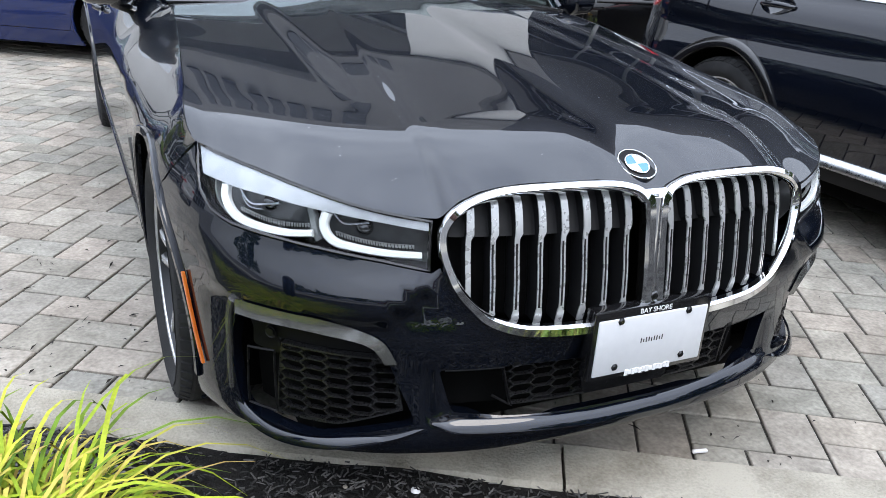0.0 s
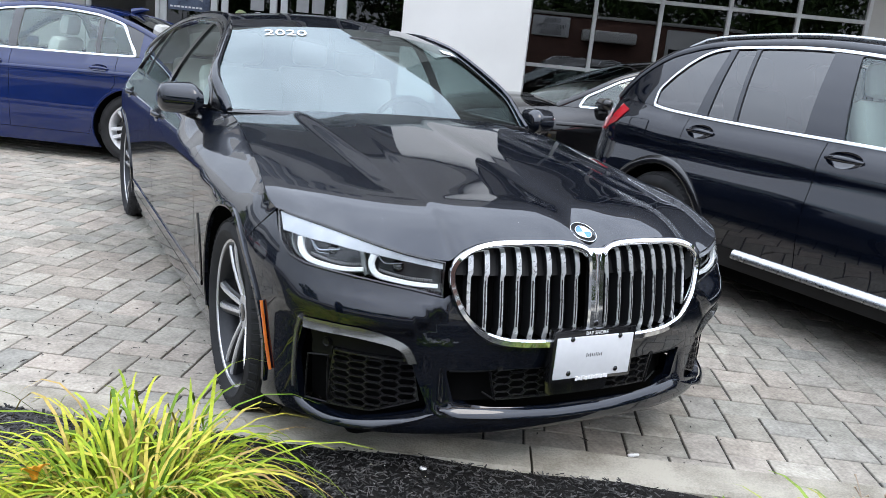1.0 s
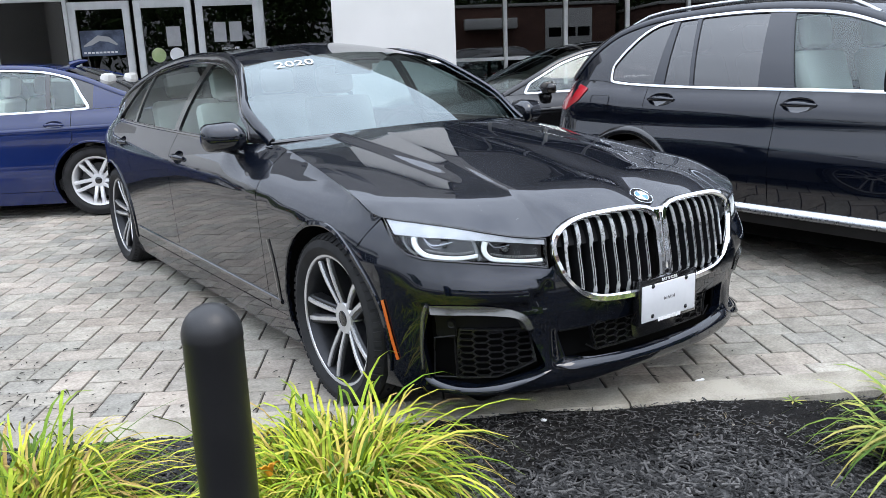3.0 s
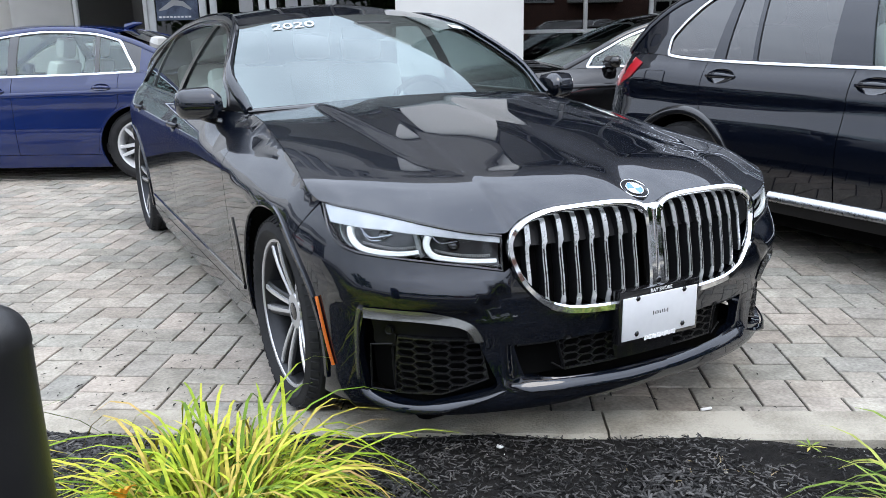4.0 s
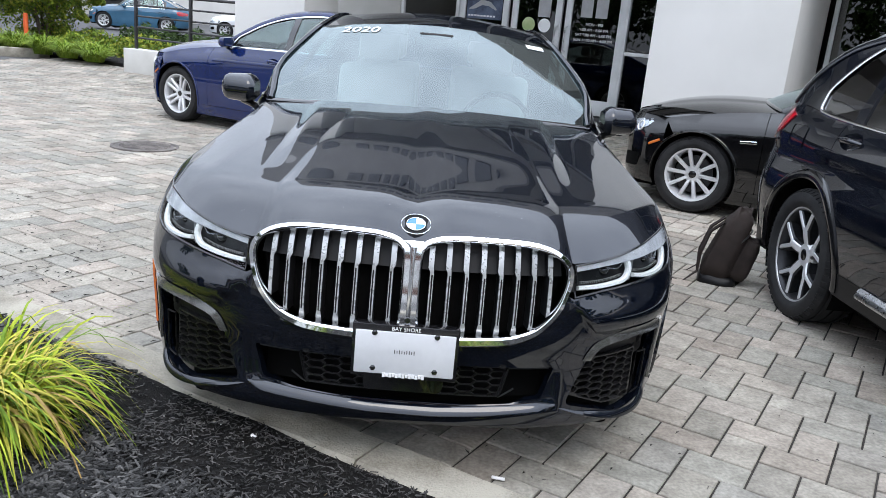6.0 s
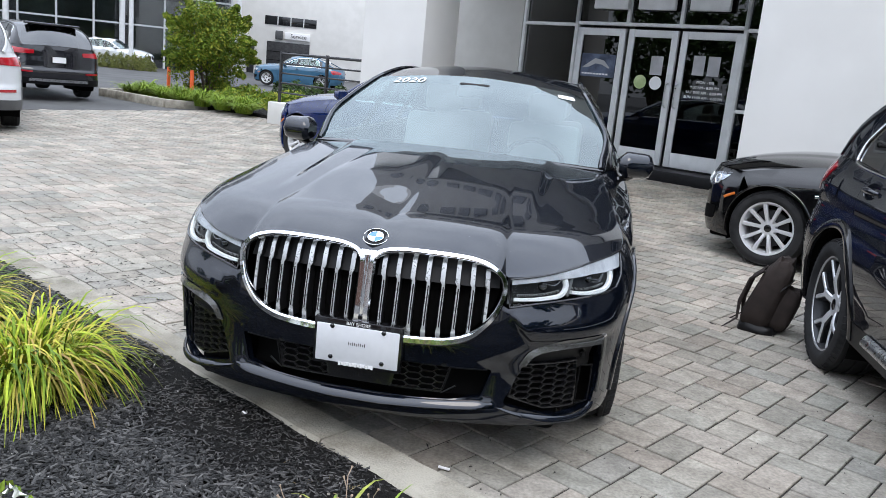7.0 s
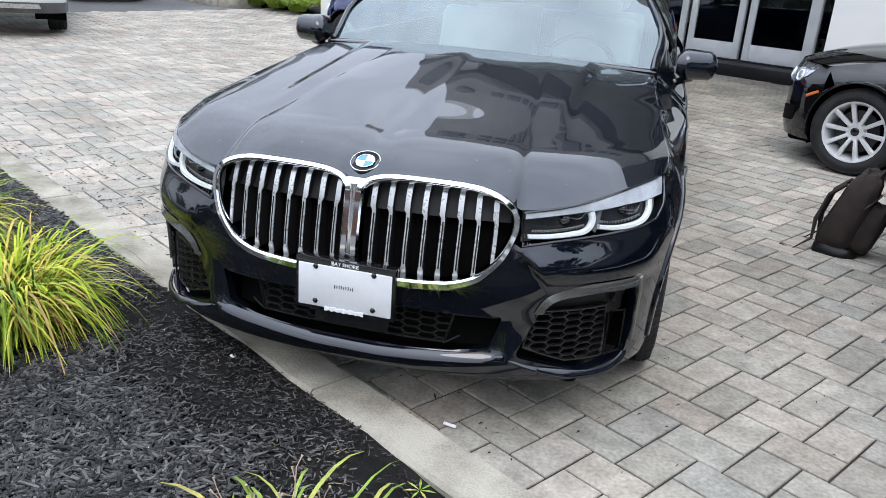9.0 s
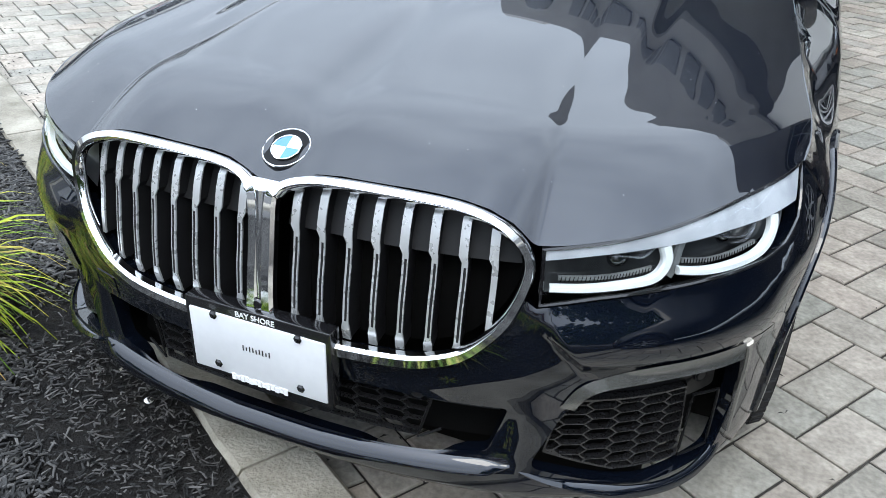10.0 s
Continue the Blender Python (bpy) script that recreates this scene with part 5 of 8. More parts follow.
            part("lamp_ribs", bm, DARK, h)
        for line in ([(0.972, 0.744), (0.945, 0.727), (0.922, 0.7185), (0.895, 0.7215), (0.846, 0.732)], [(0.955, 0.7290), (0.925, 0.7115), (0.885, 0.7130)], [(0.713, 0.735), (0.698, 0.720), (0.684, 0.7125), (0.665, 0.7135), (0.632, 0.7185)]):
            strip("lamp_bezel", fl(curve(line, 4, closed=False)), lambda s_, z_: nose(s_, z_, -0.026), 0.0052 if line[0][1] > 0.73 else 0.003, 0.006, LAMP_GREY, h, n_out=lambda p: (p[0], -1, 0))
        for line, w_ in (([(0.772, 0.743), (0.758, 0.715), (0.750, 0.690), (0.738, 0.673)], 0.017), ([(1.058, 0.744), (1.045, 0.722), (1.018, 0.700), (0.985, 0.686)], 0.007)):
            strip("lamp_divider", fl(curve(line, 4, closed=False)), lambda s_, z_: nose(s_, z_, -0.030), w_, 0.008, LAMP_RIB, h, n_out=lambda p: (p[0], -1, 0))
        for s, z in ((0.885, 0.722), (0.645, 0.702)):
            bm = bmesh.new()
            lathe(bm, [(0.0005, 0.014), (0.010, 0.012), (0.017, 0.005), (0.020, -0.006)], 20)
            a, b = Vector(nose(k * s, z, -0.044)), Vector(nose(k * s, z, -0.02))
            q = Vector((1, 0, 0)).rotation_difference((b - a).normalized()).to_matrix()
            for v in bm.verts:
                v.co = a + q @ v.co
            part("projector_lens", bm, LENS, h)

    # round badge on the bonnet
    nn = Vector(np.cross(np.array(bon(0.004, 0.046)) - np.array(bon(-0.004, 0.046)), np.array(bon(0, 0.056)) - np.array(bon(0, 0.036)))).normalized()
    base = next(Vector(bon(0, q)) for q in np.linspace(0, 0.2, 400) if bon(0, q)[1] > 0.118)
    mb = Matrix.Translation(base + nn * 0.001) @ Vector((0, 0, 1)).rotation_difference(nn).to_matrix().to_4x4()
    bm = bmesh.new()
    lathe(bm, [(0.0005, 0.004), (0.040, 0.005), (0.0415, 0.0055), (0.043, 0.003), (0.044, -0.006)], 44, axis="z")
    badge = part("badge", bm, BADGE_BLACK, car, "round blue, white and black badge")
    badge.matrix_basis = mb @ Matrix.Diagonal((1.1, 1.1, 1.0, 1.0))
    bm = bmesh.new()
    for r_, z_ in ((0.0405, 0.0055), (0.0255, 0.0065)):
        rod(bm, [(r_ * math.cos(a), r_ * math.sin(a), z_) for a in [2 * math.pi * i / 40 for i in range(40)]], 0.0014, 6, closed=True)
    part("badge_rings", bm, CHROME, badge)
    for i, mt in enumerate((WHITE_VINYL, BADGE_BLUE, WHITE_VINYL, BADGE_BLUE)):
        bm = bmesh.new()
        arcp = [(0.025 * math.cos(a), 0.025 * math.sin(a)) for a in [math.pi / 2 * (i + j / 8) for j in range(9)]]
        vs = [bm.verts.new((0, 0, 0.0066))] + [bm.verts.new((x, y, 0.0066)) for x, y in arcp]
        bm.faces.new(vs)
        part("badge_quarter", bm, mt, badge)

    # dried drops and specks on the bonnet
    rng = random.Random(21)
    V, F = [], []
    for _ in range(170):
        p = Vector(bon(rng.uniform(-0.92, 0.92), rng.uniform(0.05, 0.97)))
        r_ = rng.uniform(0.0007, 0.0022)
        k = len(V)
        V += [p + Vector((r_ * math.cos(a), r_ * math.sin(a), 0)) for a in [math.pi / 3 * j for j in range(6)]] + [p + Vector((0, 0, r_ * 0.6))]
        F += [(k + j, k + (j + 1) % 6, k + 6) for j in range(6)]
    tagged(mesh_object("water_drops", V, F, DROPS), "small water drops and specks on the black bonnet", "water drops", kind="stuff")

    # number plate in its holder
    pl = part("plate_holder", boxed(-0.158, 0.158, -0.022, 0.012, 0.374, 0.542, bevel=0.004), BLACK_GLOSS, car, "black plate holder with white lettering")
    part("plate", boxed(-0.148, 0.148, -0.0255, -0.018, 0.386, 0.521, bevel=0.003), PLATE_WHITE, pl, "white temporary plate with a grey scribble")
    words("plate_lettering", "BAY SHORE", 0.0165, 0.0006, Matrix.Translation((0, -0.0235, 0.5305)) @ Matrix.Rotation(radians(90), 4, "X"), WHITE_VINYL, pl)
    bm = bmesh.new()
    for i in range(13):
        x = -0.058 + 0.0097 * i
        box(bm, x - 0.0042, x + 0.0042, -0.0272, -0.0250, 0.3775 + 0.002 * (i % 2), 0.3915 - 0.003 * (i % 3 == 1))
    part("holder_script", bm, WHITE_VINYL, pl)
    bm = bmesh.new()
    for i in range(9):
        x = -0.030 + 0.0072 * i
        box(bm, x - 0.0012, x + 0.0012, -0.0263, -0.0252, 0.4535 + 0.0015 * (i % 2), 0.4655 - 0.003 * (i % 3 == 1), m=None)
    part("plate_scribble", bm, STEEL, pl)
    for x in (-0.092, 0.092):
        for z in (0.515, 0.404):
            bm = bmesh.new()
            lathe(bm, [(0.0005, 0.004), (0.005, 0.004), (0.009, 0.001), (0.009, -0.002)], 6)
            for v in bm.verts:
                v.co = Vector((x + v.co.y, -0.0255 - v.co.x, z + v.co.z))
            part("plate_screw", bm, BLACK_GLOSS, pl)

    wheels_on(car, S, c, "star", steer=0)
    mirrors(car, S, 1.80, 0.985, PAINT, 1.0, 0.178)
    seats(car, (2.95, 3.90), 0.62, LEATHER)
    cabin(car, S, c, 1.55, 4, 0.36, 1.0)
    # on the screen: year, sticker, mirror
    base = Vector(screen(-0.60, 0.89))
    tx = Vector(screen(-0.58, 0.89)) - Vector(screen(-0.62, 0.89))
    ty = Vector(screen(-0.60, 0.91)) - Vector(screen(-0.60, 0.87))
    tx.normalize()
    nz = tx.cross(ty).normalized()
    ty = nz.cross(tx)
    m = Matrix((tx, ty, nz)).transposed().to_4x4()
    m.translation = base + nz * 0.003
    words("year_sticker", "2020", 0.094, 0.0005, m @ Matrix.Diagonal((1.12, 1, 1, 1)), WHITE_VINYL, car, "white year numerals on the windscreen")
    patch("paper_sticker", [(0.72, 0.855), (0.86, 0.855), (0.86, 0.915), (0.72, 0.915)], [], lambda r, v: tuple(np.array(screen(r, v)) + np.array((0, -0.002, 0.003))), 0.05, WHITE_VINYL, car, rim=0)
    part("rear_view_mirror", boxed(-0.12, 0.12, 2.20, 2.23, 1.28, 1.345, bevel=0.012), DASH, car)
    bm = boxed(-0.09, 0.09, 2.06, 2.14, 1.335, 1.365, bevel=0.012)
    part("sensor_pod", bm, DASH, car)
    # lower door strip and wing vent
    for k in (-1, 1):
        strip("door_strip", [(1.33 + 2.25 * i / 20, 0.325 + 0.012 * i / 20) for i in range(21)], lambda y, z, k=k: (k * S["flank"](y, z), y, z), 0.022, 0.008, BLACK_GLOSS, car, n_out=lambda p, k=k: (k, 0, 0))
        strip("wing_vent", [(1.345, 0.33), (1.35, 0.42), (1.365, 0.52), (1.39, 0.60)], lambda y, z, k=k: (k * S["flank"](y, z), y, z), 0.03, 0.006, BLACK_GLOSS, car, n_out=lambda p, k=k: (k, 0, 0))
    return car


def grid_bm(f, us, vs):
    bm = bmesh.new()
    rows = [[bm.verts.new(f(u, v)) for u in us] for v in vs]
    for A, B in zip(rows, rows[1:]):
        for i in range(len(us) - 1):
            bm.faces.new((A[i], A[i + 1], B[i + 1], B[i]))
    return bm


LAMP_RIB = surf("ribbed_lamp_trim", (0.20, 0.21, 0.21), (0.30, 0.31, 0.30), rough=0.35, metal=0.3, coat=0.4, scale=30)
MESH = surf("satin_black_mesh", (0.009, 0.009, 0.010), (0.015, 0.015, 0.016), rough=0.28, spec=0.7, fine=300)
LAMP_BACK = surf("dark_lamp_housing", (0.030, 0.032, 0.033), (0.055, 0.058, 0.060), rough=0.3, metal=0.4, coat=0.5, scale=20)
LENS = surf("projector_glass", (0.010, 0.012, 0.013), (0.016, 0.019, 0.020), rough=0.05, coat=1.0, spec=0.8)
LAMP_BROW = surf("clear_ribbed_lamp_brow", (0.44, 0.46, 0.48), (0.58, 0.60, 0.62), rough=0.25, coat=0.8, scale=20)
DROPS = surf("drop_specks", (0.12, 0.125, 0.13), (0.30, 0.31, 0.32), rough=0.1, coat=0.6, scale=40)
BADGE_BLACK = surf("badge_black", (0.004, 0.004, 0.005), (0.006, 0.006, 0.007), rough=0.3, spec=0.12)
PLATE_WHITE = surf("plate_white", (0.60, 0.61, 0.63), (0.66, 0.67, 0.69), rough=0.55, spec=0.2)
LEATHER_GREY = surf("mid_grey_leather", (0.16, 0.165, 0.165), (0.21, 0.215, 0.215), rough=0.5, bump=0.1)
SATIN_GREY = surf("cerium_grey_trim", (0.13, 0.13, 0.125), (0.17, 0.17, 0.16), rough=0.22, metal=0.7, coat=0.5)
CHROME_SLAT = surf("satin_silver_slat", (0.47, 0.48, 0.485), (0.56, 0.57, 0.575), rough=0.28, metal=0.5)
# plastic of the slat fins, also the painted dark inside the grille
GRILLE_FILL = surf("matt_grille_plastic_and_shade", (0.010, 0.010, 0.011), (0.015, 0.015, 0.016), rough=0.5, spec=0.22, fine=300)
main_saloon()

# ---- the site: kerb line at 30.5 degrees to the saloon's axis ----
TURN = radians(-30.5)
ALONG = Vector((math.cos(TURN), math.sin(TURN), 0))
AWAY = Vector((-math.sin(TURN), math.cos(TURN), 0))


def site(q, d, z=0.0):
    """World point q metres along the building front and d metres towards it."""
    return ALONG * q + AWAY * d + Vector((0, 0, z))


def rise(d):
    """The forecourt climbs gently towards the building."""
    d = min(max(d, 0.0), 10.0)
    return 0.0022 * d * d


# ground sheet
def ground_sheet():
    bm = bmesh.new()
    qs = [-600, -150, -60, -30] + [-26 + 2 * i for i in range(27)] + [30, 60, 150, 600]
    ds = [-600, -150, -40, -12, -6, -2.2, -0.2, 0.15] + [1 + i for i in range(14)] + [18, 26, 60, 150, 600]
    rows = [[bm.verts.new(site(q, d, rise(d) - 0.035)) for q in qs] for d in ds]
    for A, B in zip(rows, rows[1:]):
        for i in range(len(qs) - 1):
            bm.faces.new((A[i], A[i + 1], B[i + 1], B[i]))
    return tagged(part("ground", bm, ASPHALT), "worn grey asphalt ground beyond the paving", "ground", kind="structure")


ground_sheet()
KERB_F, KERB_B, KERB_Z = -0.04, 0.145, 0.052


def kerbs():
    """Pale concrete kerb in lengths with a crack-like joint."""
    g = thing("kerb", Matrix(), "pale weathered concrete kerb between paving and mulch bed", "kerb", kind="structure")
    cuts = [-14.0, -11.0, -8.0, -5.2, -2.62, -0.13, 2.35, 4.8, 7.3, 10.0]
    for a, b in zip(cuts, cuts[1:]):
        bm = bmesh.new()
        n = max(6, int((b - a) / 0.06))
        rows = []
        for i in range(n + 1):
            q = a + 0.004 + (b - a - 0.008) * i / n
            j1, j2 = (noise.noise((q * 9, 3.1, 0)) * 0.006, noise.noise((q * 9, 7.7, 0)) * 0.006)
            jz = noise.noise((q * 5, 1.7, 0)) * 0.003
            prof = [(KERB_F + j1, -0.12), (KERB_F + j1, KERB_Z - 0.014 + jz), (KERB_F + 0.012 + j1, KERB_Z + jz), (KERB_B - 0.014 + j2, KERB_Z + jz), (KERB_B + j2, KERB_Z - 0.016 + jz), (KERB_B + j2, -0.12)]
            rows.append([bm.verts.new(site(q, d, z)) for d, z in prof])
        for A, B in zip(rows, rows[1:]):
            for j in range(5):
                bm.faces.new((A[j], A[j + 1], B[j + 1], B[j]))
        bm.faces.new(rows[0])
        bm.faces.new(rows[-1][::-1])
        part("kerb_stone", bm, CONCRETE, g, angle=25)


kerbs()


def bed_level(q, d):
    """The mulch lies level with the kerb in part, and a little below it further on."""
    e = min((d + 3.3) / 0.2, (KERB_F - d) / 0.25, 1.0)
    k = min(max((q - 0.1) / 0.5, 0), 1)
    low = 0.046 - 0.030 * k
    return low + (0.043 - low) * max(e, 0)


def mulch_bed():
    bm = bmesh.new()
    qs = [-9 + 0.07 * i for i in range(257)]
    ds = [-3.3 + 0.0741 * i for i in range(45)]
    rows = []
    for d in ds:
        row = []
        for q in qs:
            p = site(q, d)
            z = bed_level(q, d) + 0.022 * noise.noise((p.x * 2.2, p.y * 2.2, 0)) + 0.008 * noise.noise((p.x * 11, p.y * 11, 4))
            row.append(bm.verts.new((p.x, p.y, z)))
        rows.append(row)
    for A, B in zip(rows, rows[1:]):
        for i in range(len(qs) - 1):
            bm.faces.new((A[i], A[i + 1], B[i + 1], B[i]))
    bed = tagged(part("mulch_bed", bm, SOIL, angle=80), "planting bed of dark soil under shredded black mulch", "planting bed", kind="structure")
    rng = random.Random(4)
    V, F = [], []
    for i in range(138000):
        far = i >= 92000
        q, d = (rng.uniform(-8.9, 8.9), rng.uniform(-3.25, KERB_F - 0.012)) if far else (rng.uniform(-3.9, 2.4), rng.uniform(-1.6, KERB_F - 0.012))
        if far and -3.9 < q < 2.4 and d > -1.6:
            continue
        p = site(q, d)
        if noise.noise((p.x * 1.1, p.y * 1.1, 9)) < -0.25 and rng.random() < 0.7:
            continue
        bare = min(max((q + 1.3) / 0.3, 0), 1) * min(max((0.52 + 0.3 * noise.noise((p.x * 2.6, p.y * 2.6, 3)) - (KERB_F - d)) / 0.2, 0), 1)
        if rng.random() < 0.42 * bare:
            continue
        size = 2.1 if far else 1.36 - 0.76 * bare
        z = bed_level(q, d) + 0.022 * noise.noise((p.x * 2.2, p.y * 2.2, 0)) + 0.008 + rng.random() * 0.008
        L, W, T = size * (rng.uniform(0.012, 0.032) + 0.034 * rng.random() ** 3), size * rng.uniform(0.004, 0.010), size * rng.uniform(0.002, 0.0045)
        m = Matrix.Translation((p.x, p.y, z)) @ Euler((rng.uniform(-0.5, 0.5), rng.uniform(-0.25, 0.25), rng.uniform(0, 6.28))).to_matrix().to_4x4()
        k = len(V)
        for a, b, c in ((-1, -1, -1), (1, -0.6, -1), (1, 0.7, -1), (-0.9, 1, -1), (-0.9, -0.8, 1), (0.9, -0.5, 1), (0.8, 0.5, 1), (-0.8, 0.8, 1)):
            V.append(m @ Vector((a * L / 2, b * W / 2, c * T / 2)))
        F += [(k + 4, k + 5, k + 6, k + 7), (k, k + 1, k + 5, k + 4), (k + 1, k + 2, k + 6, k + 5), (k + 2, k + 3, k + 7, k + 6), (k + 3, k, k + 4, k + 7)]
    ob = mesh_object("mulch", V, F, MULCH, smooth=False)
    tagged(ob, "shredded black bark mulch chips covering the bed", "mulch", kind="stuff")


mulch_bed()


# ---- the showroom building ----
FRONT, FLOOR = 9.6, 0.36


def wall_block(name, q0, q1, d0, d1, z0, z1, material, label, bevel=0.01):
    ob = part(name, boxed(q0, q1, d0, d1, z0, z1, bevel=bevel), material)
    ob.matrix_basis = Matrix.Rotation(TURN, 4, "Z")
    return tagged(ob, label, "wall", kind="structure")


def showroom():
    """White portal pillars, glazed entrance with three doors, shop windows and portico."""
    wall_block("pillar_right", -1.45, 0.0, 7.0, 9.62, -0.1, 6.4, STUCCO, "broad smooth white portal pillar beside the entrance")
    wall_block("pillar_left", PL0, PL1, 7.0, 7.75, -0.1, 6.4, STUCCO, "broad smooth white portal pillar at the forecourt")
    wall_block("pillar_far", 6.0, 7.6, 8.9, 9.62, -0.1, 6.4, STUCCO, "broad white pillar past the shop windows")
    wall_block("wall_left", -9.2, -6.45, 9.55, 9.9, -0.1, 4.4, STUCCO_GREY, "pale grey stucco wall left of the glazing")
    wall_block("wall_right", 4.86, 14.0, 9.55, 9.9, -0.1, 6.4, STUCCO_GREY, "pale stucco wall right of the shop windows")
    wall_block("wall_end", -9.2, -8.9, 9.9, 20.0, -0.1, 6.4, STUCCO, "white end wall of the showroom")
    wall_block("wall_upper", -9.2, 14.0, 9.5, 9.9, 4.4, 6.4, CLADDING, "brown-grey upper wall over the glazing")
    # dark strip standing in for the shadow line at the beam's lower edge
    wall_block("portico_edge", PL0, 0.05, 6.90, 7.5, 4.22, 4.34, CLADDING_DARK, "dark strip painted as the shadow line under the portico beam")
    wall_block("portico_beam", PL0, 0.05, 6.96, 7.5, 4.343, 6.2, CLADDING, "brown-grey portico beam carrying a blank sign")
    wall_block("portico_beam_dark", 0.06, 7.4, 7.02, 7.5, 3.6, 6.4, CLADDING_DARK, "dark bronze portico beam over the shop windows")
    # underside's shade put into the colour: grey stucco in place of white
    wall_block("portico_soffit", PL0, 7.4, 7.5, 9.5, 4.45, 4.6, STUCCO_GREY, "white portico soffit, toned grey for the shade beneath")
    wall_block("showroom_roof", -9.2, 14.0, 9.5, 22.0, 6.4, 6.7, STUCCO_GREY, "flat showroom roof")
    # inside surfaces painted dark, standing in for the unlit room
    wall_block("showroom_back", -9.2, 14.0, 18.0, 18.2, -0.1, 6.4, INTERIOR, "back wall inside the showroom, coloured dark for indoor shade")
    wall_block("showroom_floor", -8.9, 14.0, 9.62, 18.0, 0.2, FLOOR, INTERIOR, "tiled showroom floor, coloured dark for indoor shade")
    wall_block("showroom_ceiling", -8.9, 14.0, 9.9, 18.0, 4.3, 4.42, INTERIOR, "showroom ceiling, coloured dark for indoor shade")
    wall_block("door_step", -5.5, -2.3, 9.1, 9.58, 0.05, FLOOR - 0.02, PLASTIC, "dark entrance step under the doors")
    R = Matrix.Rotation(TURN, 4, "Z")
    # sign shapes on the beam
    sg = thing("portico_sign", R, "blank grey sign shapes on the portico beam", "sign")
    bm = bmesh.new()
    lathe(bm, [(0.001, 0), (0.38, 0), (0.40, 0.03), (0.40, 0.08)], 32)
    for v in bm.verts:
        v.co = Vector((-6.6 + v.co.y, 6.88 + v.co.x, 4.98 + v.co.z))
    part("sign_disc", bm, BLACK_GLOSS, sg)
    for i in range(8):
        part("sign_bar", boxed(-5.7 + i * 0.5, -5.35 + i * 0.5, 6.90, 6.95, 4.76, 5.20, bevel=0.01), GREY_PLASTIC, sg)

    def glazed(name, q0, q1, qs, z0, z1, zs, label):
        w = thing(name, R, label, "window", kind="structure")
        for q in [q0] + list(qs) + [q1]:
            part("mullion", boxed(q - 0.028, q + 0.028, FRONT - 0.06, FRONT + 0.06, z0, z1, bevel=0.006), FRAME_AL, w)
        for z in [z0 + 0.03] + list(zs) + [z1 - 0.03]:
            part("transom", boxed(q0 + 0.03, q1 - 0.03, FRONT - 0.056, FRONT + 0.056, z - 0.026, z + 0.026, bevel=0.006), FRAME_AL, w)
        zz = [z0] + list(zs) + [z1]
        qq = [q0] + list(qs) + [q1]
        for a, b in zip(qq, qq[1:]):
            for c, d in zip(zz, zz[1:]):
                part("pane", boxed(a + 0.02, b - 0.02, FRONT - 0.006, FRONT + 0.006, c + 0.02, d - 0.02), GLASS_SHOP, w)
        return w
    glazed("window_1", -6.40, -5.36, [], 0.30, 4.4, [1.30, 2.42, 3.4], "dark shop glazing in pale aluminium frames beside the doors")
    glazed("window_2", -2.58, -1.45, [], 0.30, 4.4, [1.30, 2.42, 3.4], "narrow dark glazing between doors and pillar")
    glazed("window_3", -5.36, -2.58, [-4.44, -3.56], 2.42, 4.4, [3.2], "dark transom glazing above the doors")
    glazed("window_4", 0.10, 4.84, [1.03, 1.96, 2.92, 3.88], 0.30, 4.4, [1.36, 2.40, 3.4], "dark gridded shop windows with pale frames")
    # letter shapes on the transom: plain light blocks
    lt = thing("door_sign", R, "three pale block shapes mounted above the doors", "sign")
    for q in (-4.72, -3.95, -3.12):
        bm = boxed(q - 0.30, q + 0.30, FRONT - 0.16, FRONT - 0.07, 2.66, 3.22, bevel=0.02)
        part("sign_block", bm, FRAME_AL, lt)
    # doors
    qs = [-5.36, -4.44, -3.56, -2.58]
    for i, (a, b) in enumerate(zip(qs, qs[1:])):
        d = thing("door_%d" % (i + 1), R, "glazed entrance door in a pale aluminium frame, closed", "door", "entrance doors", "structure")
        z0, z1 = FLOOR + 0.01, 2.38
        a, b = a + 0.03, b - 0.03
        for q in (a, b - 0.10):
            part("stile", boxed(q, q + 0.10, FRONT - 0.03, FRONT + 0.03, z0, z1, bevel=0.006), FRAME_AL, d)
        part("top_rail", boxed(a + 0.10, b - 0.10, FRONT - 0.028, FRONT + 0.028, z1 - 0.11, z1, bevel=0.004), FRAME_AL, d)
        part("kick_rail", boxed(a + 0.10, b - 0.10, FRONT - 0.028, FRONT + 0.028, z0, z0 + 0.22, bevel=0.004), FRAME_AL, d)
        part("pane", boxed(a + 0.09, b - 0.09, FRONT - 0.006, FRONT + 0.006, z0 + 0.2, z1 - 0.1), GLASS_SHOP, d)
        if i:
            bm = bmesh.new()
            h = a + 0.05 if i == 2 else b - 0.05
            rod(bm, [(h, FRONT - 0.03, 1.25), (h, FRONT - 0.10, 1.28), (h, FRONT - 0.10, 1.58), (h, FRONT - 0.03, 1.61)], 0.012, 8)
            part("door_handle", bm, SATIN, d)
        if i == 2:
            for k, t in enumerate(("MON - FRI", "9:00 AM - 8:00 PM", "SAT 9:00 AM - 6:00 PM", "SUN 11:00 AM - 4:00 PM")):
                words("opening_hours", t, 0.058, 0.0005, Matrix.Translation(((a + b) / 2, FRONT - 0.009, 1.66 - 0.074 * k)) @ Matrix.Rotation(radians(90), 4, "X"), WHITE_VINYL, d)
            for k in (-0.13, 0.10):
                part("notice", boxed((a + b) / 2 + k - 0.10, (a + b) / 2 + k + 0.08, FRONT - 0.010, FRONT - 0.007, 1.76, 2.04), GREY_VINYL, d, "grey paper notice")
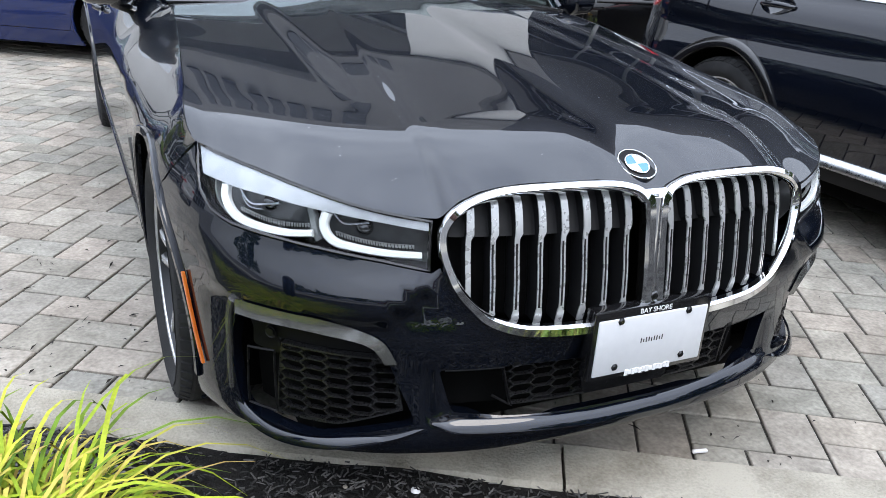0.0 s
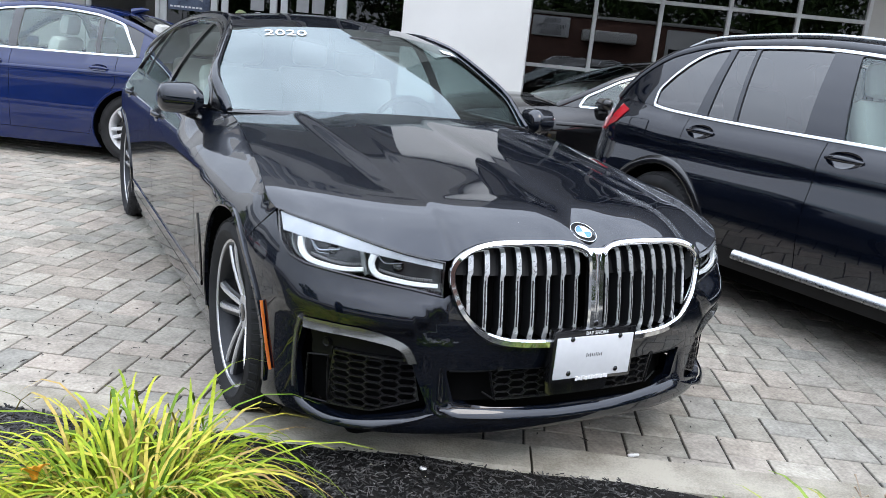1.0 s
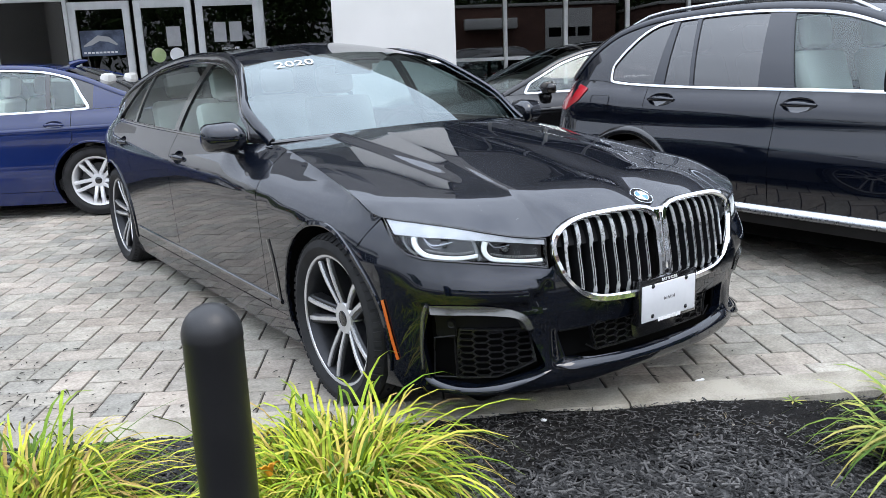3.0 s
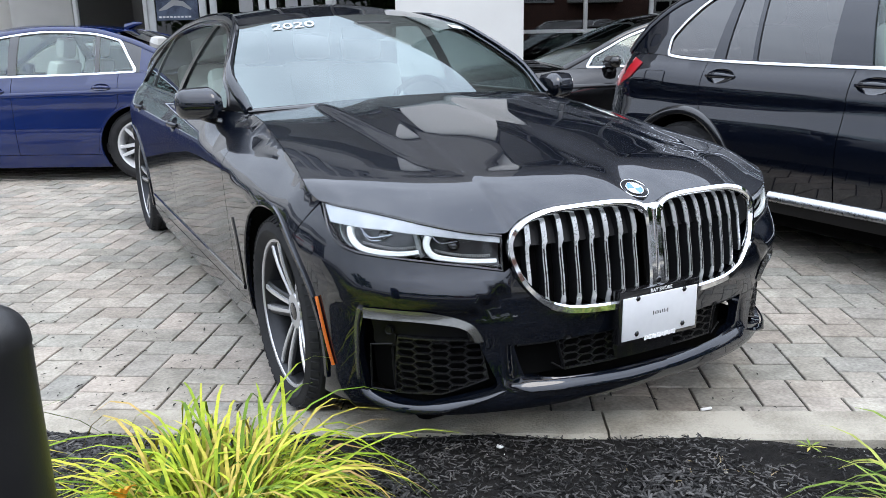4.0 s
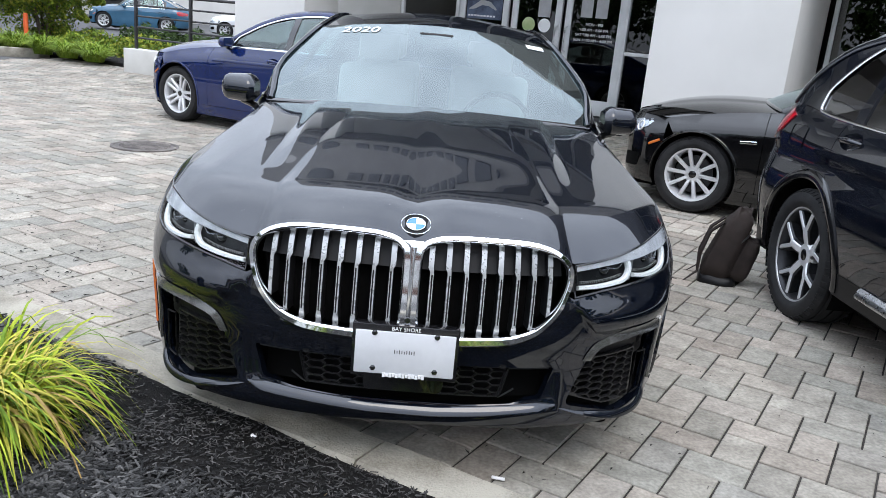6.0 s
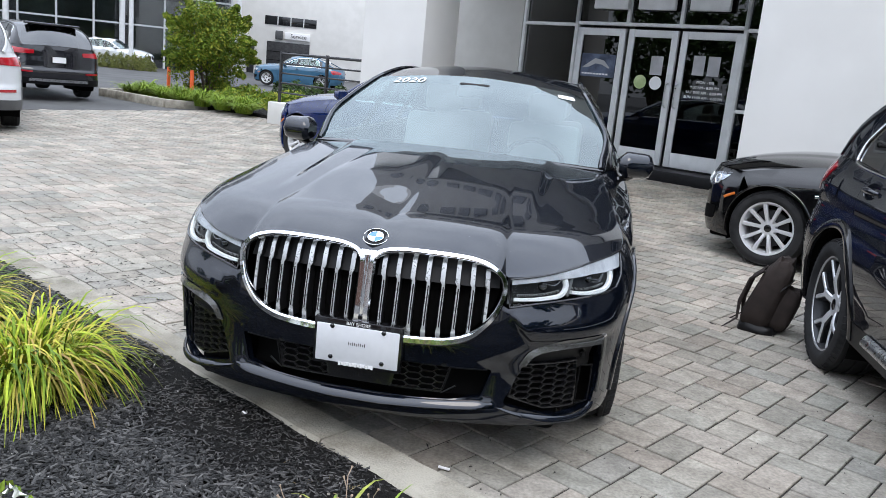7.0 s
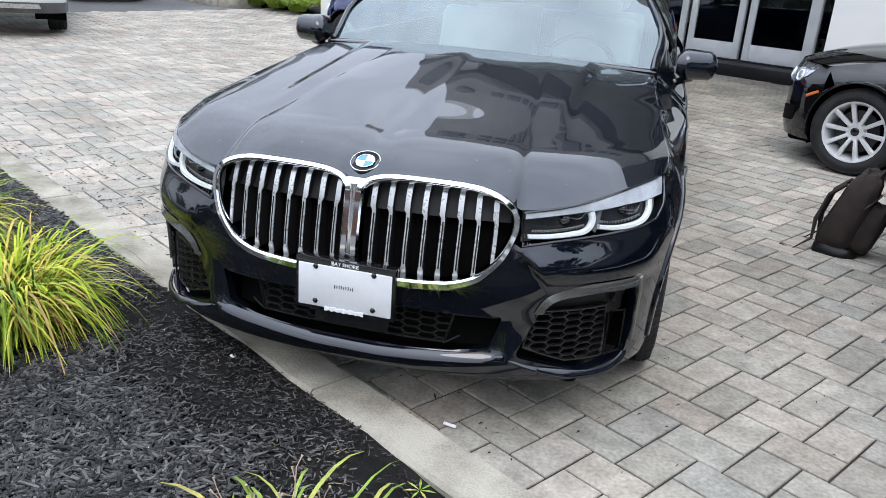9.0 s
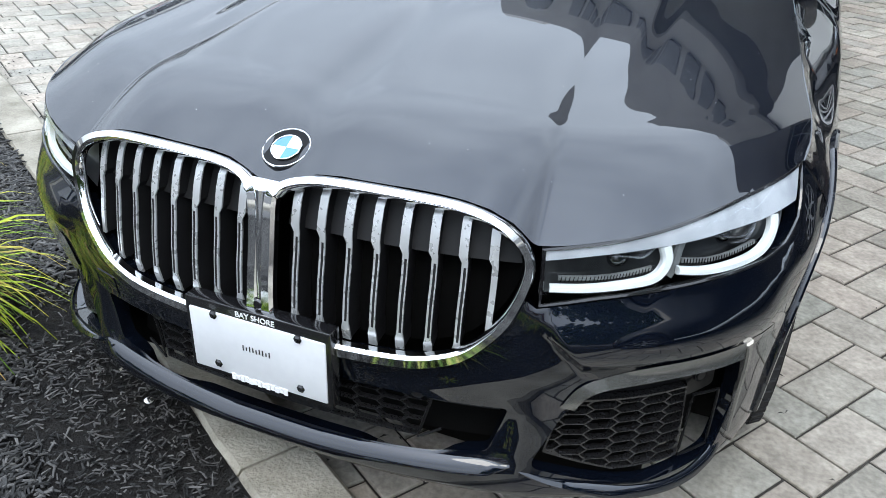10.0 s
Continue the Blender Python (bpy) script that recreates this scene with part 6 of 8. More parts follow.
        if i == 1:
            for q, mt, r in ((-0.12, TEAL_DISC, 0.105), (0.14, WHITE_VINYL, 0.10)):
                bm = bmesh.new()
                lathe(bm, [(0.001, 0), (r, 0), (r, 0.004)], 28)
                for v in bm.verts:
                    v.co = Vector(((a + b) / 2 + q + v.co.y, FRONT - 0.011 + v.co.x, 1.60 + v.co.z))
                part("round_sticker", bm, mt, d, "round sticker on the door glass")
            part("notice", boxed((a + b) / 2 + 0.02, (a + b) / 2 + 0.22, FRONT - 0.010, FRONT - 0.007, 1.72, 2.0), GREY_VINYL, d)
        if i == 0:
            po = part("poster", boxed(a + 0.12, b - 0.12, FRONT - 0.011, FRONT - 0.008, 1.62, 1.98), POSTER, d, "dark blue car poster on the glass")
            bm = bmesh.new()
            for k in range(9):
                box(bm, a + 0.15 + 0.055 * k, a + 0.19 + 0.055 * k, FRONT - 0.013, FRONT - 0.0115, 1.655, 1.68)
            part("poster_lettering", bm, WHITE_VINYL, po)
            bm = bmesh.new()
            rod(bm, [(a + 0.16, FRONT - 0.012, 1.76), (a + 0.26, FRONT - 0.012, 1.80), (a + 0.38, FRONT - 0.012, 1.87), (a + 0.52, FRONT - 0.012, 1.85), (a + 0.64, FRONT - 0.012, 1.77)], [0.01, 0.03, 0.042, 0.036, 0.012], 8, flat=1.0)
            for v in bm.verts:
                v.co.y = FRONT - 0.013 + (v.co.y - FRONT + 0.012) * 0.03
            part("poster_picture", bm, GREY_VINYL, po)
        if i == 1:
            part("banner", boxed(a + 0.42, b - 0.12, FRONT + 0.10, FRONT + 0.11, 0.9, 2.3), BANNER, d, "blue hanging banner behind the glass")


PL0, PL1 = -7.65, -6.34
CLADDING = surf("brown_grey_cladding", (0.25, 0.24, 0.225), (0.31, 0.30, 0.28), rough=0.6, scale=1.5, fine=120, bump=0.1)
CLADDING_DARK = surf("dark_bronze_cladding", (0.040, 0.037, 0.033), (0.058, 0.053, 0.047), rough=0.5, scale=1.5, fine=120, bump=0.1)
BANNER = surf("blue_banner_cloth", (0.05, 0.06, 0.16), (0.16, 0.18, 0.32), rough=0.7, scale=7)
POSTER = surf("poster_print", (0.02, 0.03, 0.06), (0.10, 0.13, 0.2), rough=0.5, scale=5)
showroom()


# ---- other cars ----
def simple_front(car, S, c, paint, zt_nose, cowl, lampmat=LAMP_GREY, edge=0.70):
    """Bonnet, front bumper, headlights and grille of an ordinary car."""
    nose, zsh = S["nose"], S["zsh"]
    smax = S["s_nose"](c["seam_f"])

    def ez(s):
        return zt_nose - (zt_nose - zsh(c["seam_f"])) * (s / smax) ** 2
    front = lambda r: nose(r * smax, ez(abs(r * smax)))
    f1 = S["flank"](cowl[1], zsh(cowl[1]))
    y0, z0 = front(1.0)[1:]

    def back(r):
        return (r * f1, cowl[1] - (cowl[1] - cowl[0]) * (1 - r * r), zsh(cowl[1]) + (cowl[2] - zsh(cowl[1])) * (1 - r * r))
    side = lambda q: (zsh(y0 + (cowl[1] - y0) * q) - z0) / max(zsh(cowl[1]) - z0, 1e-3)
    deck(car, S, "bonnet", front, back, paint, lambda r, q: 0.010 * min(q * 4, 1) * (1 - min(max((abs(r) - 0.45) / 0.1, 0), 1)), 2.4, side, n=24)
    n = 26
    low = 0.20
    outline = [(-smax + 2 * smax * i / n, low) for i in range(n + 1)] + [(smax - 2 * smax * i / n, ez(abs(smax - 2 * smax * i / n)) - 0.004) for i in range(n + 1)]
    arch = [(S["s_nose"](y), z) for y, z in arc(c["yf"], c["tyre"], c["arch"], 30)]
    b = patch("front_bumper", outline, [arch, [(-s, z) for s, z in arch]], nose, 0.06, paint, car)
    for k in (-1, 1):
        p = [(k * 0.48, edge - 0.09), (k * 0.50, edge - 0.01), (k * 0.80, edge + 0.035), (k * (smax - 0.13), edge + 0.05), (k * (smax - 0.20), edge - 0.02), (k * 0.80, edge - 0.085)]
        h = patch("headlight", p, [], lambda s, z: nose(s, z, 0.004), 0.05, lampmat, car, rim=0.01)
        patch("lamp_cover", p, [], lambda s, z: nose(s, z, 0.010), 0.06, GLASS_LAMP, h, rim=0)
        for s in (0.62, 0.84):
            bm = bmesh.new()
            rod(bm, [nose(k * (s + 0.045 * math.cos(a)), edge - 0.025 + 0.04 * math.sin(a), 0.007) for a in [2 * math.pi * i / 18 for i in range(18)]], 0.006, 6, closed=True)
            part("light_ring", bm, LAMP_LED, h)
        gr = patch("kidney_grille", fillet([(k * 0.03, edge + 0.01), (k * 0.36, edge + 0.01), (k * 0.38, edge - 0.10), (k * 0.32, edge - 0.18), (k * 0.05, edge - 0.17)], 0.04), [], lambda s, z: nose(s, z, 0.006), 0.05, DARK, car, rim=0.01)
        # flat black patch painted in place of a shaded intake opening
        patch("lower_intake", fillet([(k * 0.60, 0.42), (k * 0.90, 0.44), (k * 0.88, 0.32), (k * 0.60, 0.30)], 0.03), [], lambda s, z: nose(s, z, 0.004), 0.06, DARK, b, rim=0.004)
        strip("side_marker", [(k * (smax - 0.14 + 0.11 * i / 6), edge - 0.165 + 0.05 * i / 6) for i in range(7)], lambda s, z: nose(s, z, 0.002), 0.022, 0.004, AMBER, b, n_out=lambda p: (p[0], -1, 0))
    return b


def simple_rear(car, S, c, paint, base, edge=0.80, low=0.25, lid=True, lamp_in=0.40, lamp_h=1.0, wrap=0.0):
    """Boot or tailgate, rear bumper and lamps."""
    tail, zsh = S["tail"], S["zsh"]
    smax = S["s_tail"](c["seam_r"]) + 0.02
    zt = base[1]
    n = 24
    outline = [(-smax + 2 * smax * i / n, low) for i in range(n + 1)] + [(smax - 2 * smax * i / n, zt - (zt - zsh(c["seam_r"])) * abs(1 - 2 * i / n) ** 2) for i in range(n + 1)]
    arch = [(S["s_tail"](y), z) for y, z in arc(c["yr"], c["tyre"], c["arch"], 30)]
    b = patch("tail_panel", outline, [arch, [(-s, z) for s, z in arch]], tail, 0.06, paint, car, flip=True)
    if lid:
        f1 = S["flank"](c["rail"][0][-1], zsh(c["rail"][0][-1]))
        yb = c["rail"][0][-1]
        deck(car, S, "boot_lid", lambda r: (r * f1, yb + (base[0] - yb) * (1 - r * r), zsh(yb) + (zt + 0.01 - zsh(yb)) * (1 - r * r)),
             lambda r: (tail(r * smax, 0.9)[0], tail(r * smax, 0.9)[1] - 0.01, zt - (zt - zsh(c["seam_r"])) * r * r), paint, power=1.2, n=10)
    for k in (-1, 1):
        patch("tail_lamp", fillet([(k * lamp_in, edge - 0.045), (k * lamp_in, edge + 0.04), (k * (smax - 0.10), edge + 0.10 * lamp_h), (k * (smax + wrap - 0.015), edge + 0.06 * lamp_h), (k * (smax + wrap * 0.6 - 0.04), edge - 0.02 * lamp_h), (k * (smax - 0.11), edge - 0.08 * lamp_h)], 0.02), [], lambda s, z: tail(s, z, 0.008), 0.05, RED, car, flip=True, rim=0.012, label="red tail lamp")
    return b


def dark_suv():
    car = thing("sport_utility_car", pose(2.995, -1.664, 0.0), "black sport utility car with chrome window line and roof rails", "car")
    S = shape(4.75, 0.945, 0.75, 2.5, 0.62, 2.5,
              ([0, 0.5, 0.9, 1.4, 2.2, 3.2, 3.8, 4.05, 4.35, 4.75], [0.86, 0.90, 0.97, 1.05, 1.078, 1.095, 1.12, 1.15, 1.16, 1.13]),
              ([0, 0.5, 1.4, 1.8, 3.8, 4.3, 4.72], [0.92, 0.92, 0.85, 0.925, 0.92, 0.90, 0.88]),
              ([0.15, 0.3, 0.6, 0.9], [0.08, 0.02, 0.02, 0.10]), ([0.2, 0.45, 0.7, 0.86, 1.0, 1.2], [0.10, 0.02, 0.0, 0.02, 0.10, 0.28]), roll=0.2,
              belly=([0.12, 0.25, 0.40, 0.55, 0.66, 0.74, 0.85, 0.895, 0.93, 1.4], [0.93, 0.945, 0.968, 0.992, 1.0, 0.991, 0.960, 0.952, 0.959, 0.962]))
    rail = ([1.40, 1.75, 2.05, 2.45, 3.0, 3.6, 3.92, 4.16, 4.34], [1.06, 1.30, 1.46, 1.565, 1.60, 1.575, 1.51, 1.37, 1.17])
    c = dict(yf=0.83, yr=3.694, arch=0.425, tyre=0.368, rim=0.262, lip=0.055, lip_mat=BLACK_GLOSS, seam_f=0.42, seam_r=4.30, bowl=(0.104, 0.043), doors=(1.36, 2.58, 3.58), sill=0.40, sill_mat=PLASTIC,
             handle_dz=0.075, handle_in=0.14, rail=rail, tumble=(0.30, 0.35), frame=0.045, trim=CHROME, trim_w=0.023, headers=(2.12, 3.92), screen=((1.15, 1.09), (1.98, 1.585)), tyre_w=0.25,
             roof=1.665, rear_head=(3.98, 1.60), rear_base=(4.40, 1.17), step=0.04, drop=(3.45, 3.98), pillar_mat=PAINT_SUV,
             panes=[(1.62, 2.50, 1.72, 2.64), (2.74, 3.22, 2.81, 3.31), (3.25, 3.46, 3.34, 3.48), (3.55, 3.94, 3.53, 3.95)], pane_mats=[GLASS_SIDE, GLASS_DARK, GLASS_DARK, GLASS_DARK], glass_ws=GLASS_WS)
    flank_panels(car, S, c, PAINT_SUV)
    greenhouse(car, S, c, PAINT_SUV)
    simple_front(car, S, c, PAINT_SUV, 0.93, (1.15, 1.40, 1.09), edge=0.80)
    simple_rear(car, S, c, PAINT_SUV, (4.40, 1.15), edge=1.03, low=0.30, lid=False, lamp_in=0.42, lamp_h=1.2, wrap=0.17)
    zt = pch(*rail)
    for k in (-1, 1):
        bm = bmesh.new()
        pts = []
        for i in range(21):
            y = 2.15 + 1.82 * i / 20
            h = 0.032 * min(i / 2, (20 - i) / 2, 1)
            pts.append((k * (S["flank"](y, S["zsh"](y)) - 0.30 * (zt(y) - S["zsh"](y)) - 0.35 * (zt(y) - S["zsh"](y)) ** 2 - 0.05), y, zt(y) + 0.012 + h))
        rod(bm, pts, 0.0135, 10)
        part("roof_rail", bm, SATIN, car, "satin silver roof rail")
        strip("sill_trim", [(1.30 + 1.68 * i / 30, 0.375) for i in range(31)], lambda y, z, k=k: (k * (S["flank"](y, 0.375) + 0.016 + 0.5 * (0.375 - z)), y, z), 0.055, 0.014, SATIN, car, "satin silver sill trim", n_out=lambda p, k=k: (k, 0, 0.4))
        fm = lambda y, z, k=k: (k * (S["flank"](y, z) + 0.0015), y, z)
        if k < 0:
            patch("fuel_flap", fillet([(3.90, 0.93), (4.07, 0.93), (4.07, 1.05), (3.90, 1.05)], 0.02), [], fm, 0.05, PAINT_SUV, car, rim=0.004)
    wheels_on(car, S, c, "wye", turn=(20, 50, 5, 33))
    mirrors(car, S, 1.77, 1.12, PAINT_SUV, 1.18)
    seats(car, (2.45, 3.35), 0.80, LEATHER)
    cabin(car, S, c, 1.30, 4, 0.46, 1.08)


def small_saloon(name, m, paint, label, style, wb=2.81, length=4.63, half=0.905, seatmat=LEATHER):
    car = thing(name, m, label, "car")
    k = wb / 2.81
    yf = 0.79
    yr = yf + wb
    S = shape(length, half, 0.7, 2.5, 0.7, 2.5,
              ([0, 0.4, 0.55, 0.9, 1.45, 2.2, 3.2, 3.9 * k, 4.3 * k, length], [0.74, 0.75, 0.785, 0.86, 0.925, 0.945, 0.965, 0.99, 1.0, 0.98]),
              ([0, 0.5, 1.4, 1.75, 3.6, 4.2 * k, length], [0.93, 0.93, 0.86, 0.92, 0.91, 0.88, 0.87]),
              ([0.15, 0.25, 0.5, 0.66, 0.8], [0.08, 0.02, 0.02, 0.03, 0.10]), ([0.2, 0.4, 0.7, 0.95, 1.05], [0.12, 0.03, 0.0, 0.05, 0.10]), roll=0.2)
    r = [1.40, 1.7, 1.98, 2.3, 2.72, 3.1, 3.48, 3.85, 4.16]
    rail = ([1.40] + [1.40 + (v - 1.40) * k for v in r[1:]], [0.935, 1.10, 1.25, 1.345, 1.385, 1.365, 1.275, 1.13, 1.01])
    c = dict(yf=yf, yr=yr, arch=0.365, tyre=0.325, rim=0.228, lip=0.02, seam_f=0.50, seam_r=length - 0.42, doors=(1.32, 1.32 + 1.13 * k, 1.32 + 2.12 * k), sill=0.25,
             handle_dz=0.115, handle_in=0.15, rail=rail, tumble=(0.44, 0.5), frame=0.045, trim=CHROME, trim_w=0.022, headers=(2.05 * k, 3.32 * k), screen=((1.16, 0.985), (1.93 * k, 1.375)),
             roof=1.43, rear_head=(3.36 * k, 1.36), rear_base=(4.14 * k, 1.03), step=0.06, tyre_w=0.225,
             panes=[(1.60, 2.40 * k, 1.66, 2.36 * k), (2.48 * k, 3.22 * k, 2.44 * k, 3.18 * k), (3.26 * k, 3.60 * k, 3.22 * k, 3.42 * k)], pane_mats=[GLASS_SIDE, GLASS_SIDE, GLASS_SIDE])
    flank_panels(car, S, c, paint)
    greenhouse(car, S, c, paint)
    simple_front(car, S, c, paint, 0.80, (1.16, 1.40, 0.985), edge=0.70)
    simple_rear(car, S, c, paint, (4.18 * k, 1.03), edge=0.82)
    wheels_on(car, S, c, style)
    mirrors(car, S, 1.80 if name == "executive_saloon" else 1.60, 0.955, paint, 0.80)
    seats(car, (2.55 * k, 3.45 * k), 0.58, seatmat)
    cabin(car, S, c, 1.28, 4, 0.34, 0.955)
    for kk in (-1, 1):
        fm = lambda y, z, kk=kk: (kk * (S["flank"](y, z) - 0.003), y, z)
        strip("flank_crease", [(1.40 + (length - 2.2) * i / 24, 0.775 + 0.05 * i / 24) for i in range(25)], fm, 0.04, 0.008, paint, car, n_out=lambda p, kk=kk: (kk, 0, 0))
        if name == "executive_saloon":
            strip("wing_vent", [(1.14 + 0.13 * i / 6, 0.66 + 0.01 * i / 6) for i in range(7)], lambda y, z, kk=kk: (kk * S["flank"](y, z), y, z), 0.022, 0.007, CHROME, car, "chrome wing vent", n_out=lambda p, kk=kk: (kk, 0, 0))
    bm = bmesh.new()
    rod(bm, [(0, 3.20 * k, 1.395), (0, 3.30 * k, 1.425), (0, 3.37 * k, 1.43)], [0.035, 0.025, 0.008], 8, flat=1.0)
    part("aerial_fin", bm, paint, car)
    return car


def tall_suv(name, m, paint, label, bumper_mat, lamp_z=0.95):
    """A sport utility car seen from behind, with tailgate, plate and skid plate."""
    car = thing(name, m, label, "car")
    S = shape(4.70, 0.945, 0.75, 2.5, 0.55, 3.0,
              ([0, 0.5, 0.9, 1.4, 2.2, 3.2, 4.0, 4.5, 4.72], [0.86, 0.90, 0.97, 1.04, 1.06, 1.08, 1.10, 1.10, 1.08]),
              ([0, 0.5, 1.4, 1.8, 3.8, 4.3, 4.72], [0.93, 0.93, 0.86, 0.93, 0.92, 0.90, 0.88]),
              ([0.15, 0.3, 0.6, 0.9], [0.08, 0.02, 0.02, 0.10]), ([0.2, 0.45, 0.62, 0.66, 1.0, 1.2], [0.10, 0.02, 0.0, 0.05, 0.07, 0.12]), roll=0.22)
    rail = ([1.40, 1.75, 2.05, 2.45, 3.0, 3.6, 4.05, 4.35, 4.54], [1.05, 1.29, 1.45, 1.55, 1.58, 1.55, 1.47, 1.30, 1.10])
    c = dict(yf=0.85, yr=3.70, arch=0.42, tyre=0.36, rim=0.25, lip=0.06, lip_mat=bumper_mat, seam_f=0.42, seam_r=4.25, doors=(1.36, 2.52, 3.50), sill=0.40, sill_mat=bumper_mat,
             handle_dz=0.08, rail=rail, tumble=(0.30, 0.35), frame=0.045, trim=CHROME, headers=(2.12, 4.10), screen=((1.15, 1.08), (1.98, 1.565)), tyre_w=0.25,
             roof=1.64, rear_head=(4.14, 1.585), rear_base=(4.60, 1.13), step=0.07, panes=[(1.62, 2.48, 1.72, 2.46), (2.56, 3.44, 2.54, 3.40), (3.50, 4.08, 3.46, 3.98)], pane_mats=[GLASS_DARK] * 3)
    flank_panels(car, S, c, paint)
    greenhouse(car, S, c, paint)
    simple_front(car, S, c, paint, 0.92, (1.15, 1.40, 1.08), edge=0.80)
    simple_rear(car, S, c, paint, (4.60, 1.12), edge=lamp_z, low=0.30, lid=False, lamp_in=0.50, lamp_h=0.75)
    tail = S["tail"]
    smax = S["s_tail"](4.25)
    patch("bumper_cladding", [(-smax + 0.05, 0.30), (smax - 0.05, 0.30), (smax - 0.05, 0.44), (-smax + 0.05, 0.44)], [], lambda s, z: tail(s, z, 0.012), 0.08, bumper_mat, car, flip=True, rim=0.015)
    patch("skid_plate", fillet([(-0.62, 0.36), (0.62, 0.36), (0.60, 0.42), (-0.60, 0.42)], 0.02), [], lambda s, z: tail(s, z, 0.022), 0.08, SATIN, car, flip=True, rim=0.01)
    for k in (-1, 1):
        patch("reflector", [(k * 0.55, 0.545), (k * 0.92, 0.55), (k * 0.92, 0.59), (k * 0.55, 0.58)], [], lambda s, z: tail(s, z, 0.008), 0.06, RED, car, flip=True, rim=0.008)
    pl = patch("plate", [(-0.155, 0.76), (0.155, 0.76), (0.155, 0.91), (-0.155, 0.91)], [], lambda s, z: tail(s, z, 0.012), 0.08, WHITE_VINYL, car, flip=True, rim=0.012)
    strip("plate_frame", fillet([(-0.15, 0.765), (0.15, 0.765), (0.15, 0.905), (-0.15, 0.905)], 0.01), lambda s, z: tail(s, z, 0.013), 0.018, 0.004, PLASTIC, pl, closed=True, n_out=lambda p: (0, 1, 0))
    bm = bmesh.new()
    rod(bm, [(0.0, 4.50, 1.17), (0.15, 4.48, 1.20), (0.32, 4.46, 1.185)], 0.012, 6)
    part("rear_wiper", bm, PLASTIC, car)
    part("roof_spoiler", boxed(-0.55, 0.55, 4.05, 4.30, 1.55, 1.60, bevel=0.02), paint, car)
    wheels_on(car, S, c, "double")
    part("seat_bench", boxed(-0.6, 0.6, 2.3, 2.5, 0.6, 1.2, bevel=0.05), DASH, car)
    return car


dark_suv()


def along_front(q, d, z):
    """A car standing along the building with its nose towards lower q."""
    return Matrix.Translation(site(q, d, z)) @ Matrix.Rotation(TURN - math.pi / 2, 4, "Z")


small_saloon("executive_saloon", along_front(-0.35 - 0.79, 5.93, rise(5.3) - 0.0), PAINT_JET, "black executive saloon with ten-spoke silver wheels", "ten", wb=2.97, length=4.91, half=0.93, seatmat=LEATHER_GREY)
small_saloon("blue_saloon", along_front(-6.43 - 0.79, 5.72, rise(5.0)), PAINT_BLUE, "deep blue saloon with chrome window line and silver wheels", "double")


def turned(px, py, wheel, ang, z):
    """Pose that puts the car's right rear wheel at a place."""
    r = Matrix.Rotation(radians(ang), 4, "Z")
    return Matrix.Translation(Vector((px, py, z)) - r @ Vector(wheel)) @ r


tall_suv("white_sport_utility_car", turned(-7.90, 8.10, (-0.80, 3.70, 0), -140, 0.04), PAINT_WHITE, "white sport utility car with red tail lamps, seen from behind", GREY_PLASTIC, 0.97)
tall_suv("graphite_sport_utility_car", turned(-11.16, 14.51, (-0.80, 3.70, 0), -126, 0.10), PAINT_GREY, "dark graphite sport utility car standing on the asphalt", PLASTIC, 0.98)

# ---- far side: neighbouring buildings, island, railing ----
def facade_m(a, b):
    """Frame whose x runs along a facade from a to b and whose y points away from the forecourt."""
    a, b = Vector((*a, 0)), Vector((*b, 0))
    x = (b - a).normalized()
    m = Matrix((x, Vector((-x.y, x.x, 0)), Vector((0, 0, 1)))).transposed().to_4x4()
    m.translation = a
    return m, (b - a).length


def service_hall():
    m, L = facade_m((-29.4, 60.7), (-14.35, 65.9))
    b = thing("service_building", m, "plain white service hall with a dark garage door and sign", "building")
    part("wall", boxed(-3, L + 22, 0, 12, -0.5, 13, bevel=0.02), STUCCO, b)
    k = L / (760 - 425)
    q = lambda px: (px - 425) * k
    win = part("window_band", boxed(q(478), q(567), -0.06, 0.05, 4.25, 4.95, bevel=0.02), BLACK_GLOSS, b)
    for i in (0.25, 0.5, 0.75):
        x = q(478) + (q(567) - q(478)) * i
        part("mullion", boxed(x - 0.04, x + 0.04, -0.10, -0.05, 4.25, 4.95), FRAME_AL, win)
    part("sign_emblem", boxed(q(497), q(510), -0.27, -0.02, 3.1, 3.8, bevel=0.03), GREY_PLASTIC, b)
    s = part("sign_board", boxed(q(513), q(557), -0.25, -0.02, 3.15, 3.75, bevel=0.03), WHITE_VINYL, b)
    words("sign_lettering", "Service", 0.46, 0.01, Matrix.Translation((q(537), -0.27, 3.44)) @ Matrix.Rotation(radians(90), 4, "X"), STEEL, s)
    g = part("garage_door", boxed(q(483), q(557), -0.08, 0.05, 0.0, 2.9, bevel=0.02), STEEL, b)
    for z in (0.7, 1.4, 2.1):
        part("door_panel_joint", boxed(q(484), q(556), -0.10, -0.085, z - 0.02, z + 0.02), DARK, g)
    part("side_door", boxed(q(450), q(462), -0.08, 0.03, 0.0, 2.4, bevel=0.02), STEEL, b)


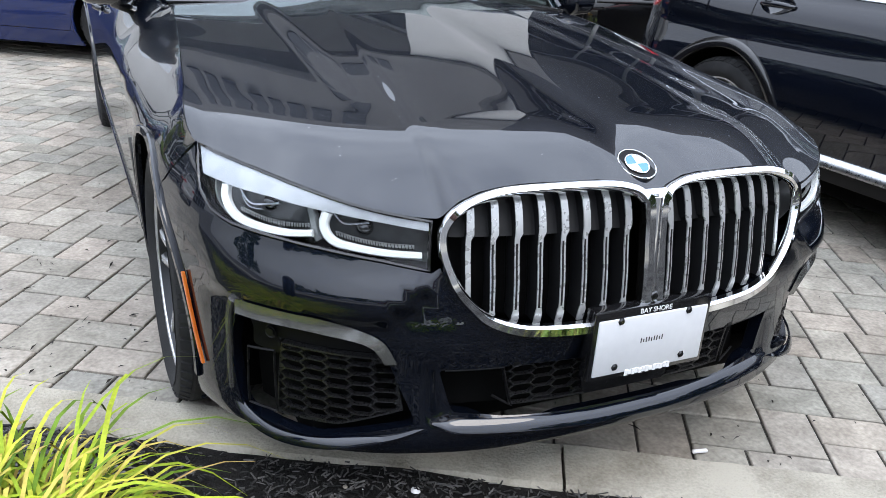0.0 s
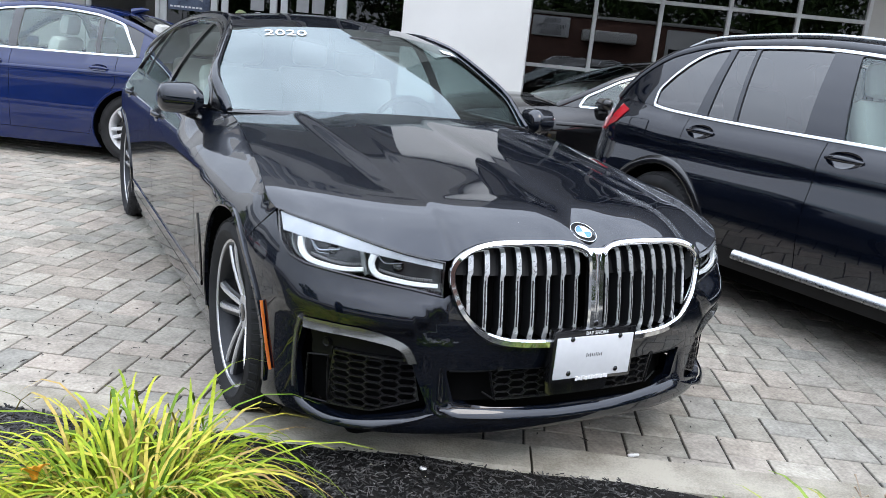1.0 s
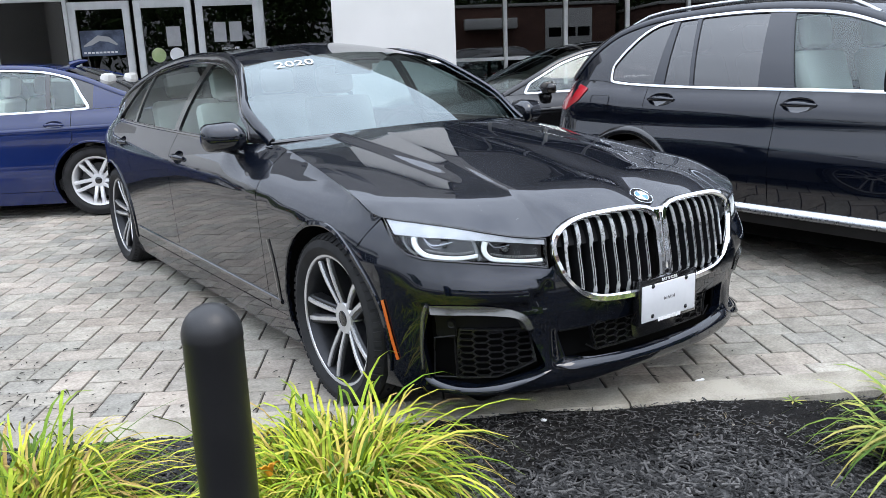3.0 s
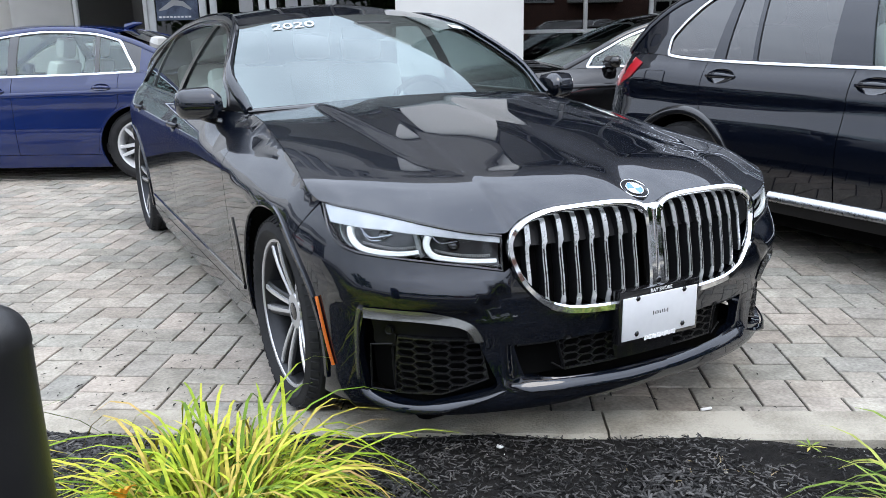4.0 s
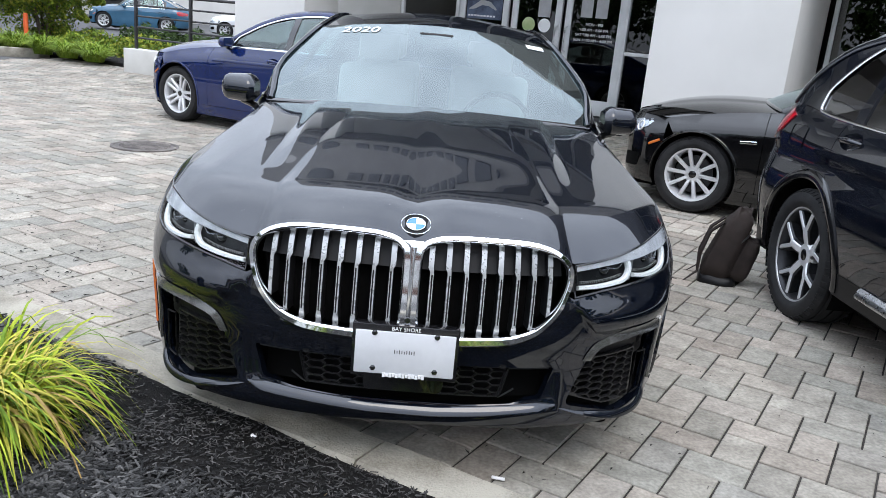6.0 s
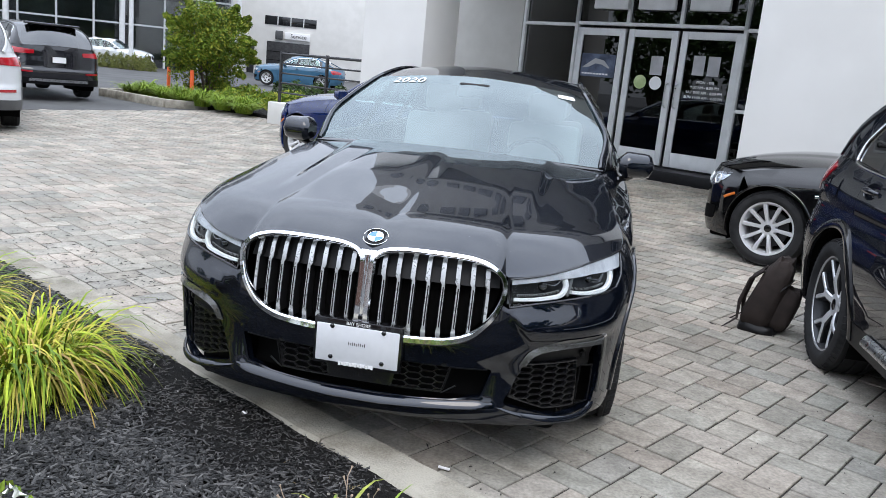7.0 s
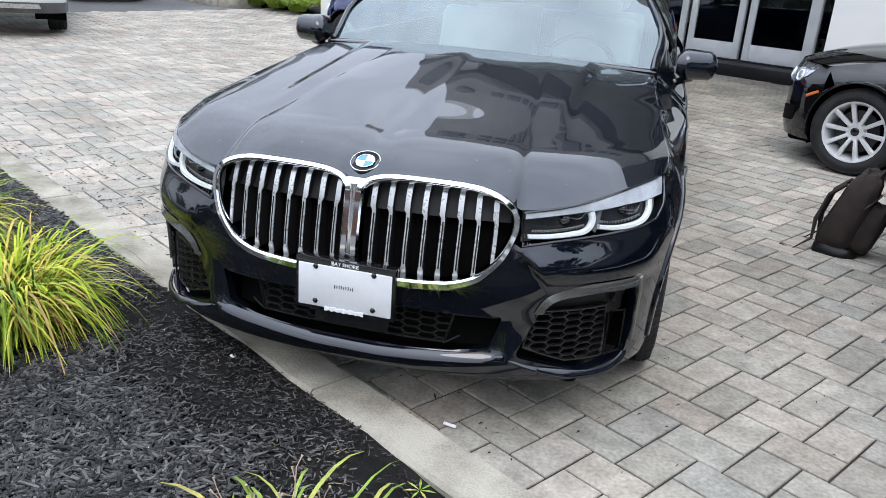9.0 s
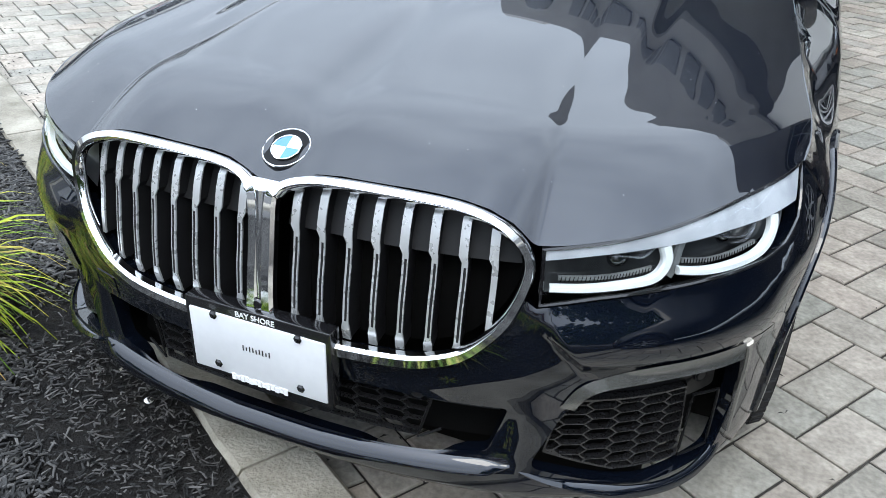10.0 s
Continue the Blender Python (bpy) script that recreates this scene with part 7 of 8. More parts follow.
def glass_showroom():
    m, L = facade_m((-40.0, 35.2), (-23.1, 47.1))
    b = thing("glass_building", m, "tall glazed showroom with slim white mullions", "building")
    part("core", boxed(-14, L, 1.2, 14, -0.5, 11, bevel=0.02), HALL, b)
    part("glass_front", boxed(-14, L, 0.0, 0.03, 0.0, 7.2), GLASS_FAR, b)
    for i in range(18):
        x = -14 + (L + 14) * i / 17
        part("mullion", boxed(x - 0.06, x + 0.06, -0.14, 0.0, 0.0, 7.2, bevel=0.01), FRAME_AL, b)
    for z in (2.7, 4.6):
        part("transom", boxed(-14, L, -0.10, 0.0, z - 0.05, z + 0.05), FRAME_AL, b)
    part("canopy", boxed(-14, L + 1.5, -3.0, 1.0, 7.2, 8.6, bevel=0.05), STUCCO, b)
    for x in (2.0, 8.0, 14.0, L):
        bm = bmesh.new()
        rod(bm, [(x, -2.6, 0), (x, -2.6, 7.2)], 0.16, 14)
        part("canopy_post", bm, FRAME_AL, b)


HALL = surf("grey_hall_interior", (0.10, 0.105, 0.11), (0.30, 0.31, 0.32), rough=0.8, scale=0.5)
GLASS_FAR = pane_glass("far_glass", (0.55, 0.57, 0.58), 0.10)
service_hall()
glass_showroom()


def leaf_cloud(name, n, fn, size, material, rng, parent=None):
    """Many small folded leaves at places given by fn(rng): (point, outward)."""
    V, F = [], []
    for _ in range(n):
        p, o = fn(rng)
        s = size * rng.uniform(0.6, 1.3)
        d = (Vector(o) + Vector((rng.gauss(0, 0.6), rng.gauss(0, 0.6), rng.gauss(0, 0.5)))).normalized()
        u = d.cross(Vector((rng.gauss(0, 1), rng.gauss(0, 1), rng.gauss(0, 1)))).normalized()
        w = d.cross(u)
        k = len(V)
        p = Vector(p)
        V += [p - u * s, p + w * s * 0.45 + d * s * 0.18, p + u * s, p - w * s * 0.45 + d * s * 0.18]
        F += [(k, k + 1, k + 2), (k, k + 2, k + 3)]
    return mesh_object(name, V, F, material, parent, smooth=False)


def small_tree(x, y, z, h, r, seed, label, material=LEAF_TREE, n=18000):
    rng = random.Random(seed)
    t = thing("small_tree" if h < 5 else "tree", pose(x, y, z), label, "tree")
    bm = bmesh.new()
    tips = []
    for i in range(6):
        a = 2 * math.pi * i / 6 + rng.uniform(-0.3, 0.3)
        e = Vector((math.cos(a) * r * 0.55, math.sin(a) * r * 0.55, h * rng.uniform(0.55, 0.8)))
        rod(bm, [(0.05 * math.cos(a), 0.05 * math.sin(a), 0), e * 0.4, e * 0.75 + Vector((0, 0, 0.1)), e], [0.05 * h / 3, 0.035 * h / 3, 0.02 * h / 3, 0.008], 7)
        tips += [e * k for k in (0.6, 0.8, 1.0)]
    part("trunk", bm, BARK, t)
    lumps = []
    while len(lumps) < 60:
        o = Vector((rng.uniform(-1, 1), rng.uniform(-1, 1), rng.uniform(-1, 1)))
        if 0.45 < o.length < 1:
            lumps.append((Vector((o.x * 0.82 * r, o.y * 0.82 * r, h * (0.54 + 0.38 * o.z))), r * rng.uniform(0.24, 0.40)))

    for _ in range(34):
        o = Vector((rng.gauss(0, 1), rng.gauss(0, 1), rng.gauss(0.4, 0.8))).normalized()
        for k in range(3):
            f = 0.98 + 0.10 * k
            lumps.append((Vector((o.x * r * f, o.y * r * f, h * (0.54 + 0.40 * o.z * f))), r * (0.12 - 0.03 * k)))

    def at(g):
        c, s = g.choice(lumps) if g.random() > 0.15 else g.choice(lumps[:60])
        o = Vector((g.gauss(0, 1), g.gauss(0, 1), g.gauss(0, 1))).normalized()
        return c + o * s * g.uniform(0.6, 1.08), o + Vector((0, 0, 0.5))
    leaf_cloud("crown", n, at, (0.050 if h < 5 else 0.095) * h / 3, material, rng, t)
    return t


def bed_z(x, y):
    return 0.045 + 0.022 * noise.noise((x * 2.2, y * 2.2, 0))


def grass_clump(x, y, n, reach, height, seed, label, material, name="ornamental_grass", width=0.0053, z=None, group="bed plants", droop=1.3):
    rng = random.Random(seed)
    z = bed_z(x, y) - 0.02 if z is None else z
    t = thing(name, pose(x, y, z), label, "plant", group)
    V, F = [], []
    for _ in range(n):
        a = rng.uniform(0, 2 * math.pi)
        b0 = rng.random() ** 0.5 * 0.17
        base = Vector((b0 * math.cos(a), b0 * math.sin(a), 0))
        a += rng.gauss(0, 0.8)
        L = rng.uniform(0.5, 1.05) if rng.random() < 0.93 else rng.uniform(1.05, 1.35)
        rr, hh = reach * L * rng.uniform(0.35, 1.0), height * L * rng.uniform(0.65, 1.05)
        dr = Vector((math.cos(a), math.sin(a), 0))
        sd = Vector((-math.sin(a), math.cos(a), 0))
        w = width * rng.uniform(0.6, 1.25)
        tw = rng.gauss(0, 0.4)
        fall = rng.uniform(1.0, droop)
        k = len(V)
        m = 7
        for i in range(m + 1):
            s = i / m
            p = base + dr * rr * (s ** 1.25) + Vector((0, 0, hh * (1.75 * s - fall * s ** 2.3))) + sd * 0.05 * tw * s * s
            ww = w * (0.7 + 0.5 * s) * (1 - s ** 3.0) + 0.0006
            side = (sd + Vector((0, 0, tw * 0.6 * s))).normalized()
            V += [p - side * ww, p + side * ww]
        for i in range(m):
            F.append((k + 2 * i, k + 2 * i + 1, k + 2 * i + 3, k + 2 * i + 2))
    mesh_object("leaves", V, F, material, t)
    return t, rng


def island():
    d0 = 7.8
    z = rise(8.5)
    isl = thing("island_kerb", Matrix.Rotation(TURN, 4, "Z"), "pale concrete kerb round the planted island", "kerb", kind="structure")
    for a, b in (((-18.0, d0), (-14.9, d0)), ((-14.9, d0), (-14.3, d0 + 0.7)), ((-18.0, d0), (-18.4, d0 + 0.8)), ((-18.4, d0 + 0.8), (-17.8, 16))):
        v = Vector((b[0] - a[0], b[1] - a[1], 0))
        m = Matrix.Translation((a[0], a[1], z)) @ Matrix.Rotation(math.atan2(v.y, v.x), 4, "Z")
        part("kerb_stone", boxed(0, v.length, -0.08, 0.08, -0.15, 0.13, bevel=0.02, m=m), CONCRETE, isl)
    bm = bmesh.new()
    box(bm, -18.0, -14.8, d0 + 0.1, 17, z - 0.2, z + 0.08, bevel=0.03)
    box(bm, -14.75, -9.2, d0 + 0.75, 17, z - 0.2, z + 0.075, bevel=0.03)
    ob = part("island_soil", bm, SOIL)
    ob.matrix_basis = Matrix.Rotation(TURN, 4, "Z")
    tagged(ob, "dark soil of the planted island", "ground", kind="structure")

    def shrub(q, d, w, h, mat_, label, n=1200, leaf=0.05):
        rng = random.Random(int(q * 31 + d * 7))
        t = thing("shrub", Matrix.Translation(site(q, d, z + 0.05)), label, "shrub", "island shrubs")

        def at(g):
            o = Vector((g.gauss(0, 1), g.gauss(0, 1), abs(g.gauss(0, 1)))).normalized()
            k = g.uniform(0.75, 1.05) * (1 + 0.15 * math.sin(7 * o.x + 3 * o.y))
            return Vector((o.x * w * k, o.y * w * k, o.z * h * k)), o
        leaf_cloud("leaves", n, at, leaf, mat_, rng, t)
        bm = bmesh.new()
        for i in range(4):
            a = i * 1.6
            rod(bm, [(0, 0, 0), (0.5 * w * math.cos(a), 0.5 * w * math.sin(a), h * 0.6)], [0.02, 0.008], 5)
        part("stems", bm, BARK, t)
    for i in range(13):
        p = site(-17.4 + 0.40 * i, d0 + 0.50 + 0.25 * (i % 2))
        grass_clump(p.x, p.y, 520, 0.46, 0.34 + 0.06 * (i % 3), 60 + i, "low bright green grass clump in the island", LEAF_BRIGHT, "island_grass", 0.010, z + 0.05, "island grasses")
    for i in range(9):
        shrub(-17.0 + 0.9 * i, d0 + 2.4 + 0.4 * (i % 2), 0.7, 0.45, LEAF_TREE, "low creeping green shrub in the island")
    for i in range(8):
        shrub(-16.5 + 0.95 * i, d0 + 4.8, 0.62, 0.62, LEAF_FAR, "clipped dark green shrub behind the island")
    for i in range(5):
        shrub(-40.2 + 0.66 * i, 18.1 + 0.38 * i, 0.48, 0.75, LEAF_HEDGE, "rounded olive shrub by the glazed showroom", leaf=0.06)
    pl = thing("lamp_pole", pose(-23.4, 36.2, 0.1), "slim pale lamp pole by the far drive", "lamp post")
    bm = bmesh.new()
    rod(bm, [(0, 0, 0), (0, 0, 4), (0, 0, 8)], [0.12, 0.10, 0.08], 12)
    part("pole", bm, FRAME_AL, pl)
    part("base", boxed(-0.2, 0.2, -0.2, 0.2, -0.1, 0.5, bevel=0.03), CONCRETE, pl)
    p = site(-16.75, 10.05)
    small_tree(p.x, p.y, z, 2.62, 1.10, 5, "bushy green young tree in the planted island", LEAF_TREE, 34000)
    for q, d in ((-18.1, 9.7), (-16.3, 9.3)):
        mk = thing("marker_post", Matrix.Translation(site(q, d, z)), "orange plastic marker post beside the tree", "post", "marker posts")
        bm = bmesh.new()
        lathe(bm, [(0.001, 0.78), (0.04, 0.78), (0.048, 0.75), (0.048, 0.02), (0.11, 0.0), (0.11, -0.02)], 18, axis="z")
        part("post", bm, ORANGE, mk)


LEAF_HEDGE = pieces("olive_hedge_leaf", [(0.10, 0.12, 0.03), (0.16, 0.18, 0.05), (0.22, 0.22, 0.07)], False, rough=0.7, bump=0.0)
LEAF_BRIGHT = pieces("bright_grass_leaf", [(0.11, 0.20, 0.015), (0.20, 0.31, 0.03), (0.30, 0.38, 0.05)], False, rough=0.6, bump=0.0)
island()


def railing():
    z = rise(8.2)
    w = tagged(part("low_wall", boxed(-11.45, -8.2, 8.05, 8.40, z - 0.2, z + 0.42, bevel=0.02), STUCCO_GREY), "low pale concrete wall by the ramp", "wall", kind="structure")
    w.matrix_basis = Matrix.Rotation(TURN, 4, "Z")
    r = thing("railing", Matrix.Rotation(TURN, 4, "Z"), "black steel railing on the low concrete wall", "railing")
    for q in (-11.3, -9.9, -8.5):
        part("post", boxed(q - 0.025, q + 0.025, 8.2, 8.25, z + 0.42, z + 1.42, bevel=0.005), STEEL, r)
    for k in range(5):
        zz = z + 0.62 + 0.19 * k
        bm = bmesh.new()
        rod(bm, [(-11.3, 8.225, zz), (-8.3, 8.225, zz)], 0.016 if k < 4 else 0.024, 8)
        part("rail", bm, STEEL, r)


railing()


def far_car(name, x, y, ang, paint, label):
    small_saloon(name, Matrix.Translation((x, y, 0.25)) @ Matrix.Rotation(radians(ang), 4, "Z"), paint, label, "double", wb=2.57, length=4.2, half=0.88)


far_car("compact_car", -15.0, 33.0, -86, PAINT_TEAL, "teal blue compact car parked beyond the island")
far_car("compact_car", -17.1, 38.6, -80, PAINT_SKY, "pale blue compact car parked near the service hall")
far_car("parked_saloon", -10.2, 34.0, -86, PAINT_WHITE, "white saloon parked beyond the black railing")
far_car("parked_saloon", -22.8, 37.2, 100, PAINT_WHITE, "white saloon parked by the glazed showroom")


def surroundings():
    """Street side behind the visitor, far off: pavement, brick row and added unseen trees."""
    ob = part("pavement", boxed(-30, 30, -6.0, -4.4, -0.1, 0.03, bevel=0.01), CONCRETE)
    ob.matrix_basis = Matrix.Rotation(TURN, 4, "Z")
    tagged(ob, "pale concrete public pavement behind the planting bed", "pavement", kind="structure")
    for i, (q0, q1, h) in enumerate(((-1.5, 21, 6.0), (25, 50, 5.8))):
        b = thing("brick_building", Matrix.Rotation(TURN, 4, "Z"), "plain red brick building across the street", "building", "street buildings")
        part("wall", boxed(q0, q1, -62, -50, -0.5, h, bevel=0.05), BRICK, b)
        part("roof", boxed(q0 - 0.2, q1 + 0.2, -62.2, -49.8, h, h + 0.25, bevel=0.03), STUCCO_GREY, b)
        for k in range(4):
            x = q0 + (q1 - q0) * (k + 0.5) / 4
            part("garage_door", boxed(x - 1.4, x + 1.4, -50.0, -49.9, 0, 3.0, bevel=0.02), STUCCO, b) if i else None
        if i == 0:
            g = part("garage_door", boxed(14.6, 18.8, -50.05, -49.9, 0, 5.7, bevel=0.02), STUCCO, b)
            for k in range(3):
                part("door_pane", boxed(14.9 + 1.3 * k, 16.0 + 1.3 * k, -49.9, -49.86, 3.3, 4.1), BLACK_GLOSS, g)
            part("awning", boxed(7.3, 11.9, -50.0, -48.8, 4.1, 5.0, bevel=0.1), STUCCO, b)
            s = part("sign_board", boxed(3.0, 6.2, -49.95, -49.8, 4.2, 5.85, bevel=0.02), WHITE_VINYL, b)
            for k, t in enumerate(("DIESEL", "INJECTION", "SERVICE")):
                words("sign_lettering", t, 0.52, 0.01, Matrix.Translation((4.6, -49.78, 5.5 - 0.5 * k)) @ Matrix.Rotation(math.pi, 4, "Z") @ Matrix.Rotation(radians(90), 4, "X"), STEEL, s)
    # unseen trees, placed to darken what glass and paint reflect
    for i, (q, d) in enumerate(((-56, -34), (-42, -66), (-31, -68), (-20, -66), (-9, -68), (2, -66), (13, -68), (24, -66), (35, -68), (60, -34), (36, 4), (40, 14), (30, -3), (31, -9), (29, -15), (33, -22))):
        p = site(q, d)
        small_tree(p.x, p.y, 0, 11.5 + (i * 37 % 5) * 0.8, 6.4, 40 + i, "leafy green tree added out of view to darken reflections", LEAF_FAR, 5200)
    # lower unseen trees that block bright horizon sky from the cars' sides
    for i, (q, d) in enumerate(((26, -1), (27, -5.5), (27, -10), (28, -14.5))):
        p = site(q, d)
        small_tree(p.x, p.y, 0, 5.4 + 0.4 * (i % 2), 3.3, 70 + i, "low leafy tree added out of view to block low sky", LEAF_FAR, 4200)


surroundings()


# ---- bed planting and small things ----
grass_clump(-1.34, 0.05, 1800, 0.42, 0.40, 2, "tufted yellow-green ornamental grass in the mulch bed", LEAF_GRASS, width=0.0046, droop=1.9)
grass_clump(-2.14, 0.42, 1650, 0.47, 0.41, 3, "tufted yellow-green ornamental grass beside the bollard", LEAF_GRASS, width=0.0046, droop=1.9)
grass_clump(-2.84, 0.88, 1200, 0.44, 0.37, 8, "tufted green ornamental grass near the kerb", LEAF_GRASS, width=0.0046, droop=1.9)


def lily(x, y, seed, n, label, stalks=9, blooms=2):
    t, rng = grass_clump(x, y, n, 0.43, 0.36, seed, label, LEAF_LILY, "day_lily", 0.0066, droop=1.7)
    for i in range(stalks):
        a = rng.uniform(0, 6.28)
        r, h = rng.uniform(0.05, 0.24), rng.uniform(0.24, 0.40)
        top = Vector((r * math.cos(a), r * math.sin(a), h))
        bm = bmesh.new()
        rod(bm, [(0, 0, 0.02), (top.x * 0.45, top.y * 0.45, h * 0.6), tuple(top)], [0.0024, 0.0018, 0.0012], 5)
        for j in range(4):
            f = 1 - 0.09 * j
            base = Vector((top.x * f, top.y * f, h * (1 - 0.07 * j)))
            tip = base + Vector((rng.uniform(-0.028, 0.028), rng.uniform(-0.028, 0.028), rng.uniform(0.018, 0.04)))
            rod(bm, [tuple(base), tuple(base.lerp(tip, 0.7)), tuple(tip)], [0.0011, 0.0014, 0.0034], 5)
        part("dry_stalk", bm, DRY, t)
    for i in range(blooms):
        a, r, h = rng.uniform(0, 6.28), rng.uniform(0.02, 0.10), rng.uniform(0.22, 0.27)
        c = Vector((r * math.cos(a), r * math.sin(a), h))
        tilt = Euler((rng.uniform(0.3, 0.9), rng.uniform(-0.4, 0.4), rng.uniform(0, 6))).to_matrix()
        bm = bmesh.new()
        for j in range(6):
            b = j * math.pi / 3
            o, s = Vector((math.cos(b), math.sin(b), 0)), Vector((-math.sin(b), math.cos(b), 0))
            wide = 0.011 if j % 2 else 0.0075
            rows = []
            for k in range(6):
                u = k / 5
                mid = o * (0.004 + 0.030 * u ** 1.6) + Vector((0, 0, 0.048 * u - 0.020 * u ** 4))
                w = wide * math.sin(math.pi * (0.10 + 0.86 * u)) ** 0.8
                rows.append([bm.verts.new(c + tilt @ v) for v in (mid - s * w, mid + Vector((0, 0, -0.003)) + o * 0.002, mid + s * w)])
            for A, B in zip(rows, rows[1:]):
                for k in range(2):
                    bm.faces.new((A[k], A[k + 1], B[k + 1], B[k]))
        part("blossom", bm, PETAL, t, "yellow-orange lily blossom")


LEAF_DRY = pieces("dry_weed_leaf", [(0.22, 0.17, 0.10), (0.32, 0.26, 0.15), (0.16, 0.16, 0.07)], False, rough=0.7, bump=0.0)
LEAF_LILY = pieces("day_lily_leaf", [(0.07, 0.14, 0.02), (0.14, 0.23, 0.035), (0.24, 0.32, 0.06), (0.42, 0.36, 0.10)], False, rough=0.5, bump=0.0)
DRY = surf("dry_stalk", (0.26, 0.19, 0.13), (0.42, 0.33, 0.25), rough=0.8)
lily(0.25, -0.92, 11, 330, "day lily with yellow-orange blossoms and dry stalks", 11)
lily(-1.52, -0.02, 12, 60, "day lily with an orange blossom among grass", 0, 1)


def petunia(x, y):
    rng = random.Random(6)
    t = thing("white_petunia", pose(x, y, 0.03), "small white flowering plant with fresh green leaves", "plant", "bed plants")
    fn = lambda g: (Vector((g.gauss(0, 0.06), g.gauss(0, 0.06), g.uniform(0.02, 0.13))), Vector((g.gauss(0, 0.5), g.gauss(0, 0.5), 1)))
    leaf_cloud("leaves", 240, fn, 0.020, LEAF_BRIGHT, rng, t)
    for i in range(7):
        c = Vector((rng.gauss(0, 0.07), rng.gauss(0, 0.07), rng.uniform(0.10, 0.16)))
        bm = bmesh.new()
        lathe(bm, [(0.004, -0.02), (0.010, -0.006), (0.022, 0.001), (0.034, -0.001)], 30, axis="z")
        tilt = Euler((rng.gauss(0, 0.6), rng.gauss(0, 0.6), rng.uniform(0, 6))).to_matrix()
        for v in bm.verts:
            a = math.atan2(v.co.y, v.co.x)
            k = 1 - 0.20 * abs(math.sin(2.5 * a)) ** 3
            v.co = c + tilt @ Vector((v.co.x * k, v.co.y * k, v.co.z + 0.006 * math.cos(5 * a) * (v.co.xy.length > 0.03)))
        part("blossom", bm, PETAL_WHITE, t)


for i, (x, y) in enumerate(((0.00, -0.40), (0.06, -0.50), (-0.36, -0.22), (-0.02, -0.36), (0.10, -0.55))):
    grass_clump(x, y, 45, 0.075, 0.022, 80 + i, "small dry tan weed matted on the mulch", LEAF_DRY, "dry_weed", 0.0016)
petunia(-0.62, -0.93)
petunia(-0.80, -0.86)


def bollard():
    t = thing("bollard", pose(-1.74, -0.193, 0.02), "matt black domed plastic bollard standing in the mulch", "bollard")
    bm = bmesh.new()
    pr = [(0.0655 * math.cos(a), 0.748 + 0.068 * math.sin(a)) for a in [math.pi / 2 * i / 10 for i in range(10, -1, -1)]]
    pr[0] = (0.0004, pr[0][1])
    lathe(bm, pr + [(0.066, 0.74), (0.0645, 0.735), (0.0645, 0.0)], 40, axis="z")
    part("sleeve", bm, BOLLARD, t)
    bm = bmesh.new()
    lathe(bm, [(0.066, 0.02), (0.09, 0.012), (0.09, 0.0)], 32, axis="z")
    part("base_ring", bm, BOLLARD, t)


bollard()


def backpack():
    t = thing("backpack", pose(1.89, 2.60, 0.0) @ Matrix.Rotation(radians(-20), 4, "Z"), "dark brown nylon backpack leaning on a car wheel", "backpack")
    lean = Matrix.Translation((-0.04, 0, 0.02)) @ Matrix.Rotation(radians(17), 4, "Y")

    def blob(w, d, h, m, seed, taper=0.15):
        bm = bmesh.new()
        bmesh.ops.create_uvsphere(bm, u_segments=28, v_segments=18, radius=1)
        for v in bm.verts:
            c = v.co
            f = [math.copysign(abs(q) ** 0.55, q) for q in c]
            k = 1 + 0.07 * noise.noise((c.x * 2.3 + seed, c.y * 2.3, c.z * 2.3)) + 0.03 * noise.noise((c.x * 7, c.y * 7, c.z * 7 + seed))
            tp = 1 - taper * max(c.z + 0.3, 0) / 1.3
            v.co = m @ Vector((f[0] * w / 2 * k * tp, f[1] * d / 2 * k * tp, (f[2] + 1) * h / 2 * k))
        return bm
    lean = lean @ Matrix.Scale(0.87, 4)
    part("main_bag", blob(0.23, 0.33, 0.58, lean, 1, 0.42), FABRIC, t)
    part("front_pocket", blob(0.17, 0.26, 0.33, lean @ Matrix.Translation((0.135, 0, 0.07)), 4, 0.25), FABRIC, t)
    part("base_panel", blob(0.24, 0.28, 0.08, Matrix.Translation((0.0, 0, 0.0)), 7), PLASTIC, t)
    for y in (-0.09, 0.09):
        bm = bmesh.new()
        rod(bm, [lean @ Vector((-0.10, y, 0.44)), lean @ Vector((-0.155, y, 0.34)), lean @ Vector((-0.15, y, 0.16)), lean @ Vector((-0.11, y * 1.2, 0.04)), Vector((-0.20, y * 1.4 - 0.02, 0.012)), Vector((-0.27, y * 1.4, 0.02))], [0.024, 0.028, 0.026, 0.012, 0.008, 0.008], 8, flat=0.4)
        part("strap", bm, FABRIC, t)
    bm = bmesh.new()
    rod(bm, [lean @ Vector((-0.05, -0.04, 0.465)), lean @ Vector((-0.05, -0.03, 0.52)), lean @ Vector((-0.05, 0.03, 0.52)), lean @ Vector((-0.05, 0.04, 0.465))], 0.011, 6)
    part("top_loop", bm, FABRIC, t)
    bm = bmesh.new()
    rod(bm, [lean @ Vector((0.06 + 0.04 * math.sin(a), -0.13 * math.cos(a), 0.36 + 0.09 * math.sin(a))) for a in [math.pi * i / 10 for i in range(11)]], 0.005, 6)
    part("zip", bm, STEEL, t)


backpack()


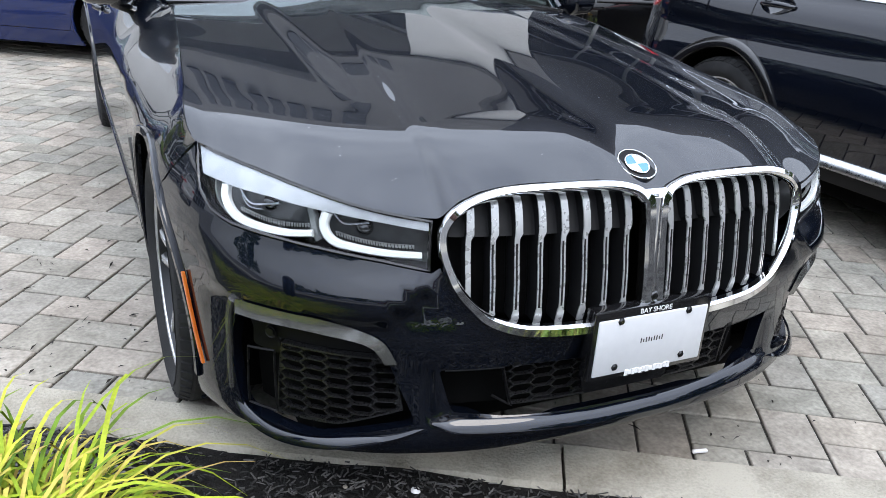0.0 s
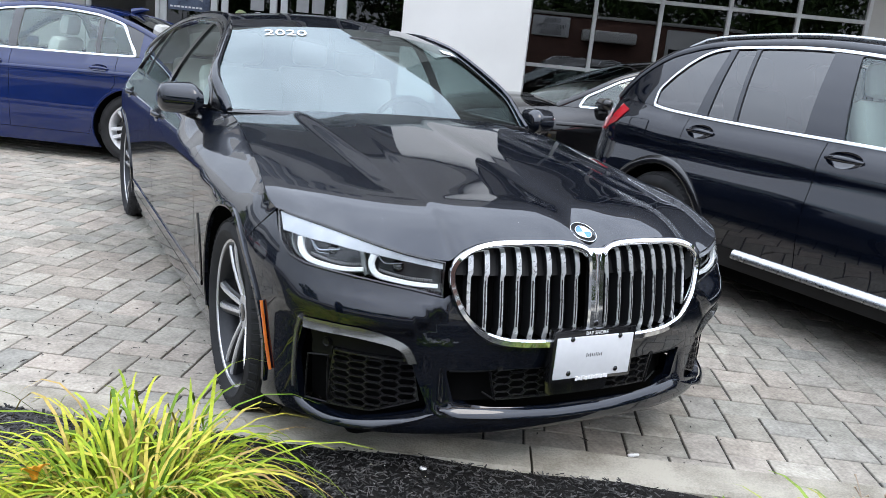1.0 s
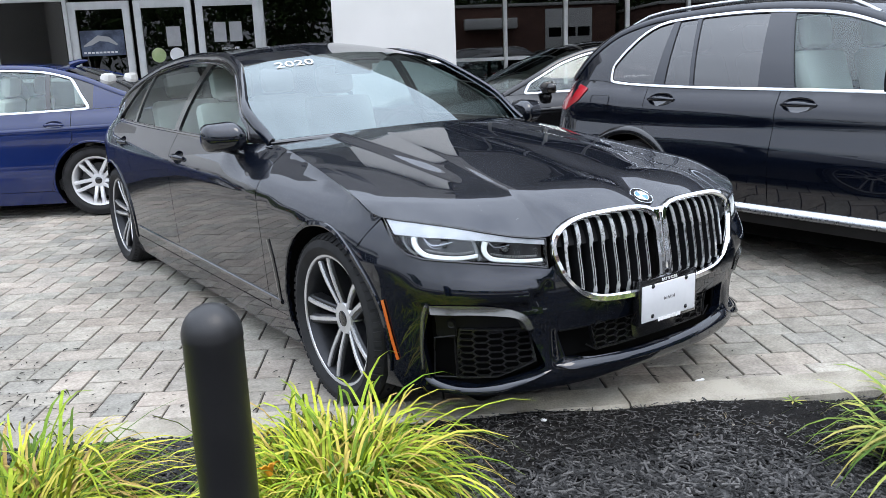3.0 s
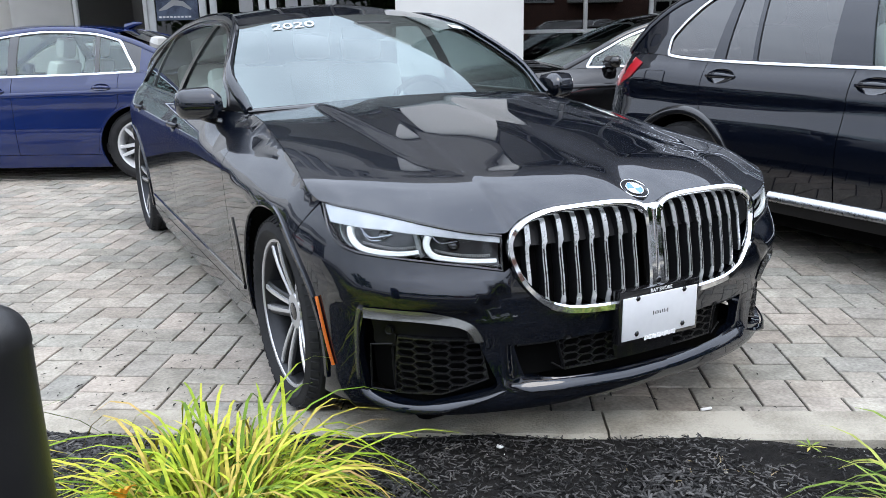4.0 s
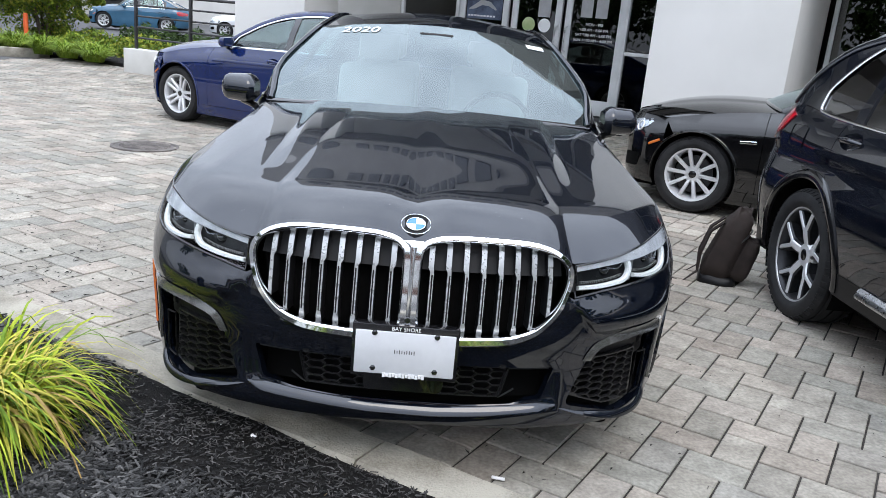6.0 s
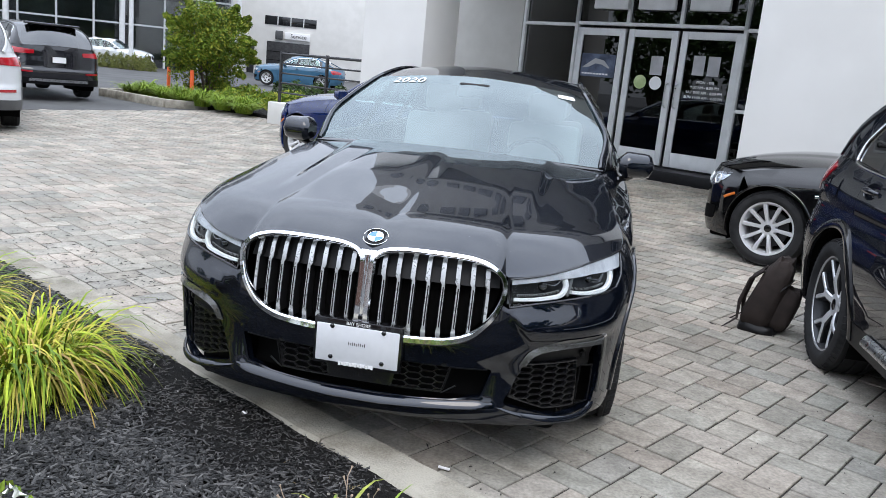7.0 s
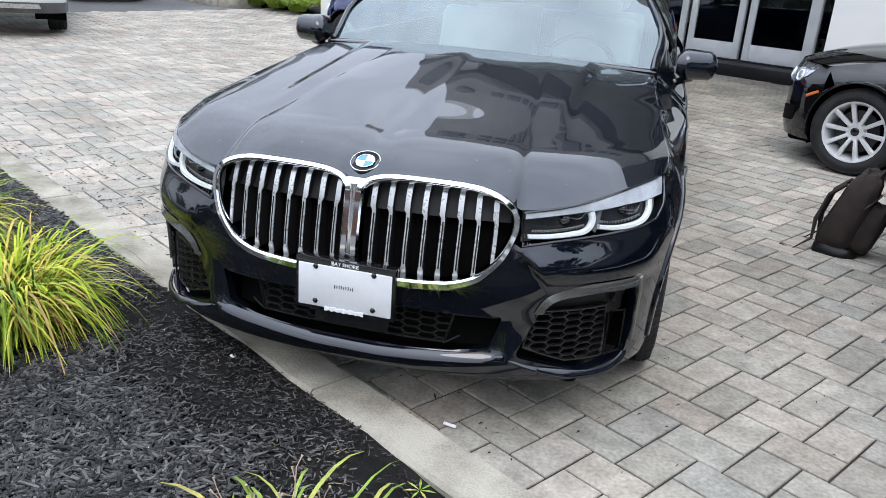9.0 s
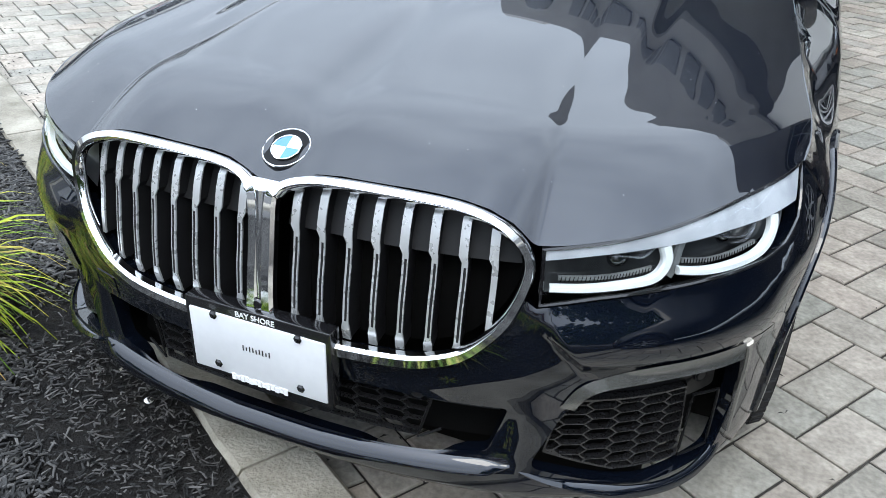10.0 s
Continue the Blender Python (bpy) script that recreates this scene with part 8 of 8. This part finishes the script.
def manhole():
    z = rise(3.4)
    t = thing("manhole_cover", Matrix.Translation(site(-5.25, 3.4, z)), "round cast-iron manhole cover set in the paving", "manhole cover")
    bm = bmesh.new()
    lathe(bm, [(0.001, 0.008), (0.265, 0.008), (0.275, 0.002), (0.29, 0.002), (0.295, 0.009), (0.32, 0.009), (0.325, -0.02)], 48, axis="z")
    part("lid", bm, IRON, t)
    for i in range(9):
        y = -0.20 + 0.05 * i
        h = math.sqrt(max(0.24 ** 2 - y * y, 0.001))
        part("ridge", boxed(-h, h, y - 0.012, y + 0.012, 0.006, 0.014, bevel=0.003), IRON, t)


manhole()


SCRAP = pieces("wet_bark_scrap", [(0.010, 0.009, 0.008), (0.022, 0.019, 0.016), (0.040, 0.034, 0.027)], False, rough=0.6, bump=0.0)
GRIT = surf("pale_grit", (0.4, 0.4, 0.39), (0.6, 0.6, 0.58), rough=0.8)


def litter():
    t = thing("white_twig", pose(0.332, 0.074, 0.006, 0, 0, -12), "small white scrap lying on the paving", "litter")
    part("scrap", boxed(-0.022, 0.022, -0.005, 0.005, 0, 0.008, bevel=0.002), WHITE_VINYL, t)
    rng = random.Random(9)
    for x, y, s in ((-0.471, 0.142, 0.012), (-0.62, 0.21, 0.006), (-0.25, -0.12, 0.005), (0.02, -0.3, 0.006), (-0.85, -0.25, 0.006), (-0.4, -0.5, 0.007)):
        p = thing("pebble", pose(x, y, bed_z(x, y) + 0.004), "small pale pebble lying on the mulch", "pebble", "pebbles in the bed")
        bm = bmesh.new()
        bmesh.ops.create_icosphere(bm, subdivisions=2, radius=s)
        for v in bm.verts:
            v.co *= 1 + 0.2 * noise.noise(v.co * 120)
            v.co.z *= 0.5
        part("stone", bm, CONCRETE if s < 0.01 else WHITE_VINYL, p)
    V, F = [], []
    for _ in range(260):
        q, d = rng.uniform(-3.2, 2.2), rng.uniform(-1.5, KERB_F - 0.03)
        c = site(q, d)
        c.z = bed_z(c.x, c.y) + 0.012
        r_ = rng.uniform(0.0012, 0.0036)
        k = len(V)
        V += [c + Vector((r_, 0, 0)), c + Vector((0, r_, 0)), c - Vector((r_, 0, 0)), c - Vector((0, r_, 0)), c + Vector((0, 0, r_)), c - Vector((0, 0, r_))]
        F += [(k + a, k + b, k + 4) for a, b in ((0, 1), (1, 2), (2, 3), (3, 0))] + [(k + b, k + a, k + 5) for a, b in ((0, 1), (1, 2), (2, 3), (3, 0))]
    tagged(mesh_object("grit", V, F, GRIT, smooth=False), "pale specks of grit scattered on the mulch", "grit", kind="stuff")
    p = thing("seedling", pose(0.354, -0.323, bed_z(0.354, -0.323)), "small green seedling sprouting from the mulch", "plant", "bed plants")
    V, F = [], []
    for i in range(7):
        a = i * 0.9
        d, s = Vector((math.cos(a), math.sin(a), 0.35)), Vector((-math.sin(a), math.cos(a), 0))
        k = len(V)
        V += [Vector((0, 0, 0.005)), d * 0.026 - s * 0.004, d * 0.048 - Vector((0, 0, 0.008)), d * 0.026 + s * 0.004]
        F.append((k, k + 1, k + 2, k + 3))
    mesh_object("leaves", V, F, LEAF_LILY, p, smooth=False)
    V, F = [], []
    for i in range(920):
        near = i >= 500
        q, d = (rng.gauss(-3.0, 0.9), 0.16 + abs(rng.gauss(0, 0.5))) if near else (rng.uniform(-6, 2.5), 0.16 + abs(rng.gauss(0, 1.3)))
        c = site(q, d, rise(d) + 0.005)
        a, L, w = rng.uniform(0, 6.28), rng.uniform(0.003, 0.010) + (0.026 if near else 0.014) * rng.random() ** (3 if near else 6), rng.uniform(0.0015, 0.004) * (1.5 if near else 1.0)
        u, s = Vector((math.cos(a), math.sin(a), 0)), Vector((-math.sin(a), math.cos(a), 0))
        k = len(V)
        V += [c - u * L, c - s * w + Vector((0, 0, 0.004)), c + u * L, c + s * w + Vector((0, 0, 0.003))]
        F.append((k, k + 1, k + 2, k + 3))
    tagged(mesh_object("leaf_litter", V, F, SCRAP, smooth=False), "dark leaf and bark scraps on the paving", "litter", kind="stuff")


litter()


# ---- paving: herringbone of concrete pavers, the nearest ones single ----
def paving():
    L, W, G = 0.2267, 0.1471, 0.0038
    oq, od, skew = 1.2869, 1.4596, -0.0296
    g = thing("paving", Matrix(), "grey-beige concrete pavers laid in herringbone, with dark joints", "paving", kind="structure")
    bed = bmesh.new()
    qs, ds = [-14.0 + 0.5 * i for i in range(47)], [KERB_B] + [0.5 + 0.5 * i for i in range(19)]
    rows = [[bed.verts.new(site(q, d, rise(d) - 0.0082)) for q in qs] for d in ds]
    for A, B in zip(rows, rows[1:]):
        for i in range(len(qs) - 1):
            bed.faces.new((A[i], A[i + 1], B[i + 1], B[i]))
    part("joint_bed", bed, BED_SAND, g)

    def brick(lq, ld):
        c = 0.0032
        a, b = lq / 2 - G, ld / 2 - G
        V = [(-a, -b, -0.03), (a, -b, -0.03), (a, b, -0.03), (-a, b, -0.03), (-a, -b, -c), (a, -b, -c), (a, b, -c), (-a, b, -c), (-a + c, -b + c, 0), (a - c, -b + c, 0), (a - c, b - c, 0), (-a + c, b - c, 0)]
        F = [(8, 9, 10, 11)] + [(i, (i + 1) % 4, 4 + (i + 1) % 4, 4 + i) for i in range(4)] + [(4 + i, 4 + (i + 1) % 4, 8 + (i + 1) % 4, 8 + i) for i in range(4)]
        return V, F
    shapes = [brick(L, W), brick(W, L)]
    meshes = []
    for V, F in shapes:
        me = bpy.data.meshes.new("paver")
        me.from_pydata(V, [], F)
        me.materials.append(PAVER)
        meshes.append(me)
    rng = random.Random(2)
    cells = []
    for i in range(-60, 60):
        for j in range(-110, 110):
            q0, d0 = oq + i * L + j * W, od + i * L - j * W
            for v, (a, b) in enumerate(((q0 + (L + W) / 2, d0 + (L - W) / 2), (q0, d0))):
                cq, cd = a - skew * b, b + skew * a
                if -13.9 < cq < 9 and KERB_B + 0.02 - (W if v == 0 else L) / 2 < cd < 9.5:
                    cells.append((cq, cd, v))
    # nearest stretch: beside the bonnet on both sides of the car
    def near(c):
        p = site(c[0], c[1])
        return min(math.hypot(p.x - 1.25, p.y - 0.9), math.hypot(p.x + 1.55, p.y - 1.75) + 0.1)
    cells.sort(key=near)
    V, F = [], []
    R = Matrix.Rotation(TURN + skew, 4, "Z")
    for n, (q, d, v) in enumerate(cells):
        m = Matrix.Translation(site(q, d, rise(d) + rng.uniform(-0.0022, 0.0012))) @ R @ Euler((rng.gauss(0, 0.005), rng.gauss(0, 0.005), rng.gauss(0, 0.004))).to_matrix().to_4x4()
        cut = d - (W if v == 0 else L) / 2 < KERB_B
        if n < 290 and not cut:
            ob = new("paver", meshes[v])
            ob.parent, ob.matrix_basis = g, m
        else:
            k = len(V)
            for x in shapes[v][0]:
                p = m @ Vector(x)
                if cut:
                    s = p.dot(AWAY)
                    if s < KERB_B + 0.006:
                        p = p + AWAY * (KERB_B + 0.006 - s)
                V.append(p)
            F += [tuple(k + i for i in f) for f in shapes[v][1]]
    rest = mesh_object("paver_field", V, F, PAVER_ALL, g, smooth=False)
    tagged(rest, "field of grey-beige pavers", kind="stuff")


paving()
